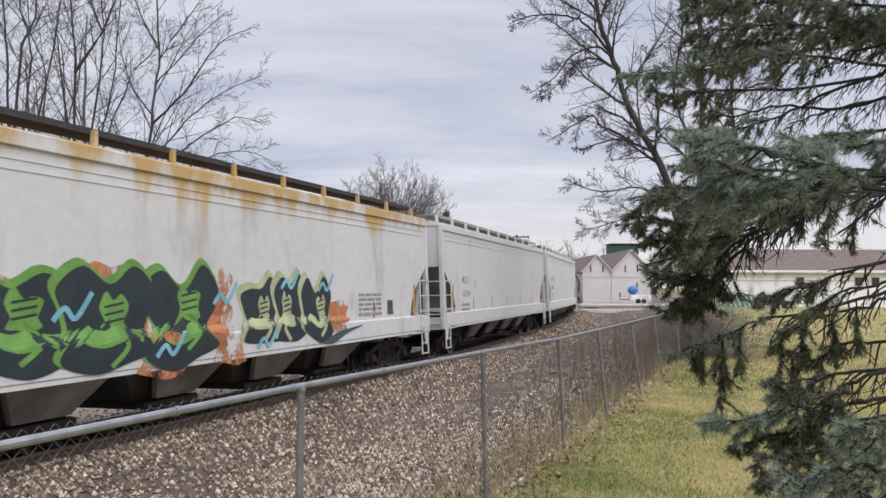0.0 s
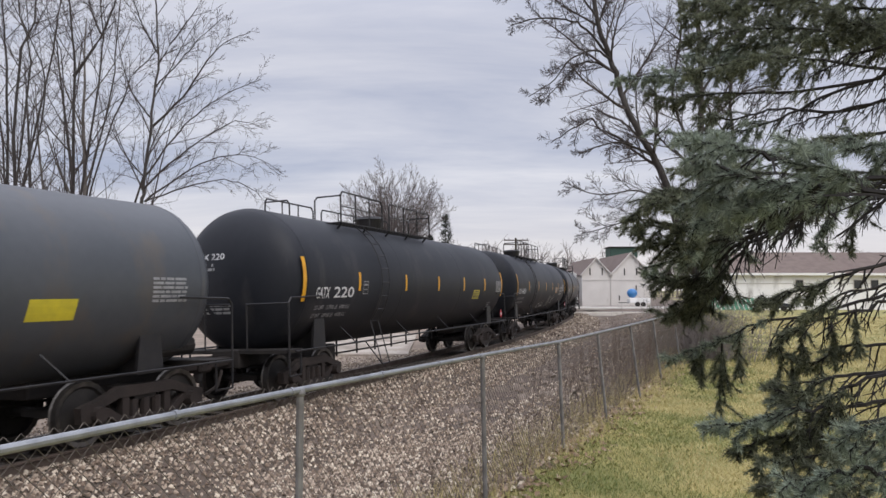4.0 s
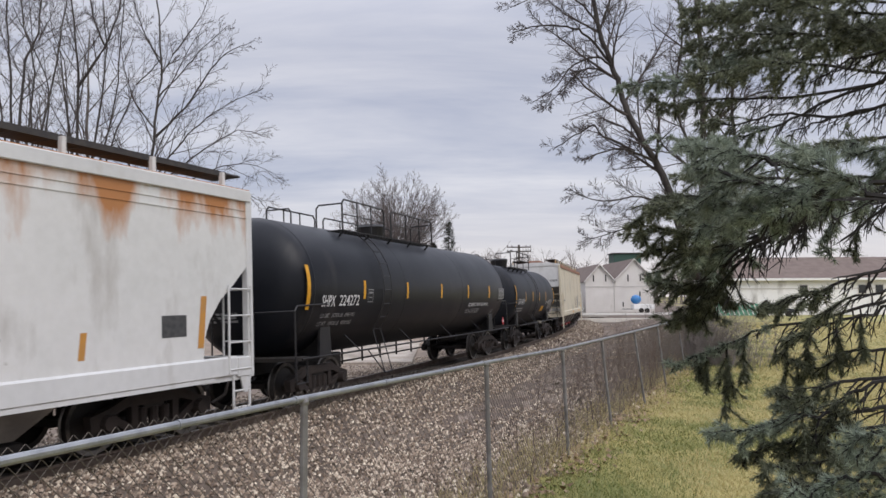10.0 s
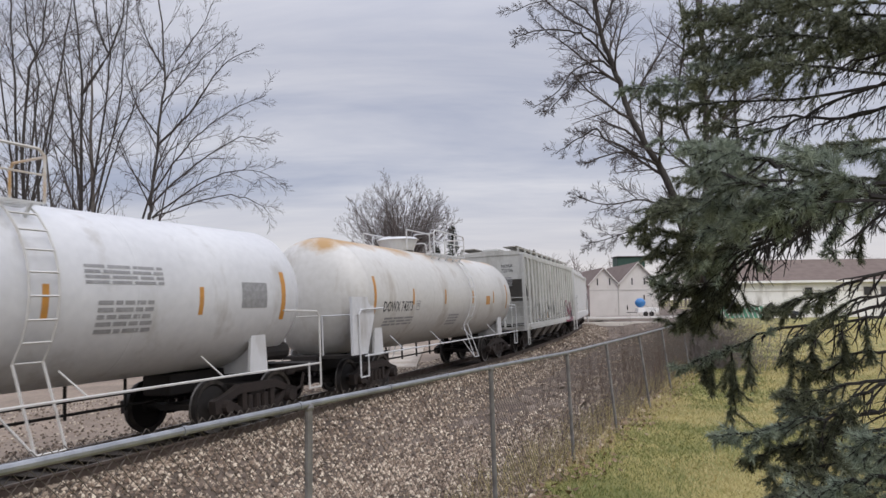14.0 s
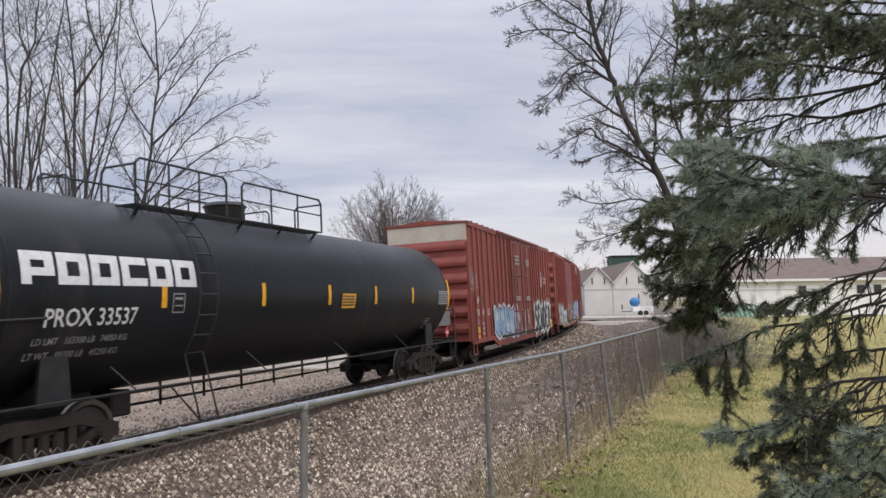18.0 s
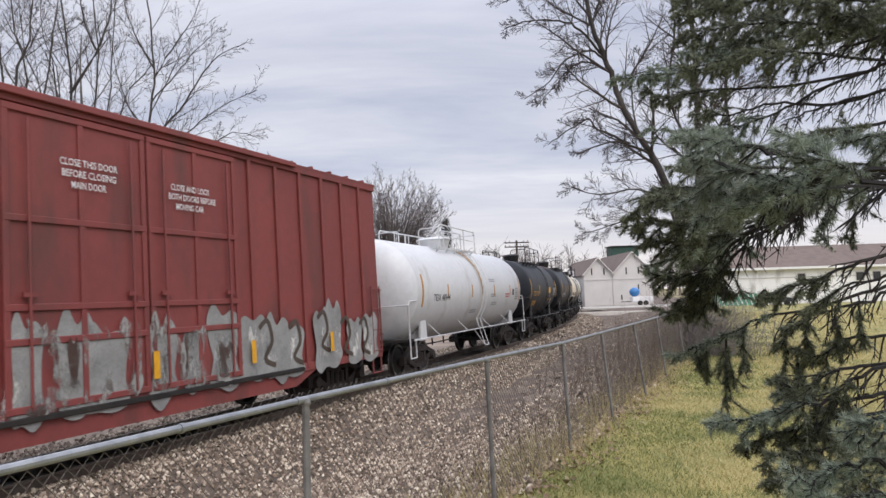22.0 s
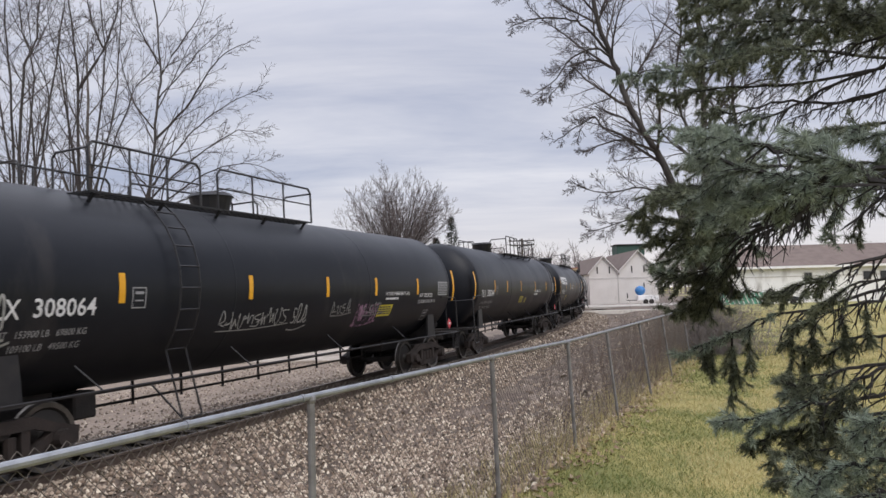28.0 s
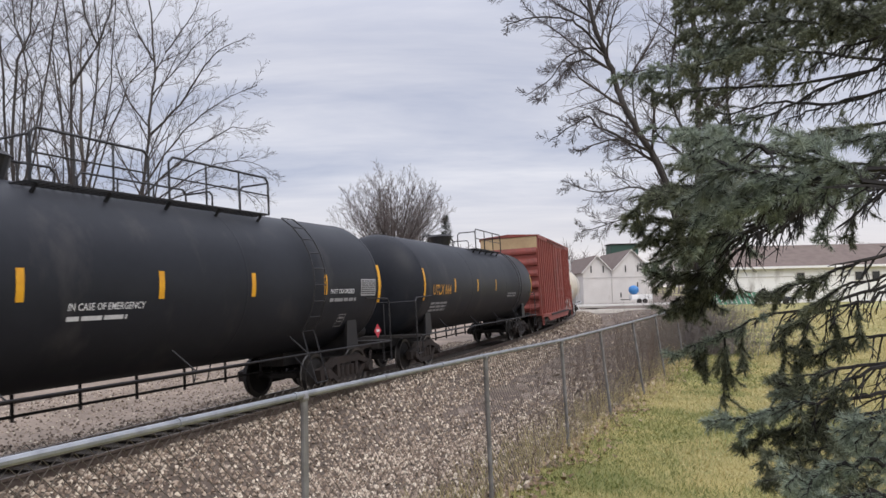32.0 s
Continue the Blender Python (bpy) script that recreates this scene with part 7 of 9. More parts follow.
def guided_tree(name, label, limbs, spec, deep, seed, bark, twig, trunk_level=0, foot=None):
    """A tree whose main limbs follow given lines; finer wood sprouts from them."""
    rnd = random.Random(seed)
    wood, twigs = ([], []), ([], [])
    for r0, r1, y0, y1, *line in limbs:
        n = len(line) - 1
        P = [Vector((x, y0 + (y1 - y0) * i / n, z)) for i, (x, z) in enumerate(line)]
        if foot and P[0].z < 5.5:
            # stems that rise from one stool
            P.insert(0, Vector((foot[0] + (P[0].x - foot[0]) * 0.4, foot[1], ground_z(*foot) - 0.15)))
            n += 1
        if P[0].z < 1.2:
            P[0].z = ground_z(P[0].x, P[0].y) - 0.15
        pts, radii = [], []
        for i in range(n):
            a, b, c, d = P[max(i - 1, 0)], P[i], P[i + 1], P[min(i + 2, n)]
            for k in range(4):
                u = k / 4
                q = 0.5 * (2 * b + (c - a) * u + (2 * a - 5 * b + 4 * c - d) * u * u + (3 * b - a - 3 * c + d) * u ** 3)
                pts.append(q + Vector((rnd.gauss(0, .015), rnd.gauss(0, .05), rnd.gauss(0, .015))) * (0 if i + k == 0 else 1))
                radii.append(r0 + (r1 - r0) * ((i + u) / n) ** 0.7)
        pts.append(P[-1]); radii.append(r1)
        tube(pts, radii, 7, *wood)
        sprout(rnd, pts, radii, 0, deep, spec, wood, twigs, trunk_level)
    t = thing(name, label, "tree")
    part("trunk", wood, bark, t, smooth=True)
    tagged(part("crown", twigs, twig, t, "fine leafless twigs"), kind="stuff")
    return t


SPEC_TALL = {0: (7, 0.36, 36, 0.30, 0.07, 0.06), 1: (5, 0.44, 40, 0.15, 0.05, 0.09), 2: (4, 0.46, 44, 0.15, 0.03, 0.12), 3: (3, 0.5, 45, 0.2, 0.02, 0.14), "min": 0.006}
SPEC_YARD = {0: (12, 0.20, 40, 0.18, 0.04, 0.04), 1: (5, 0.46, 40, 0.12, 0.03, 0.04), 2: (3, 0.55, 36, 0.12, 0.02, 0.05), 3: (2, 0.6, 36, 0.12, 0.02, 0.06), "min": 0.0050}
SPEC_SWEEP = {0: (12, 0.27, 38, 0.10, 0.02, 0.04), 1: (5, 0.50, 36, 0.10, 0.01, 0.05), 2: (4, 0.56, 34, 0.12, 0.0, 0.05), "min": 0.0055}
SPEC_OAK = {0: (12, 0.25, 46, 0.12, 0.01, 0.08), 1: (10, 0.50, 42, 0.10, 0.0, 0.06), 2: (6, 0.60, 36, 0.10, 0.0, 0.05), "min": 0.0056}
SPEC_ROUND = {0: (12, 0.24, 34, 0.25, 0.06, 0.06), 1: (5, 0.48, 36, 0.15, 0.06, 0.08), 2: (3, 0.55, 38, 0.15, 0.05, 0.1), "min": 0.0115}

# main limbs: radius at foot and tip, y at foot and tip, then x, z along it
OAK_LIMBS = (
    (0.158, 0.073, 25, 25, (8.88, 0.47), (8.63, 3.63), (7.89, 6.50), (7.40, 7.36), (6.68, 8.82), (6.44, 9.67), (6.06, 10.78), (5.69, 12.01), (5.44, 13.89)),
    (0.066, 0.033, 25, 25.5, (5.76, 11.80), (6.14, 12.72), (6.60, 14.30)),
    (0.059, 0.020, 25, 24, (7.66, 6.95), (6.82, 7.31), (6.00, 7.32), (4.81, 6.87)),
    (0.056, 0.017, 25, 26, (6.92, 7.38), (5.82, 7.99), (5.59, 8.43), (4.95, 8.13), (4.18, 7.65)),
    (0.059, 0.017, 25, 24.3, (6.06, 10.66), (5.27, 11.48), (4.55, 11.78), (3.45, 11.75), (2.55, 11.42)),
    (0.053, 0.013, 25, 24.5, (6.17, 10.41), (5.61, 10.75), (4.74, 10.43), (4.11, 9.62), (3.18, 8.97)),
    (0.046, 0.013, 25, 25.8, (6.27, 10.04), (5.67, 10.43), (5.10, 10.39), (4.58, 9.86), (3.75, 9.00)),
    (0.046, 0.013, 25, 24, (8.37, 5.23), (7.01, 5.71), (5.55, 5.51), (4.50, 5.78)),
    (0.040, 0.013, 25, 25.5, (8.53, 4.42), (7.30, 4.77), (6.13, 4.52), (5.15, 4.26)),
    (0.046, 0.013, 25, 24, (5.69, 12.01), (4.93, 12.72), (3.89, 12.81), (2.46, 12.20)),
    (0.040, 0.013, 25, 26, (7.20, 7.87), (7.21, 9.65), (7.83, 11.06)),
)
OAK_STEMS = (
    (0.155, 0.074, 25.6, 26, (9.40, 0.42), (9.48, 4.46), (9.67, 9.08), (9.67, 11.61), (9.58, 14.67)),
    (0.062, 0.031, 25.6, 25, (9.52, 5.89), (8.88, 8.01), (8.49, 9.35), (8.78, 11.73), (8.48, 13.80)),
    (0.062, 0.025, 25.8, 26.5, (9.63, 7.99), (10.67, 9.07), (11.64, 9.75), (13.03, 10.00)),
    (0.056, 0.019, 25.8, 26, (9.69, 9.46), (10.71, 11.14), (11.25, 12.87), (11.80, 14.61)),
    (0.087, 0.043, 26, 27, (10.60, 4.05), (11.03, 7.65), (11.17, 10.54), (11.79, 14.65)),
)
YARD_LIMBS = (
    (0.093, 0.025, 28.5, 28.5, (-16.95, 5.02), (-16.87, 11.23), (-16.34, 13.09), (-16.13, 16.17)),
    (0.074, 0.025, 28.5, 28.8, (-17.08, 5.02), (-17.44, 11.28), (-17.66, 12.97), (-17.90, 16.36)),
    (0.068, 0.019, 28.5, 29.5, (-16.74, 5.01), (-15.84, 11.30), (-15.73, 13.56), (-15.52, 16.62)),
    (0.062, 0.019, 28.5, 27.8, (-16.86, 5.02), (-16.33, 11.38), (-16.62, 13.16), (-16.82, 15.86)),
    (0.050, 0.019, 28.5, 29.8, (-16.77, 5.01), (-16.00, 10.16), (-16.97, 12.70), (-18.21, 14.85)),
    (0.056, 0.019, 28.5, 27.5, (-17.08, 5.02), (-17.62, 10.69), (-17.90, 13.13), (-18.17, 15.75)),
)
TWIN_LIMBS = (
    (0.099, 0.025, 30, 30, (-15.36, 5.09), (-15.44, 11.15), (-15.57, 13.37), (-16.00, 16.87)),
    (0.074, 0.019, 30, 30.6, (-15.44, 11.27), (-14.40, 13.21), (-13.93, 14.97), (-13.85, 17.09)),
    (0.074, 0.019, 30, 29.4, (-15.12, 5.09), (-14.25, 10.82), (-14.12, 12.94), (-14.24, 16.54)),
    (0.043, 0.019, 29.6, 29, (-14.14, 12.99), (-14.52, 14.30), (-14.67, 16.36)),
    (0.050, 0.019, 30, 31, (-14.88, 5.08), (-13.97, 10.83), (-13.96, 13.56), (-13.86, 17.28)),
    (0.050, 0.019, 30, 31, (-14.83, 5.08), (-13.48, 10.57), (-12.77, 12.01), (-12.23, 12.91)),
    (0.037, 0.012, 30, 30, (-15.60, 5.10), (-15.92, 11.65), (-16.62, 13.89), (-16.76, 16.89)),
)
SIDE_LIMBS = (
    (0.105, 0.02, 30, 30, (-12.37, 5.28), (-12.37, 6.6), (-12.06, 9.73), (-11.84, 12.24), (-12.1, 15.01), (-12.29, 16.51)),
    (0.06, 0.012, 30, 29.4, (-12.06, 9.13), (-10.75, 10.37), (-9.84, 11.66), (-9.0, 12.56), (-7.84, 13.06)),
    (0.05, 0.01, 30, 30.6, (-12.37, 6.96), (-11.21, 8.7), (-10.29, 9.76), (-9.12, 10.68), (-7.64, 11.38)),
    (0.05, 0.01, 30, 29.5, (-12.42, 6.43), (-10.87, 7.86), (-9.51, 8.77), (-8.4, 9.31), (-7.33, 9.0)),
    (0.045, 0.01, 30, 30.5, (-12.3, 5.95), (-10.72, 7.18), (-9.32, 7.89), (-8.15, 8.01), (-7.16, 7.64)),
    (0.04, 0.01, 30, 29.6, (-12.3, 5.95), (-10.64, 6.54), (-8.95, 6.85), (-7.74, 6.45), (-7.25, 6.02)),
    (0.05, 0.01, 30, 30.8, (-11.89, 11.8), (-11.24, 13.11), (-10.47, 14.44), (-9.93, 16.05)),
    (0.045, 0.01, 30, 29.2, (-11.84, 12.24), (-12.47, 13.44), (-12.79, 14.56), (-12.91, 15.91)),
    (0.04, 0.01, 30, 29.6, (-12.11, 9.49), (-12.89, 10.57), (-13.31, 12.0), (-13.49, 13.41)),
    (0.035, 0.01, 30, 30.4, (-12.3, 6.96), (-13.24, 7.97), (-13.9, 9.23), (-14.33, 10.5)),
    (0.035, 0.01, 30, 30, (-11.96, 10.83), (-10.9, 12.02), (-10.17, 12.99), (-9.08, 13.95)),
)

# roadside trees beyond the track
guided_tree("bare_tree", "tall leafless tree with several upright stems", YARD_LIMBS, SPEC_YARD, 4, 11, BARK, TWIG, foot=(-17.0, 28.5))
guided_tree("bare_tree", "tall leafless tree with forking upright stems", TWIN_LIMBS, SPEC_YARD, 4, 12, BARK, TWIG, foot=(-15.3, 30.0))
guided_tree("bare_tree", "leafless tree with long limbs sweeping aside", SIDE_LIMBS, SPEC_SWEEP, 3, 24, BARK, TWIG, foot=(-12.4, 30.0))
bare_tree("bare_tree", "slim leafless tree with a pale trunk", [(0, 0, (0.0, 0, 1), 17, 0.16), (-0.2, 0.2, (-0.28, 0, 1), 13, 0.11)], SPEC_TALL, 4, 13, BARK_PALE, TWIG, (-16.4, 33.5))
bare_tree("bare_tree", "slim leafless tree behind the yard", [(0, 0, (0.05, 0, 1), 15, 0.15), (0.2, 0.2, (-0.2, 0.1, 1), 13, 0.11)], SPEC_TALL, 4, 15, BARK, TWIG, (-21.5, 38.0))
bare_tree("bare_tree", "slim leafless tree behind the yard", [(0, 0, (-0.05, 0, 1), 16, 0.16), (0.3, 0.2, (0.2, 0.1, 1), 14, 0.11)], SPEC_TALL, 4, 16, BARK, TWIG, (-18.5, 37.0))


def dome_tree(x, y, fork, height, reach, count, seed):
    """A far tree: a low fork and a dense upright fan of stems that fills a dome."""
    rnd = random.Random(seed)
    wood, twigs = ([], []), ([], [])
    foot = Vector((x, y, ground_z(x, y) - 0.1))
    crotch = Vector((x, y, fork))
    tube([foot, crotch], [0.5, 0.36], 8, *wood)
    for k in range(count):
        a = rnd.uniform(0, 6.283)
        q = math.sqrt((k + 0.5) / count)
        e = math.sqrt(max(1 - (0.80 * q) ** 2, 0.1))
        tip = Vector((x + math.cos(a) * q * reach, y + math.sin(a) * q * reach, fork + (height - fork) * e * rnd.uniform(0.84, 1.0)))
        rise = Vector((0, 0, rnd.uniform(0, 4.5) * (1 - 0.5 * q)))
        d = tip - crotch - rise
        pts, radii, _ = limb(rnd, crotch + rise, Vector((d.x * 1.3, d.y * 1.3, d.z)), d.length, 0.075, 8, 0.06, 0.02, 0.15)
        slip = tip - pts[-1]
        pts = [p + slip * (i / 8) for i, p in enumerate(pts)]
        tube(pts, radii, 4, *wood)
        sprout(rnd, pts, radii, 0, 3, SPEC_ROUND, wood, twigs, 0)
    t = thing("bare_tree", "broad round-crowned leafless tree", "tree")
    part("trunk", wood, BARK, t, smooth=True)
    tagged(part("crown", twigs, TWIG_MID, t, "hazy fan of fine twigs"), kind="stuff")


# paler than TWIG, since the haze over far crowns is painted in
TWIG_MID = mat("haze_pale_mid_twigs", (0.115, 0.10, 0.096), (0.16, 0.135, 0.128), 0.8, 0.95)
dome_tree(-5.7, 90.0, 4.0, 17.9, 8.0, 70, 31)
# large trees by the end of the fence
guided_tree("bare_tree", "leafless tree with crooked limbs arching over the track side", OAK_LIMBS, SPEC_OAK, 3, 47, BARK, TWIG)
guided_tree("bare_tree", "large leafless tree with upright limbs", OAK_STEMS, SPEC_OAK, 3, 42, BARK, TWIG)
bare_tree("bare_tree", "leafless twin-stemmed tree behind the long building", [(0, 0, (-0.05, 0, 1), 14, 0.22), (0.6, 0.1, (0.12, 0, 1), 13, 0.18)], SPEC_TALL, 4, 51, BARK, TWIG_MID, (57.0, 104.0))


def conifer(x, y, height, seed):
    """A dense dark evergreen: tiers of drooping sprays."""
    rnd = random.Random(seed)
    z0 = ground_z(x, y)
    wood, leaf = ([], []), ([], [])
    tube([Vector((x, y, z0)), Vector((x, y, z0 + height))], [0.22, 0.03], 6, *wood)
    for k in range(900):
        f = rnd.random() ** 0.8
        z = z0 + 1.0 + (height - 1.2) * f
        reach = (1 - f) * height * 0.24 + 0.25
        a = rnd.uniform(0, 6.28)
        c = Vector((x + math.cos(a) * reach * rnd.uniform(0.2, 1), y + math.sin(a) * reach * rnd.uniform(0.2, 1), z))
        for q in range(5):
            d = Vector((math.cos(a) + rnd.gauss(0, .5), math.sin(a) + rnd.gauss(0, .5), rnd.gauss(-0.1, .35))).normalized() * rnd.uniform(0.3, 0.6)
            s = d.cross(Vector((0, 0, 1))).normalized() * 0.07
            o = len(leaf[0])
            leaf[0].extend([tuple(c - s), tuple(c + s), tuple(c + d)])
            leaf[1].append((o, o + 1, o + 2))
    t = thing("conifer", "dark green conifer beyond the yard", "tree")
    part("trunk", wood, BARK, t)
    tagged(part("crown", leaf, mat("dark_conifer_foliage", (0.016, 0.026, 0.014), (0.03, 0.04, 0.02), 1, 0.9), t), kind="stuff")


conifer(1.2, 98.0, 13.2, 3)
conifer(-1.0, 100.0, 10.5, 4)


def far_woods():
    """A belt of bare woods along the horizon, with haze put into its pale colour."""
    rnd = random.Random(9)
    v = ([], [])
    for k in range(230):
        x = rnd.uniform(-110, 165)
        y = 215 + rnd.uniform(0, 60)
        if -70 < x < 15 and rnd.random() < 0.5:
            continue
        h = rnd.uniform(10, 16.5) * (0.8 if x > 60 else 1.0)
        base = Vector((x, y, -0.2))
        pts, rad, _ = limb(rnd, base, Vector((rnd.gauss(0, .06), 0, 1)), h, 0.22, 5, 0.05, 0.02, 0.2)
        tube(pts, rad, 3, *v)
        for q in range(16):
            f = rnd.uniform(0.2, 0.95)
            i = min(int(f * 5), 4)
            p = pts[i].lerp(pts[i + 1], f * 5 - i)
            d = Vector((rnd.gauss(0, .8), rnd.gauss(0, .3), rnd.uniform(0.5, 1.2)))
            bp, br, _ = limb(rnd, p, d, h * rnd.uniform(0.2, 0.42), 0.085, 3, 0.1, 0.05, 0.4)
            tube(bp, br, 3, *v)
            for z in range(2):
                j = rnd.randrange(3)
                dd = Vector((rnd.gauss(0, .9), rnd.gauss(0, .3), rnd.uniform(0.3, 1.2)))
                cp, cr, _ = limb(rnd, bp[j], dd, h * rnd.uniform(0.08, 0.2), 0.05, 2, 0.1, 0.05, 0.5)
                tube(cp, cr, 3, *v)
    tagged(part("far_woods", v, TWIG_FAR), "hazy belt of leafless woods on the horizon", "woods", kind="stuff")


far_woods()

# ---- the spruce beside the lawn ----
def needle_material(name, stops):
    """Needles that let some light through, each shoot a little lighter or darker."""
    m = bpy.data.materials.new(name)
    m.use_nodes = True
    n, l = m.node_tree.nodes, m.node_tree.links
    b = n["Principled BSDF"]
    b.inputs["Roughness"].default_value = 0.6
    g, r = n.new("ShaderNodeNewGeometry"), n.new("ShaderNodeValToRGB")
    e = r.color_ramp.elements
    e[0].position, e[0].color = 0.0, (*stops[0], 1)
    e[1].position, e[1].color = 1.0, (*stops[2], 1)
    mid = e.new(0.6); mid.color = (*stops[1], 1)
    l.new(g.outputs["Random Per Island"], r.inputs[0])
    oi, mr, mx = n.new("ShaderNodeObjectInfo"), n.new("ShaderNodeMapRange"), n.new("ShaderNodeMixRGB")
    mx.blend_type = "MULTIPLY"; mx.inputs[0].default_value = 1.0
    mr.inputs["To Min"].default_value, mr.inputs["To Max"].default_value = 0.75, 1.35
    l.new(oi.outputs["Random"], mr.inputs["Value"])
    l.new(r.outputs[0], mx.inputs[1]); l.new(mr.outputs[0], mx.inputs[2])
    l.new(mx.outputs[0], b.inputs["Base Color"])
    tr, ms = n.new("ShaderNodeBsdfTranslucent"), n.new("ShaderNodeMixShader")
    ms.inputs[0].default_value = 0.45
    l.new(mx.outputs[0], tr.inputs[0])
    l.new(b.outputs[0], ms.inputs[1]); l.new(tr.outputs[0], ms.inputs[2])
    l.new(ms.outputs[0], n["Material Output"].inputs[0])
    return m


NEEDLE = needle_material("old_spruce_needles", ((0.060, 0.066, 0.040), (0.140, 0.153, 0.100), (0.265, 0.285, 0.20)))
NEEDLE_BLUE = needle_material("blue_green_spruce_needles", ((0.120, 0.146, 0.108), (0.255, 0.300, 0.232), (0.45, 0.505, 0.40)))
SPRUCE_WOOD = mat("spruce_twig_bark", (0.011, 0.009, 0.008), (0.020, 0.016, 0.014), 8, 0.9)


def grow_needles(leaf, seed):
    """Needles all round each shoot, swept forward."""
    rng = np.random.default_rng(seed)
    L = np.array(leaf)
    m = np.linalg.norm(L[:, 3:6] - L[:, 0:3], axis=1)
    cnt = np.maximum((m * L[:, 6]).astype(int), 2)
    L = np.repeat(L, cnt, 0)
    n = len(L)
    d = L[:, 3:6] - L[:, 0:3]
    p = L[:, 0:3] + d * rng.random((n, 1))
    d /= np.linalg.norm(d, axis=1)[:, None] + 1e-9
    u = np.cross(d, (0.2, 0.5, 0.84)); u /= np.linalg.norm(u, axis=1)[:, None] + 1e-9
    w = np.cross(d, u)
    t = rng.uniform(0, 6.283, (n, 1))
    nrm = u * np.cos(t) + w * np.sin(t)
    e = nrm * 0.86 + d * rng.uniform(0.35, 0.75, (n, 1))
    e *= (L[:, 7] * rng.uniform(0.75, 1.15, n) / np.linalg.norm(e, axis=1))[:, None]
    s = np.cross(d, nrm) * L[:, 8:9]
    V = np.stack([p - s, p + s, p + e], 1).reshape(-1, 3)
    return V, np.arange(3 * n).reshape(-1, 3)


SPRUCE_AT = (3.7, 3.6)
# boughs: y at its visible start and tip, where along it the needles begin, how bushy, reach of the side shoots, then x, z along it
BOUGHS_HIGH = (
    (5.4, 5.8, 0.2, 0.9, 0.4, (3.84, 4.36), (2.81, 4.21), (2.41, 4.2), (2.12, 4.2)),
    (5.8, 6.1, 0.15, 0.9, 0.42, (4.15, 4.85), (3.02, 4.78), (2.53, 4.76), (2.12, 4.76)),
    (5.2, 5.5, 0.25, 1.2, 0.42, (3.64, 4.02), (3.11, 4.17), (2.72, 4.25), (2.32, 4.26), (1.97, 4.21)),
    (5.6, 6.0, 0.2, 1.2, 0.42, (3.95, 4.62), (3.16, 4.65), (2.61, 4.62), (2.11, 4.58)),
    (5.0, 5.3, 0.3, 1.1, 0.38, (3.49, 3.79), (2.89, 3.9), (2.52, 3.96), (2.18, 3.94), (1.89, 3.88)),
    (5.6, 6.0, 0.45, 1.0, 0.26, (3.47, 4.22), (2.7, 4.13), (2.18, 4.04), (1.84, 4.04), (1.53, 4.04)),
    (5.4, 5.8, 0.4, 0.9, 0.3, (3.42, 3.88), (2.68, 3.79), (2.28, 3.82), (1.95, 3.79), (1.75, 3.87)),
    (4.2, 4.4, 0.1, 1.2, 0.34, (3.02, 3.85), (2.73, 3.96), (2.49, 4.01), (2.18, 4.14)),
    (4.4, 4.5, 0.15, 1.2, 0.3, (3.16, 3.78), (2.86, 3.84), (2.63, 3.9), (2.43, 3.89)),
    (4.0, 4.2, 0.1, 1.2, 0.3, (2.95, 3.91), (2.73, 3.81), (2.54, 3.82), (2.38, 3.9)),
)
BOUGHS_BARE = (
    (4.2, 4.8, 0.62, 0.8, 0.3, (3.01, 3.68), (2.77, 3.58), (2.41, 3.46), (2.18, 3.34), (1.87, 3.3), (1.43, 3.32)),
    (4.3, 4.5, 0.9, 0.5, 0.3, (3.07, 3.47), (2.69, 3.41), (2.4, 3.34), (2.22, 3.27)),
    (4.0, 4.1, 0.35, 0.9, 0.22, (2.84, 3.2), (2.54, 3.15), (2.33, 3.13), (2.15, 3.1)),
    (4.2, 4.4, 0.95, 0.5, 0.34, (3.02, 3.85), (2.71, 3.73), (2.54, 3.7), (2.33, 3.58)),
    (4.6, 4.8, 0.7, 0.8, 0.28, (3.06, 3.52), (2.63, 3.43), (2.28, 3.46), (2.0, 3.4), (1.77, 3.43)),
    (3.6, 3.8, 0.5, 0.6, 0.22, (2.54, 2.8), (2.28, 2.78), (2.13, 2.73), (2.06, 2.62), (2.05, 2.45)),
    (3.7, 3.9, 0.5, 0.6, 0.22, (2.55, 2.79), (2.35, 2.75), (2.26, 2.63), (2.26, 2.46)),
    (3.9, 4.0, 0.45, 0.5, 0.2, (2.56, 2.79), (2.33, 2.77), (2.09, 2.69), (2.03, 2.53)),
)
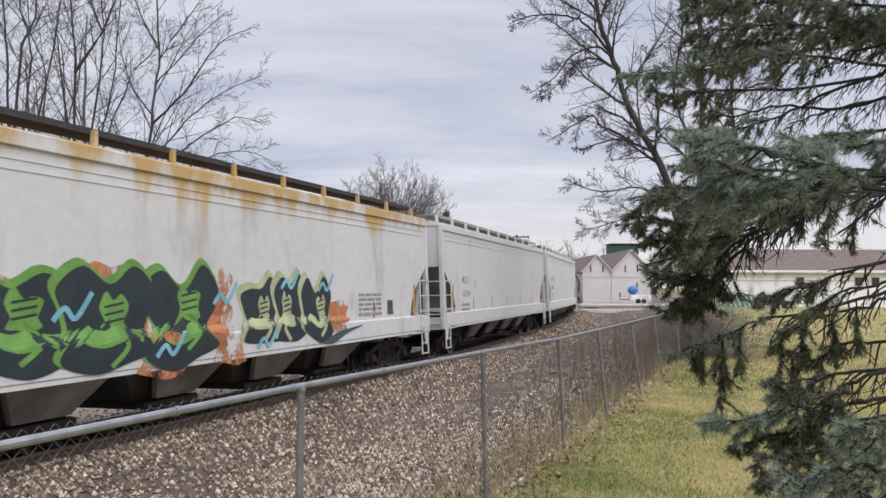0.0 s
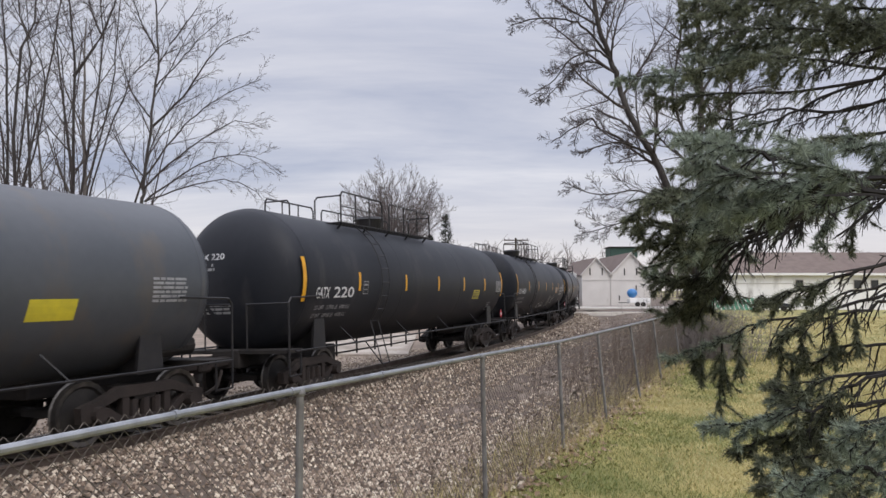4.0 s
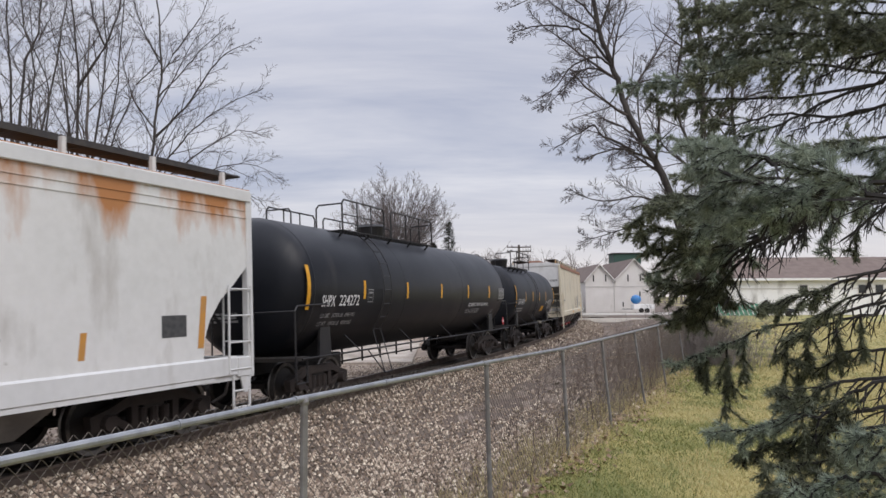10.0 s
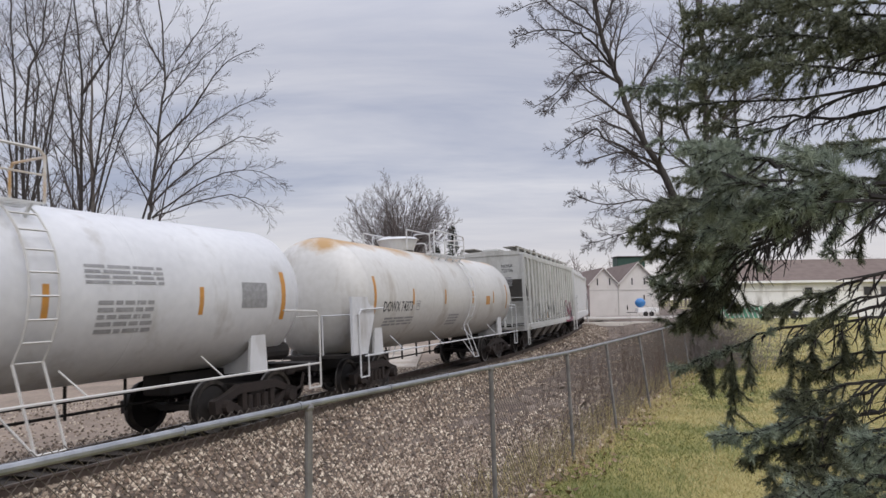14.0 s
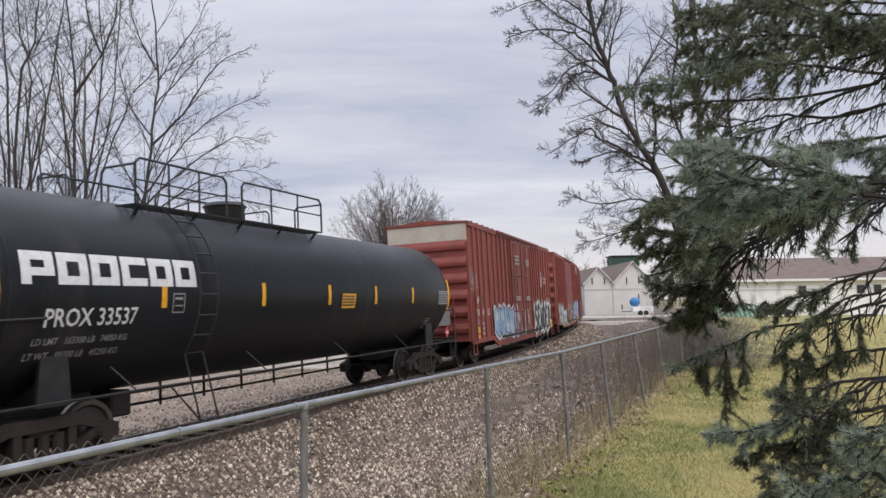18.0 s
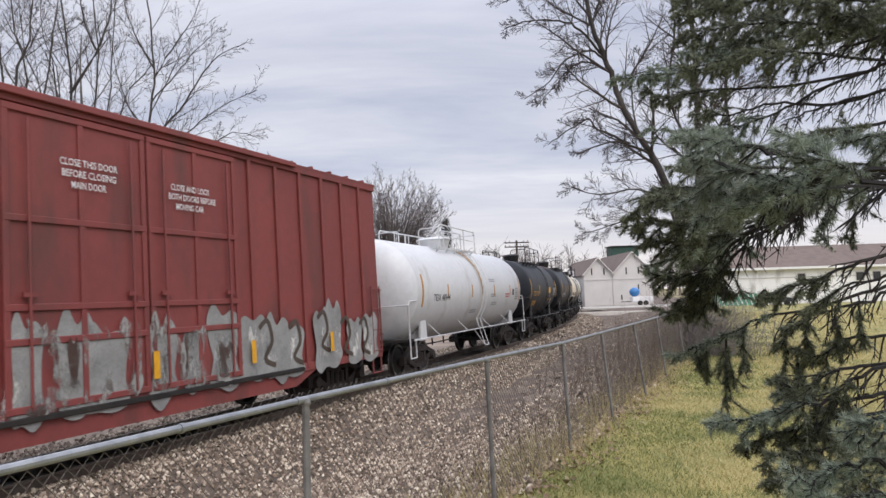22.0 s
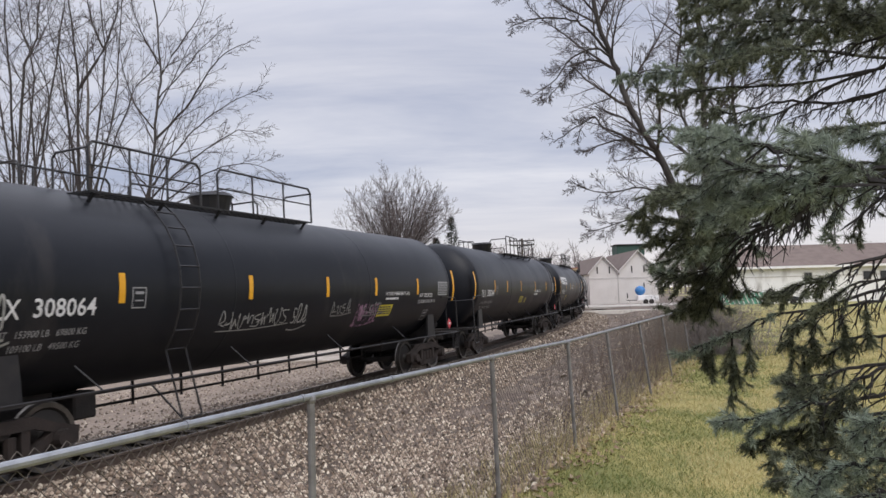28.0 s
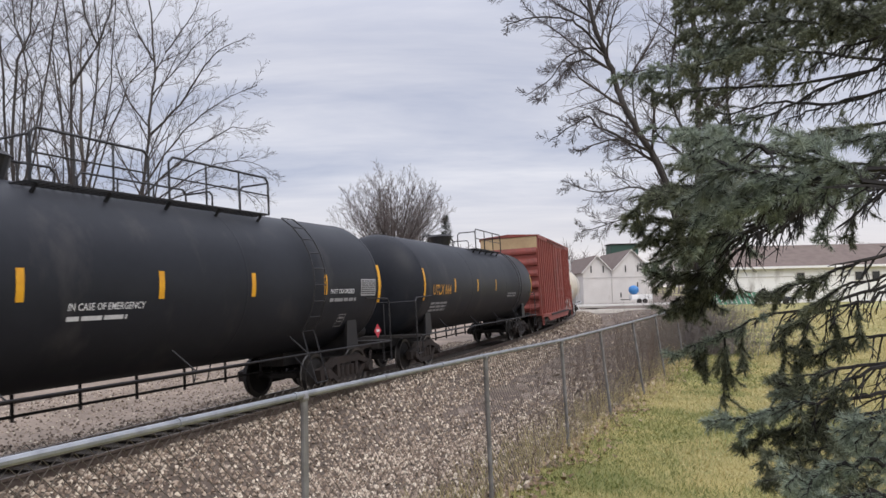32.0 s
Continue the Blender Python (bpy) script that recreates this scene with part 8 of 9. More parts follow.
BOUGHS_NEAR = (
    (1.5, 1.7, 0.35, 1.3, 0.17, (1.13, 2.43), (0.98, 2.49), (0.88, 2.5), (0.81, 2.5), (0.75, 2.52)),
    (1.45, 1.55, 0.3, 1.4, 0.16, (0.99, 2.42), (0.88, 2.48), (0.82, 2.53), (0.79, 2.56)),
    (1.8, 1.95, 0.35, 1.3, 0.15, (1.07, 2.5), (0.9, 2.59), (0.8, 2.63), (0.72, 2.65), (0.67, 2.68)),
    (1.65, 1.75, 0.35, 1.3, 0.15, (0.9, 2.48), (0.76, 2.52), (0.68, 2.55), (0.63, 2.58)),
    (1.7, 1.85, 0.3, 1.3, 0.15, (0.9, 2.45), (0.77, 2.47), (0.7, 2.49), (0.65, 2.48)),
    (1.8, 1.95, 0.3, 1.2, 0.16, (0.99, 2.5), (0.86, 2.48), (0.77, 2.44), (0.71, 2.43)),
    (1.55, 1.65, 0.3, 1.3, 0.11, (1.12, 2.55), (1.03, 2.58), (0.99, 2.58), (0.96, 2.61)),
    (1.6, 1.75, 0.4, 1.2, 0.14, (0.92, 2.48), (0.84, 2.48), (0.8, 2.46), (0.77, 2.43)),
)
BOUGHS_MASS = (
    (2.5, 2.9, 0.5, 1.2, 0.26, (1.88, 2.56), (1.63, 2.63), (1.46, 2.61), (1.27, 2.59), (1.02, 2.6), (0.88, 2.61), (0.79, 2.55)),
    (2.7, 3.0, 0.35, 1.2, 0.26, (1.45, 2.61), (1.23, 2.6), (1.03, 2.65), (0.92, 2.67)),
    (2.7, 3.1, 0.35, 1.2, 0.26, (1.45, 2.61), (1.27, 2.5), (1.08, 2.51), (0.94, 2.53), (0.86, 2.53)),
    (2.7, 3.1, 0.35, 1.2, 0.26, (1.42, 2.57), (1.22, 2.47), (1.04, 2.45), (0.93, 2.45)),
    (2.7, 3.1, 0.35, 1.2, 0.26, (1.42, 2.59), (1.29, 2.51), (1.19, 2.45), (1.08, 2.4), (0.93, 2.35)),
    (2.8, 3.2, 0.35, 1.2, 0.26, (1.47, 2.58), (1.21, 2.42), (1.15, 2.32), (1.06, 2.27), (0.96, 2.31)),
    (2.8, 3.2, 0.4, 1.1, 0.24, (1.47, 2.56), (1.29, 2.44), (1.19, 2.31), (1.17, 2.2), (1.06, 2.19)),
)
BOUGHS_BACK = (
    (2.9, 3.3, 0.4, 1.1, 0.24, (1.53, 2.57), (1.25, 2.4), (1.18, 2.27), (1.14, 2.16), (1.05, 2.13)),
    (2.9, 3.3, 0.3, 1.2, 0.28, (1.67, 2.7), (1.41, 2.75), (1.25, 2.78), (1.14, 2.81)),
    (3.0, 3.4, 0.3, 1.2, 0.28, (1.73, 2.74), (1.54, 2.84), (1.39, 2.9), (1.28, 2.95)),
    (3.0, 3.3, 0.3, 1.1, 0.26, (1.68, 2.7), (1.46, 2.68), (1.33, 2.63), (1.16, 2.62)),
    (3.0, 3.4, 0.35, 1.0, 0.24, (1.63, 2.63), (1.4, 2.58), (1.28, 2.48), (1.21, 2.43), (1.13, 2.42)),
    (3.2, 3.4, 0.25, 1.0, 0.24, (2.26, 2.84), (2.07, 2.8), (1.9, 2.8), (1.77, 2.74)),
)
BOUGHS_LOW = (
    (2.4, 2.6, 0.5, 1.1, 0.2, (1.79, 2.43), (1.53, 2.34), (1.38, 2.28), (1.25, 2.24), (1.17, 2.22)),
    (2.9, 3.2, 0.6, 0.9, 0.2, (2.16, 2.39), (1.82, 2.22), (1.59, 2.15), (1.38, 2.11), (1.2, 2.01), (1.02, 1.95)),
    (2.8, 3.0, 0.6, 0.8, 0.22, (2.08, 2.3), (1.77, 2.19), (1.59, 2.14), (1.48, 2.1), (1.41, 2.01)),
    (2.6, 2.8, 0.6, 0.7, 0.2, (1.94, 2.36), (1.73, 2.28), (1.55, 2.24), (1.43, 2.15)),
    (2.9, 3.0, 0.5, 0.9, 0.2, (2.14, 2.07), (1.8, 2.03), (1.66, 2.01), (1.56, 1.96), (1.46, 1.98)),
    (2.5, 2.6, 0.45, 1.0, 0.2, (1.84, 2.04), (1.55, 1.96), (1.39, 1.94), (1.28, 1.88), (1.23, 1.9)),
    (2.4, 2.6, 0.45, 1.2, 0.2, (1.76, 1.93), (1.49, 1.87), (1.33, 1.85), (1.19, 1.82), (1.07, 1.78), (0.97, 1.76)),
    (2.5, 2.6, 0.35, 1.2, 0.2, (1.83, 1.86), (1.53, 1.8), (1.34, 1.76), (1.23, 1.73), (1.08, 1.68)),
)
BOUGHS_FOOT = (
    (2.4, 2.5, 0.3, 1.2, 0.2, (1.75, 1.78), (1.48, 1.75), (1.36, 1.71), (1.22, 1.67), (1.12, 1.66)),
    (2.4, 2.5, 0.4, 1.0, 0.2, (1.65, 1.99), (1.42, 1.94), (1.34, 1.86), (1.29, 1.73)),
    (1.5, 1.6, 0.3, 1.3, 0.12, (1.14, 2.02), (1.0, 1.98), (0.93, 1.94), (0.89, 1.92)),
    (1.55, 1.65, 0.3, 1.3, 0.13, (1.17, 1.88), (1.02, 1.86), (0.91, 1.85), (0.83, 1.82), (0.79, 1.8)),
    (1.5, 1.6, 0.2, 1.3, 0.13, (1.13, 1.82), (0.96, 1.81), (0.86, 1.79), (0.81, 1.77)),
    (2.3, 2.4, 0.2, 1.2, 0.2, (1.67, 1.66), (1.4, 1.64), (1.23, 1.63), (1.1, 1.61)),
    (2.2, 2.3, 0.2, 1.2, 0.2, (1.59, 1.59), (1.33, 1.58), (1.18, 1.58), (1.07, 1.55)),
    (1.6, 1.7, 0.3, 1.2, 0.12, (1.22, 1.93), (1.09, 1.89), (1.03, 1.87), (0.97, 1.85)),
)
# shoots that hang straight down: x, y, z of the top, length
HANGING = ((1.13, 3.1, 2.05, 0.15), (1.22, 3.1, 2.06, 0.31), (1.27, 3.1, 1.99, 0.21), (1.35, 3.1, 2.03, 0.19), (1.43, 3.0, 2.04, 0.26), (1.48, 3.0, 2.01, 0.21), (1.58, 3.0, 2.06, 0.25), (1.08, 3.15, 2.01, 0.12), (1.62, 2.9, 2.11, 0.18), (1.71, 2.9, 2.14, 0.17), (1.26, 2.5, 1.88, 0.16), (1.1, 2.5, 1.73, 0.12))


def spruce():
    rnd = random.Random(77)
    sx, sy = SPRUCE_AT
    t = thing("spruce_tree", "blue-green spruce with drooping needled boughs", "tree")
    zg = ground_z(sx, sy)
    wood = ([], [])
    tube([Vector((sx, sy, zg - 0.1)), Vector((sx + 0.05, sy, 4.0)), Vector((sx, sy + 0.05, 11.0)), Vector((sx, sy, 13.5))], [0.24, 0.19, 0.08, 0.015], 10, *wood)
    part("trunk", wood, SPRUCE_WOOD, t, smooth=True)

    leaders = []

    def needled(leaf, pts, q):
        for a, b in zip(pts[:-1], pts[1:]):
            leaf.append((*a, *b, *q))

    for number, (y0, y1, bare_to, bush, spread, *line) in enumerate(BOUGHS_HIGH + BOUGHS_BARE + BOUGHS_NEAR + BOUGHS_MASS + BOUGHS_BACK + BOUGHS_LOW + BOUGHS_FOOT):
        wood, leaf = ([], []), []
        n = len(line) - 1
        P = [Vector((x, y0 + (y1 - y0) * i / n, z)) for i, (x, z) in enumerate(line)]
        close = y1 < 2.0
        # needles per metre of shoot, their length and half width
        q = (1050 * bush, 0.026, 0.0012) if close else (660 * bush, 0.028, 0.0022) if y1 < 3.5 else (480 * bush, 0.034, 0.0033)
        pts = []
        for i in range(n):
            a, b, c, d = P[max(i - 1, 0)], P[i], P[i + 1], P[min(i + 2, n)]
            for k in range(5):
                u = k / 5
                pts.append(0.5 * (2 * b + (c - a) * u + (2 * a - 5 * b + 4 * c - d) * u * u + (3 * b - a - 3 * c + d) * u ** 3) + Vector((rnd.gauss(0, .006), rnd.gauss(0, .006), rnd.gauss(0, .006))))
        pts.append(P[-1])
        m = len(pts) - 1
        if P[0].x > 0.66 * P[0].y:
            root = Vector((sx, sy, P[0].z + 0.25))
            full = [root, root.lerp(pts[0], 0.5) + Vector((0, 0, -0.04))] + pts
            leaders += pts
        else:
            # a side bough springs from the nearest leading one
            full = [min(leaders, key=lambda v: (v - pts[0]).length)] + pts
        thick = 0.006 if close else 0.0065 if y1 < 3.5 else 0.012
        tube(full, [thick * (1 - i / len(full)) + 0.0025 for i in range(len(full))], 5, *wood)
        length = sum((b - a).length for a, b in zip(pts[:-1], pts[1:]))
        if bare_to < 0.92:
            needled(leaf, pts[int(m * bare_to):], q)
        k, f = 0, 0.02
        while f < 0.99:
            i = min(int(f * m), m - 1)
            p = pts[i].lerp(pts[i + 1], f * m - i)
            d = (pts[i + 1] - pts[i]).normalized()
            up = Vector((0, 0, 1))
            aside = d.cross(up)
            aside = (aside if aside.length > 0.15 else Vector((1, 0.2, 0))).normalized() * (1 if k % 2 else -1)
            live = f > bare_to + rnd.uniform(-0.08, 0.08)
            ln = spread * rnd.uniform(0.6, 1.2) * (1.05 - 0.78 * f)
            if live:
                nd = d * rnd.uniform(0.5, 0.95) + aside * rnd.uniform(0.45, 1.0) + up * (rnd.uniform(-1.2, 0.6) if y1 > 3.5 else rnd.uniform(-0.75, 0.25))
            else:
                nd = d * rnd.uniform(0.2, 0.9) + aside * rnd.uniform(0.1, 0.8) + up * rnd.uniform(-1.3, 0.1)
                ln *= rnd.uniform(0.5, 1.1)
            cp, cr, _ = limb(rnd, p, nd, ln, 0.0042 if live else 0.0048, 4, 0.12, -0.06, 0.4)
            tube(cp, cr, 3, *wood)
            if live:
                needled(leaf, cp, q)
            for w in range(4 if live else 3):
                j = rnd.randrange(1, 4)
                sd = (cp[j] - cp[j - 1]).normalized()
                s2 = sd.cross(up)
                s2 = (s2 if s2.length > 0.1 else Vector((1, 0, 0))).normalized() * rnd.choice((-1, 1))
                e = sd * 0.8 + s2 * rnd.uniform(0.3, 0.9) + up * rnd.uniform(-0.8, 0.15)
                gp, gr, _ = limb(rnd, cp[j], e, ln * rnd.uniform(0.25, 0.55), 0.0028, 2, 0.16, -0.06, 0.4)
                tube(gp, gr, 3, *wood)
                if live:
                    needled(leaf, gp, q)
            k += 1
            f += (rnd.uniform(0.019, 0.034) if live else rnd.uniform(0.026, 0.050)) / max(length, 0.3)
        b = part("bough", wood, SPRUCE_WOOD, t)
        if leaf:
            v, fc = grow_needles(leaf, 1 + number)
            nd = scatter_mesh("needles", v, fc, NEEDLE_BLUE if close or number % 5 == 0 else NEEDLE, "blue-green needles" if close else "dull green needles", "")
            nd.parent = b
    for number, (x, y, z, ln) in enumerate(HANGING):
        wood, leaf = ([], []), []
        at = min(leaders, key=lambda v: (v - Vector((x, y, z))).length)
        cp, cr, _ = limb(rnd, at if (at - Vector((x, y, z))).length < 0.2 else Vector((x, y, z)), Vector((0.02, 0, -1)), ln, 0.005, 6, 0.05, -0.02, 0.5)
        tube(cp, cr, 4, *wood)
        needled(leaf, cp[1:], (1300, 0.036, 0.0026))
        for w in range(9):
            j = rnd.randrange(1, 6)
            gp, gr, _ = limb(rnd, cp[j], Vector((rnd.gauss(0, .5), rnd.gauss(0, .5), -1)), ln * rnd.uniform(0.25, 0.45), 0.003, 2, 0.1, -0.05, 0.5)
            tube(gp, gr, 3, *wood)
            needled(leaf, gp, (1000, 0.030, 0.0025))
        b = part("hanging_shoot", wood, SPRUCE_WOOD, t)
        v, fc = grow_needles(leaf, 200 + number)
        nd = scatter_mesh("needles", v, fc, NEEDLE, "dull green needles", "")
        nd.parent = b


spruce()

# ---- stones, grass and litter ----
def stone_material(name, k):
    m = bpy.data.materials.new(name)
    m.use_nodes = True
    n, l = m.node_tree.nodes, m.node_tree.links
    g = n.new("ShaderNodeNewGeometry")
    r = n.new("ShaderNodeValToRGB")
    e = r.color_ramp.elements
    e[0].position, e[0].color = 0.0, (0.070 * k, 0.050 * k, 0.036 * k, 1)
    e[1].position, e[1].color = 1.0, (0.66 * k, 0.57 * k, 0.44 * k, 1)
    for p, c in ((0.30, (0.165, 0.115, 0.080)), (0.55, (0.285, 0.215, 0.155)), (0.80, (0.43, 0.345, 0.26))):
        q = e.new(p); q.color = (*(v * k for v in c), 1)
    l.new(g.outputs["Random Per Island"], r.inputs[0])
    co = n.new("ShaderNodeTexCoord")
    nz = n.new("ShaderNodeTexNoise"); nz.inputs["Scale"].default_value, nz.inputs["Detail"].default_value = 45, 4
    l.new(co.outputs["Object"], nz.inputs["Vector"])
    mx = n.new("ShaderNodeMixRGB"); mx.blend_type = "OVERLAY"; mx.inputs[0].default_value = 0.5
    l.new(r.outputs[0], mx.inputs[1]); l.new(nz.outputs[0], mx.inputs[2])
    l.new(mx.outputs[0], n["Principled BSDF"].inputs["Base Color"])
    n["Principled BSDF"].inputs["Roughness"].default_value = 0.85
    return m


STONE = stone_material("ballast_stone", 1.0)
STONE_DULL = stone_material("dusty_brown_ballast_stone", 0.75)
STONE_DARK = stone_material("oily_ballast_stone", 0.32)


def stones(P, mt, nm, lab, rng):
    n = len(P)
    base = np.array([(1, 0, -0.25), (-1, 0, -0.25), (0, 1, -0.25), (0, -1, -0.25), (0.45, 0, 0.75), (-0.45, 0, 0.75)], float)
    V = base[None] * rng.uniform(0.6, 1.25, (n, 6, 1)) + rng.normal(0, 0.16, (n, 6, 3))
    a = rng.uniform(0, 6.28, n); b = rng.normal(0, 0.5, n)
    ca, sa, cb, sb = np.cos(a)[:, None], np.sin(a)[:, None], np.cos(b)[:, None], np.sin(b)[:, None]
    x, y, z = V[..., 0], V[..., 1], V[..., 2]
    x, z = x * cb - z * sb, x * sb + z * cb
    x, y = x * ca - y * sa, x * sa + y * ca
    V = np.stack([x, y, z], -1) * P[:, 3][:, None, None] + P[:, None, :3]
    V[..., 2] += (P[:, 3] * rng.uniform(0.0, 0.6, n))[:, None]
    F = np.array([(0, 2, 4), (3, 0, 4), (2, 1, 5), (1, 3, 5), (2, 5, 4), (3, 4, 5)])
    F = (F[None] + (np.arange(n) * 6)[:, None, None]).reshape(-1, 3)
    scatter_mesh(nm, V.reshape(-1, 3), F, mt, lab, "gravel")


def ballast():
    rng = np.random.default_rng(5)
    pts = []

    def fill(s0, s1, l0, l1, per, size):
        n = int((s1 - s0) * (l1 - l0) * per)
        s, la = rng.uniform(s0, s1, n), rng.uniform(l0, l1, n)
        for a, b in zip(s, la):
            p = beside(a, b)
            if b > 0 and p.x > fence_x(p.y) + 0.12 + 0.1 * math.sin(p.y * 7):
                continue
            if b > 3.2 and a > 17 and rng.random() < 0.55 + 0.5 * noise.noise((p.x * 0.5, p.y * 0.5, 7)) + 0.35 * smooth(17, 24, a):
                continue
            if -1.9 < b < 0.8 and rng.random() < 0.35:
                continue
            pts.append((p.x, p.y, ground_z(p.x, p.y), size * rng.uniform(0.55, 1.35)))
    fill(-2, 16, 0.86, 8.8, 350, 0.033)
    fill(16, 34, 0.86, 8.5, 170, 0.038)
    fill(34, 75, 0.86, 8.0, 45, 0.055)
    fill(4, 40, -3.6, -1.2, 130, 0.036)
    fill(6, 34, -8.5, -3.6, 45, 0.030)
    fill(2, 40, -0.65, 0.65, 70, 0.032)
    bank = [q for q in pts if q[1] < 36 and lateral(q[0], q[1])[0] >= 1.35 + 0.15 * math.sin(q[1] * 1.7)]
    side = [q for q in pts if lateral(q[0], q[1])[0] <= -1.7 or (q[1] >= 36 and lateral(q[0], q[1])[0] >= 1.0) or 1.0 <= lateral(q[0], q[1])[0] < 1.35 + 0.15 * math.sin(q[1] * 1.7)]
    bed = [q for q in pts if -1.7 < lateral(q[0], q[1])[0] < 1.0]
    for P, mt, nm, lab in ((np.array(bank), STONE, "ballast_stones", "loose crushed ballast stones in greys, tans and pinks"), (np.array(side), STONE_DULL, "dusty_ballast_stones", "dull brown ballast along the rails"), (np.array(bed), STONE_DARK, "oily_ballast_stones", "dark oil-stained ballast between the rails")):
        stones(P, mt, nm, lab, rng)


ballast()


def clods():
    rng = np.random.default_rng(19)
    P = []
    for k in range(150):
        s, la = rng.uniform(18.5, 30), rng.uniform(3.4, 6.2)
        p = beside(s, la)
        if p.x < fence_x(p.y) - 0.2 and noise.noise((p.x * 0.6, p.y * 0.6, 4)) > -0.1:
            P.append((p.x, p.y, ground_z(p.x, p.y) - 0.01, rng.uniform(0.05, 0.15)))
    stones(np.array(P), mat("dry_earth_clod", (0.20, 0.155, 0.125), (0.30, 0.245, 0.20), 6, 0.95, bump=0.8, bscale=30), "earth_clods", "dry broken clods of earth between the fence and the track", rng)


clods()


def blade_material(name, stops):
    m = bpy.data.materials.new(name)
    m.use_nodes = True
    n, l = m.node_tree.nodes, m.node_tree.links
    g = n.new("ShaderNodeNewGeometry")
    r = n.new("ShaderNodeValToRGB")
    e = r.color_ramp.elements
    e[0].position, e[0].color = 0.0, (*stops[0], 1)
    e[1].position, e[1].color = 1.0, (*stops[-1], 1)
    for i, c in enumerate(stops[1:-1], 1):
        q = e.new(i / (len(stops) - 1)); q.color = (*c, 1)
    l.new(g.outputs["Random Per Island"], r.inputs[0])
    l.new(r.outputs[0], n["Principled BSDF"].inputs["Base Color"])
    n["Principled BSDF"].inputs["Roughness"].default_value = 0.75
    return m


GREEN_BLADE = blade_material("green_grass_blades", [(0.070, 0.100, 0.020), (0.125, 0.158, 0.036), (0.205, 0.215, 0.055), (0.34, 0.29, 0.10)])
STRAW_BLADE = blade_material("straw_grass_blades", [(0.34, 0.275, 0.10), (0.47, 0.385, 0.165), (0.57, 0.48, 0.24), (0.21, 0.20, 0.056)])


def blades(pts, hmin, hmax, lean, width, rng):
    n = len(pts)
    P = np.array(pts)
    a = rng.uniform(0, 6.28, n)
    h = rng.uniform(hmin, hmax, n)
    w = width * (0.7 + 0.6 * rng.random(n))
    side = np.stack([np.cos(a), np.sin(a), np.zeros(n)], -1) * w[:, None]
    tip = P + np.stack([rng.normal(0, lean, n) * h, rng.normal(0, lean, n) * h, h], -1)
    V = np.stack([P - side, P + side, tip], 1)
    return V.reshape(-1, 3), np.arange(n * 3).reshape(-1, 3)


def lawn():
    rng = np.random.default_rng(8)
    green, straw = [], []
    for y0, y1, per, sc in ((-2.0, 5.0, 700, 1.4), (5.0, 10, 3200, 1.0), (10, 16, 1900, 1.3), (16, 28, 800, 1.9), (28, 60, 110, 3.5)):
        xm = y1 * 0.66 + 1
        n = int((y1 - y0) * xm * per * 0.6)
        ys = rng.uniform(y0, y1, n); xs = rng.uniform(-0.2, xm, n)
        for x, y in zip(xs, ys):
            f = fence_x(y) if y < 28 else y * 0.362
            if x < f + 0.05 * rng.normal() + 0.08:
                continue
            v = noise.noise((x * 0.55, y * 0.4, 2.0)) + 0.45 * noise.noise((x * 1.9, y * 1.5, 5.0)) + 0.17 * (x - f - 1.6)
            (straw if v + rng.normal() * 0.22 > 0.08 else green).append((x, y, ground_z(x, y) - 0.004, sc))
    for pts, mt, nm, lab in ((green, GREEN_BLADE, "green_grass", "short green winter lawn grass"), (straw, STRAW_BLADE, "dry_grass", "patches of straw-coloured dormant grass")):
        P = np.array(pts)
        V, F = blades(P[:, :3], 0.03, 0.065, 0.75, 0.004, rng)
        C = np.repeat(P[:, :3], 3, 0); S = np.repeat(P[:, 3], 3)[:, None]
        V = C + (V - C) * np.concatenate([S, S, np.sqrt(S)], 1)
        scatter_mesh(nm, V, F, mt, lab, "grass")


lawn()


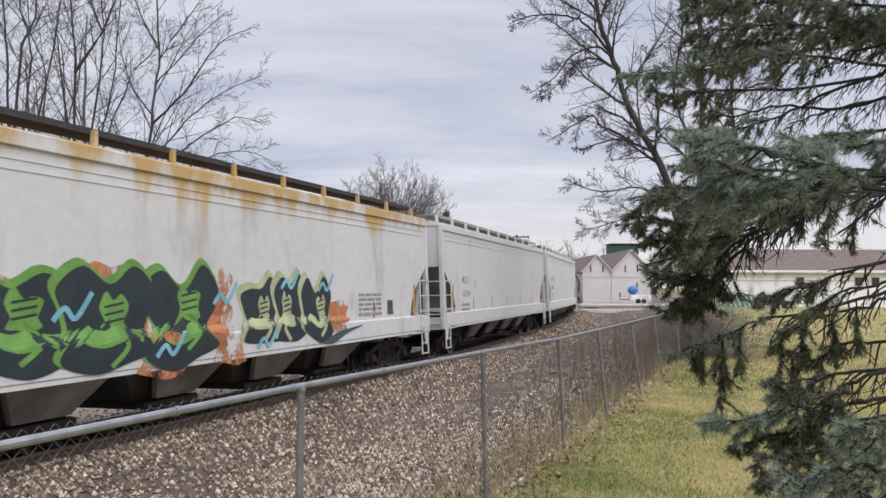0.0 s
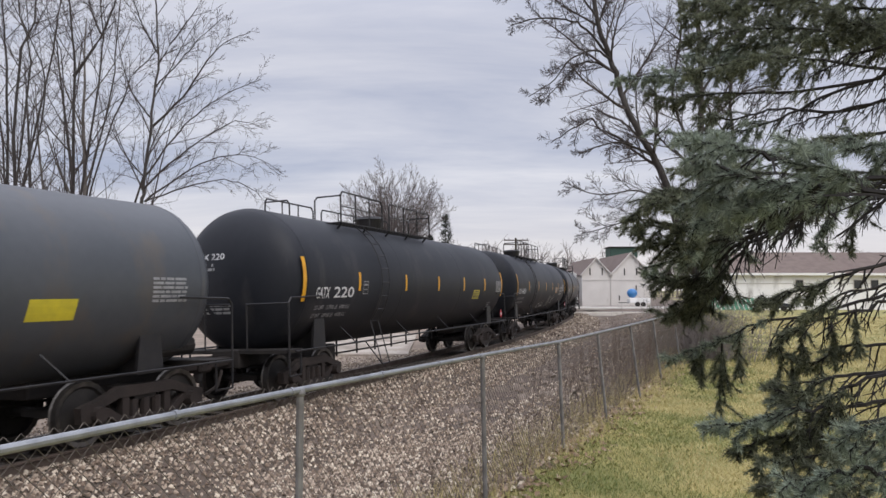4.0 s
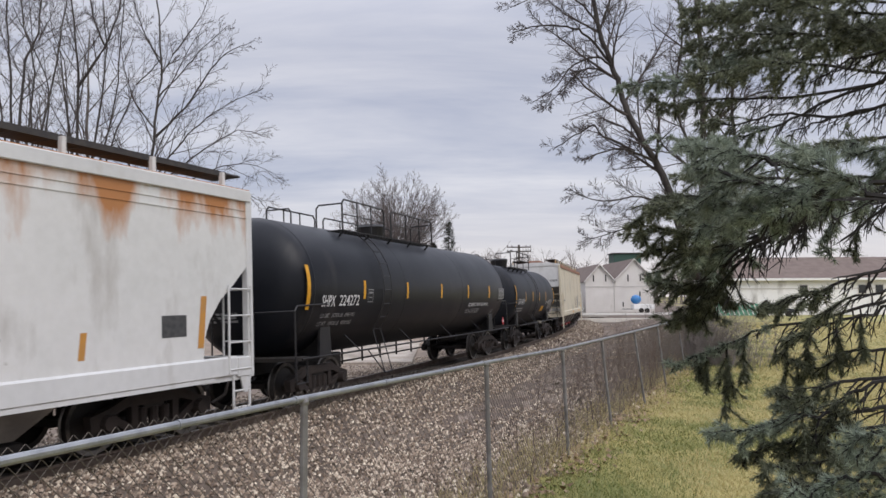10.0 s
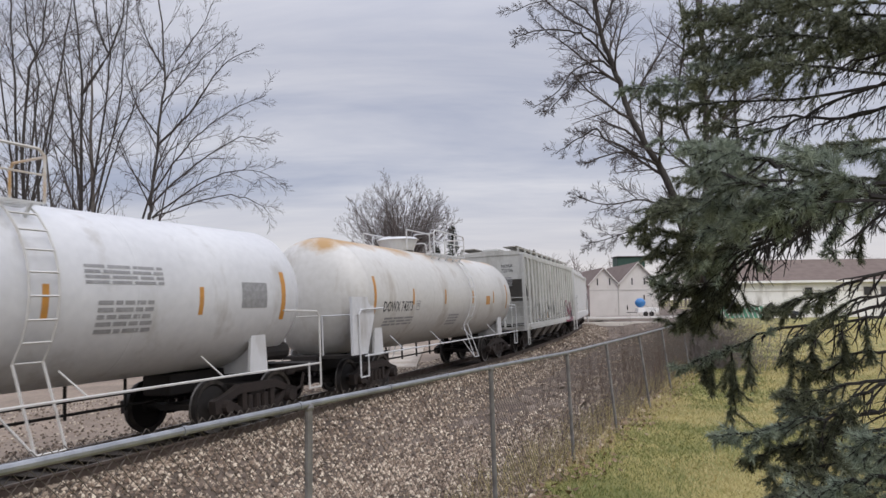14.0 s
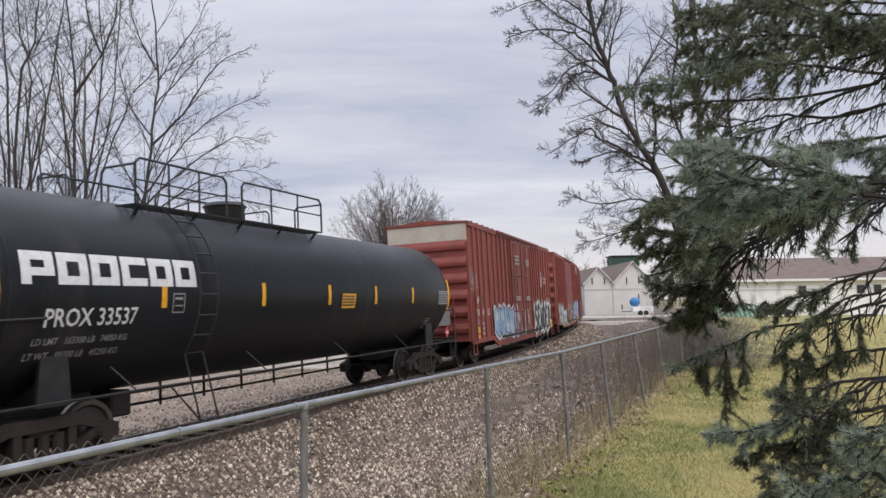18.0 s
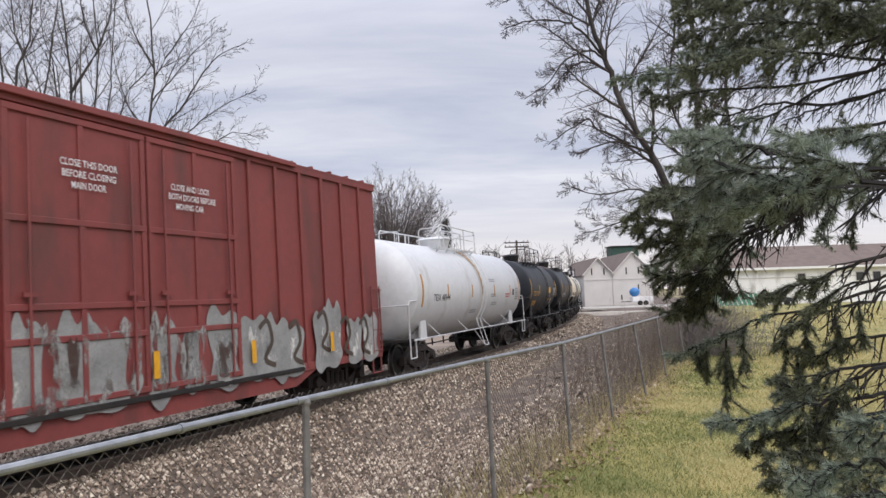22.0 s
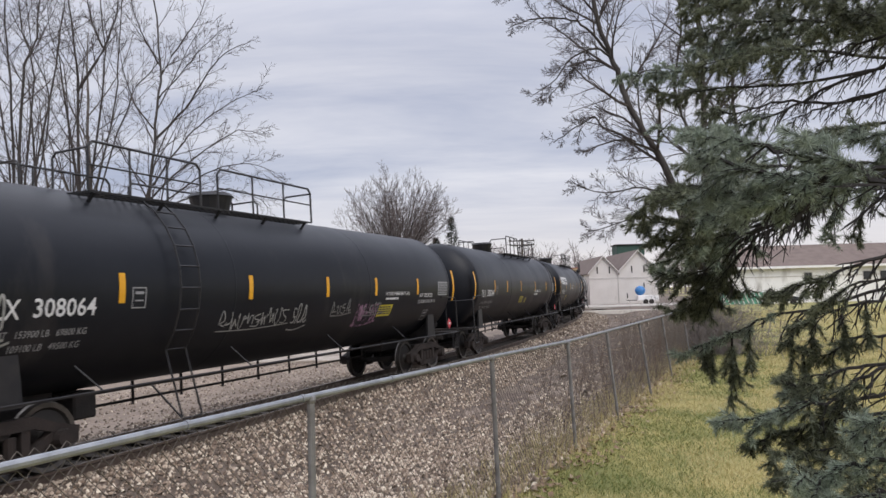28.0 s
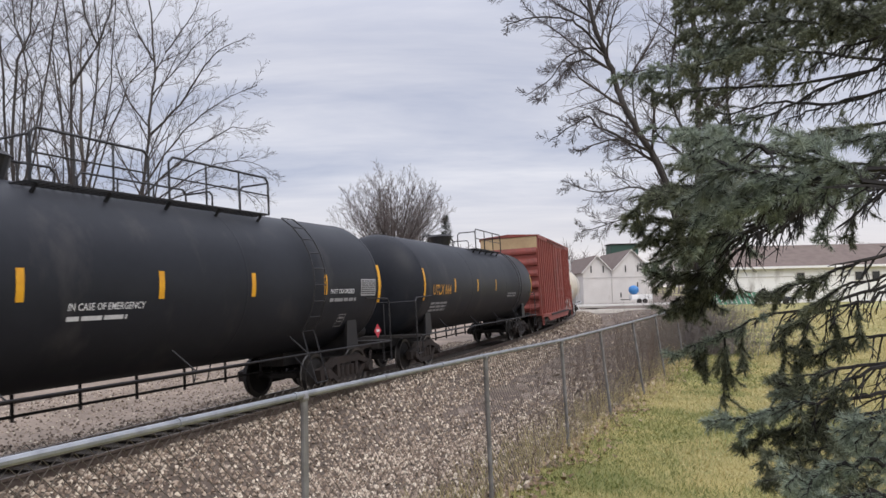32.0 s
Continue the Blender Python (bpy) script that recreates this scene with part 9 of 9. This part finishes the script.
def fence_weeds():
    rng = np.random.default_rng(3)
    pts = []
    for k in range(9000):
        y = rng.uniform(5.5, 27)
        side = rng.normal(-0.25, 0.35)
        x = fence_x(y) + side
        if noise.noise((x * 0.8, y * 0.8, 9)) < -0.12 and rng.random() < 0.8:
            continue
        pts.append((x, y, ground_z(x, y)))
    V, F = blades(pts, 0.10, 0.42, 0.35, 0.003, rng)
    scatter_mesh("dry_weeds", V, F, STRAW_BLADE, "dead tan weeds along the foot of the fence", "weeds")
    # upright woody suckers and brush
    rnd = random.Random(14)
    v = ([], [])
    for k in range(480):
        y = 7.5 + 21.5 * rnd.random() ** 0.5
        x = fence_x(y) - abs(rnd.gauss(0.35, 0.5 + 0.9 * smooth(13, 22, y)))
        d = Vector((rnd.gauss(0, .2), rnd.gauss(0, .2), 1))
        h = rnd.uniform(0.5, 1.5) * (0.6 + 0.5 * smooth(8, 18, y))
        p, r, _ = limb(rnd, Vector((x, y, ground_z(x, y) - 0.02)), d, h, 0.006, 5, 0.08, 0.02, 0.3)
        tube(p, r, 3, *v)
        for q in range(5):
            j = rnd.randrange(1, 5)
            e, er, _ = limb(rnd, p[j], Vector((rnd.gauss(0, .7), rnd.gauss(0, .7), rnd.uniform(.3, 1))), h * rnd.uniform(.12, .35), 0.003, 3, 0.12, 0.02, 0.5)
            tube(e, er, 3, *v)
    tagged(part("brush", v, mat("dead_brush_stems", (0.14, 0.095, 0.075), (0.10, 0.07, 0.055), 3, 0.9)), "reddish dead brush stems against the fence", "brush", kind="stuff")
    v = ([], [])
    for k in range(420):
        a, rr = rnd.uniform(0, 6.28), abs(rnd.gauss(0, 0.9))
        x, y = 9.0 + rr * math.cos(a) * 1.3, 23.6 + rr * math.sin(a)
        d = Vector((rnd.gauss(0, .35), rnd.gauss(0, .3), 1))
        h = rnd.uniform(0.8, 2.4)
        p, r, _ = limb(rnd, Vector((x, y, ground_z(x, y) - 0.02)), d, h, 0.009, 5, 0.10, 0.0, 0.3)
        tube(p, r, 3, *v)
        for q in range(6):
            j = rnd.randrange(1, 5)
            e, er, _ = limb(rnd, p[j], Vector((rnd.gauss(0, .8), rnd.gauss(0, .8), rnd.uniform(.1, 1))), h * rnd.uniform(.15, .4), 0.005, 3, 0.12, 0.0, 0.5)
            tube(e, er, 3, *v)
    tagged(part("shrub", v, mat("grey_shrub_stems", (0.20, 0.175, 0.16), (0.15, 0.13, 0.12), 3, 0.9)), "tangled grey leafless shrub at the fence end", "shrub", kind="stuff")
    # fallen leaves
    rng = np.random.default_rng(6)
    n = 1500
    ys = rng.uniform(6, 26, n)
    xs = np.array([fence_x(y) for y in ys]) + rng.normal(0.12, 0.28, n)
    V = []
    for x, y in zip(xs, ys):
        z = ground_z(x, y) + 0.025
        a = rng.uniform(0, 6.28); s = rng.uniform(0.025, 0.055)
        c, d = math.cos(a) * s, math.sin(a) * s
        t = rng.normal(0, 0.018, 4)
        V += [(x - c, y - d, z + t[0]), (x + d * .7, y - c * .7, z + t[1]), (x + c, y + d, z + t[2]), (x - d * .7, y + c * .7, z + t[3])]
    scatter_mesh("fallen_leaves", np.array(V), np.arange(4 * n).reshape(-1, 4), blade_material("dead_leaves", [(0.13, 0.075, 0.04), (0.24, 0.15, 0.09), (0.34, 0.25, 0.17)]), "curled brown fallen leaves along the fence", "leaves")


fence_weeds()

# ---- buildings and far things ----
SIDING = mat("white_painted_siding", (0.86, 0.85, 0.83), (0.78, 0.77, 0.75), 0.4, 0.6, dirt=((0.42, 0.40, 0.37), 0.2, 0.5, (1, 1, 0.3)))
SHED_SIDING = mat("cream_white_shed_siding", (0.70, 0.665, 0.62), (0.63, 0.595, 0.55), 0.5, 0.65, dirt=((0.45, 0.40, 0.34), 0.25, 0.5, (1, 1, 0.3)))
PALE_KERB = mat("pale_kerb_stone", (0.66, 0.62, 0.55), (0.56, 0.52, 0.46), 1.5, 0.85, bump=0.2)
SHINGLE = mat("brown_shingles", (0.13, 0.095, 0.08), (0.17, 0.13, 0.11), 1.2, 0.9, bump=0.5, bscale=8)
GREEN_SHEET = mat("dark_green_sheet", (0.022, 0.06, 0.045), (0.03, 0.075, 0.055), 1, 0.6)
GLASS = mat("dark_window_glass", (0.02, 0.022, 0.025), (0.03, 0.032, 0.035), 1, 0.12)
CONCRETE = mat("pale_concrete", (0.44, 0.41, 0.36), (0.36, 0.335, 0.30), 0.8, 0.9, bump=0.2)
TRIM = mat("grey_trim", (0.55, 0.52, 0.48), (0.48, 0.45, 0.42), 2, 0.7)


def gable(x0, x1, y0, y1, eave, ridge, name, label, doors=()):
    b = thing(name, label, "building", pose((x0 + x1) / 2, y0, -0.15))
    w = (x1 - x0) / 2
    d = y1 - y0
    bm = prism(bmesh.new(), [(-w, 0), (w, 0), (w, eave), (0, ridge), (-w, eave)], 0, d)
    part("wall", bm, SHED_SIDING, b)
    for s in (-1, 1):
        bm = bmesh.new()
        q = [(s * (w + 0.25), eave - 0.22), (0, ridge + 0.02), (0, ridge + 0.16), (s * (w + 0.25), eave - 0.08)]
        prism(bm, q if s < 0 else q[::-1], -0.3, d + 0.3)
        part("roof", bm, SHINGLE, b)
        bm = bmesh.new()
        q = [(s * (w + 0.27), eave - 0.26), (0, ridge - 0.02), (0, ridge + 0.18), (s * (w + 0.27), eave - 0.06)]
        prism(bm, q if s < 0 else q[::-1], -0.36, -0.29)
        part("barge_board", bm, SHED_SIDING, b)
    part("band_course", bx(-w - 0.01, w + 0.01, -0.05, 0, 3.78, 3.92), TRIM, b)
    for x in (-0.9, 0.9):
        part("louvre_slit", bx(x - 0.09, x + 0.09, -0.03, 0, eave - 0.1, eave + 0.9), UNDER, b)
    part("wall_joint", bx(w - 0.06, w + 0.02, -0.04, 0, 0, eave), TRIM, b)
    for x, zz in doors:
        part("vent", bx(x - 0.08, x + 0.08, -0.04, 0, zz, zz + 0.7), UNDER, b)
    return b


gable(21.3, 25.5, 105, 122, 4.7, 7.05, "white_shed", "white gabled shed with brown shingles")
gable(25.56, 31.4, 105, 124, 4.7, 7.8, "white_shed", "larger white gabled shed beside the line", doors=((-1.7, 0.9), (0.8, 2.4)))
g = thing("green_bin", "dark green sheet-metal storage bin on steel legs", "storage bin", pose(32.6, 126, -0.15))
part("bin_body", bx(-2.4, 2.4, -1.8, 1.8, 8.1, 9.8, bevel=0.05), GREEN_SHEET, g)
part("bin_roof", bx(-2.6, 2.6, -2.0, 2.0, 9.8, 9.98), UNDER, g)
for x in (-2.2, 2.2):
    for y in (-1.6, 1.6):
        part("leg", rod(bmesh.new(), (x, y, 0), (x, y, 8.1), 0.14, 8), UNDER, g)
bm = bmesh.new()
for z in (6.2, 6.8, 7.4):
    pipe(bm, [(-4.6, -1.9, z), (-2.2, -1.9, z)], 0.06)
for x in (-4.6, -3.8, -3.0, -2.2):
    rod(bm, (x, -1.9, 5.5), (x, -1.9, 7.4), 0.06, 5)
part("catwalk_rail", bm, UNDER, g)

h = thing("long_white_building", "long low white building with a brown shingle roof", "building", pose(33.6, 84, -0.1))
part("wall", prism(bmesh.new(), [(0, 0), (46, 0), (46, 4.4), (0, 4.4)], 0, 13), SIDING, h)
for nm, q in (("roof", [(0, 4.3), (6.6, 7.15), (13.6, 4.3), (13.6, 4.12), (6.6, 6.97), (0, 4.12)]),):
    bm = bmesh.new()
    a = [bm.verts.new((-0.5, y - 0.5, z)) for y, z in q]
    b_ = [bm.verts.new((46.5, y - 0.5, z)) for y, z in q]
    bm.faces.new(a); bm.faces.new(b_[::-1])
    for i in range(len(q)):
        bm.faces.new((a[(i + 1) % len(q)], a[i], b_[i], b_[(i + 1) % len(q)]))
    bmesh.ops.recalc_face_normals(bm, faces=bm.faces)
    part(nm, bm, SHINGLE, h)
part("fascia", bx(-0.5, 46.5, -0.58, -0.5, 4.10, 4.36), SIDING, h)
part("band_course", bx(0, 46, -0.05, 0, 3.1, 3.2), TRIM, h)
for x in (8.6, 15.5, 17.5, 24, 31, 38):
    wn_ = part("window", bx(x, x + 1.0, -0.05, 0.02, 2.5, 3.6), TRIM, h)
    part("pane", bx(x + 0.07, x + 0.93, -0.07, -0.05, 2.57, 3.53), GLASS, wn_)

# low green and white slatted barrier before the building
g = thing("slatted_barrier", "low green barrier with slanting white slats", "barrier", pose(29.0, 76, -0.1))
part("panel", bx(0, 5.4, 0, 0.08, 0.25, 1.5), mat("faded_green_panel", (0.10, 0.34, 0.23), (0.08, 0.28, 0.19), 2, 0.6), g)
for i in range(11):
    x = -0.3 + 0.5 * i
    bm = prism(bmesh.new(), [(x + 0.5, 0.27), (x + 0.6, 0.27), (x + 0.1, 1.48), (x, 1.48)], -0.05, -0.004)
    part("slat", bm, SIDING, g)
for x in (0.1, 2.7, 5.3):
    part("post", bx(x - 0.05, x + 0.05, 0.08, 0.18, 0, 1.5), TRIM, g)


def parked_car(x, y, rz):
    c = thing("parked_car", "dark blue-grey saloon car parked by the building", "car", pose(x, y, ground_z(x, y), 0, 0, rz))
    paint = mat("dark_car_paint", (0.018, 0.022, 0.032), (0.024, 0.028, 0.04), 1, 0.25)
    body = prism(bmesh.new(), [(-2.2, 0.35), (2.2, 0.35), (2.25, 0.75), (1.3, 0.92), (-1.5, 0.95), (-2.25, 0.85)], -0.85, 0.85)
    bmesh.ops.bevel(body, geom=list(body.edges), offset=0.06, segments=2, affect="EDGES")
    part("body", body, paint, c)
    cab = prism(bmesh.new(), [(-1.6, 0.92), (1.0, 0.92), (0.35, 1.42), (-0.95, 1.44)], -0.72, 0.72)
    bmesh.ops.bevel(cab, geom=list(cab.edges), offset=0.05, segments=2, affect="EDGES")
    part("cabin_glass", cab, GLASS, c)
    part("roof_panel", bx(-0.95, 0.33, -0.68, 0.68, 1.42, 1.47, bevel=0.02), paint, c)
    for wx in (-1.35, 1.35):
        for wy in (-0.78, 0.78):
            v, f = lathe_y([(-0.1, 0), (-0.1, 0.2), (-0.1, 0.32), (0.1, 0.32), (0.1, 0.2), (0.1, 0)], 16)
            part("wheel", ([(a + wx, b + wy, d + 0.32) for a, b, d in v], f), UNDER, c)
    for wy in (-0.6, 0.6):
        part("headlight", bx(-2.27, -2.2, wy - 0.18, wy + 0.18, 0.62, 0.75, bevel=0.02), INK_W, c)
    part("bumper", bx(-2.3, -2.18, -0.8, 0.8, 0.36, 0.52, bevel=0.03), UNDER, c)


parked_car(36.4, 78.5, 5)

# utility pole with two cross-arms beyond the track
p = thing("utility_pole", "weathered wooden utility pole with two cross-arms", "utility pole", pose(8.4, 76, -0.3))
part("pole", rod(bmesh.new(), (0, 0, 0), (0, 0, 8.1), 0.15, 8, 0.11), TIE, p)
for z in (7.85, 7.4):
    part("cross_arm", bx(-1.3, 1.3, -0.16, -0.06, z - 0.06, z + 0.06), TIE, p)
    for x in (-1.2, -0.75, 0.75, 1.2):
        part("insulator", rod(bmesh.new(), (x, -0.11, z + 0.06), (x, -0.11, z + 0.2), 0.05, 6), GREY_TANK, p)

# paved crossing and kerb beyond the gravel
rd = part("paved_yard", bx(12.2, 60, 88, 99, -0.22, 0.0), CONCRETE)
tagged(rd, "pale concrete paving before the sheds", "paving", kind="structure")
kb = part("kerb", bx(13.2, 21.0, 70.8, 71.2, -0.3, 0.09, bevel=0.02), PALE_KERB)
tagged(kb, "pale concrete kerb across the gravel", "kerb", kind="structure")
sl = part("loading_pad", bx(-9.0, -1.2, 30.0, 44.0, -0.7, -0.40, bevel=0.03), STAINED)
tagged(sl, "worn pale concrete pad in the yard", "concrete pad", kind="structure")

# trailer with a blue tank by the sheds
tr = thing("utility_trailer", "small white utility trailer beside the sheds", "trailer", pose(27.6, 99.6, -0.05))
part("bed", bx(-0.9, 1.9, -0.8, 0.8, 0.55, 1.2, bevel=0.03), SIDING, tr)
for wx in (0.1, 0.9):
    v, f = lathe_y([(-0.1, 0), (-0.1, 0.34), (0.1, 0.34), (0.1, 0)], 14)
    part("wheel", ([(a + wx, b - 0.8, d + 0.34) for a, b, d in v], f), UNDER, tr)
part("tow_bar", bx(-2.3, -0.9, -0.06, 0.06, 0.5, 0.6), UNDER, tr)
bm = bmesh.new()
bmesh.ops.create_uvsphere(bm, u_segments=18, v_segments=10, radius=0.72, matrix=Matrix.Translation((27.2, 99.6, 1.82)) @ Matrix.Diagonal((1, 1, 0.9, 1)))
dm = part("rounded_tank", bm, mat("blue_plastic", (0.03, 0.17, 0.42), (0.04, 0.2, 0.46), 2, 0.4), smooth=True)
tagged(dm, "rounded bright blue plastic tank resting on the trailer", "plastic tank")


def car_pose(i, t):
    a, b = COUPLERS[i - 1], COUPLERS[i]
    sc, half = (a + b) / 2 - run(t), (b - a) / 2 - 2.4
    xa, ya, _ = on_track(sc - half)
    xb, yb, _ = on_track(sc + half)
    return pose((xa + xb) / 2, (ya + yb) / 2, 0, -math.degrees(CANT), 0, math.degrees(math.atan2(yb - ya, xb - xa)))


def motions():
    for i, ob in CARS.items():
        walk(ob, [(t / 2, car_pose(i, t / 2)) for t in range(0, 65)])
    # wheels turn while their car is on the near stretch of the line
    order = {ob: i for i, ob in CARS.items()}
    for ws, ob, along, x in WHEELS:
        i = order[ob]
        s0 = (COUPLERS[i - 1] + COUPLERS[i]) / 2 + along
        on = [k for k in range(0, 961) if -3 < s0 - run(k / 30) < 66]
        keys = sorted({0, 960, *on})
        rows, turn = [], 0.0
        for k in keys:
            if k in (0, 960) and k not in on:
                d = run((on[0] if k == 0 else on[-1]) / 30) if on else 0.0
            else:
                d = run(k / 30)
            rows.append((k / 30, Matrix.Translation((x, 0, 0.462)) @ Matrix.Rotation(-(d / 0.462) % (2 * math.pi), 4, "Y")))
        walk(ws, rows)


motions()
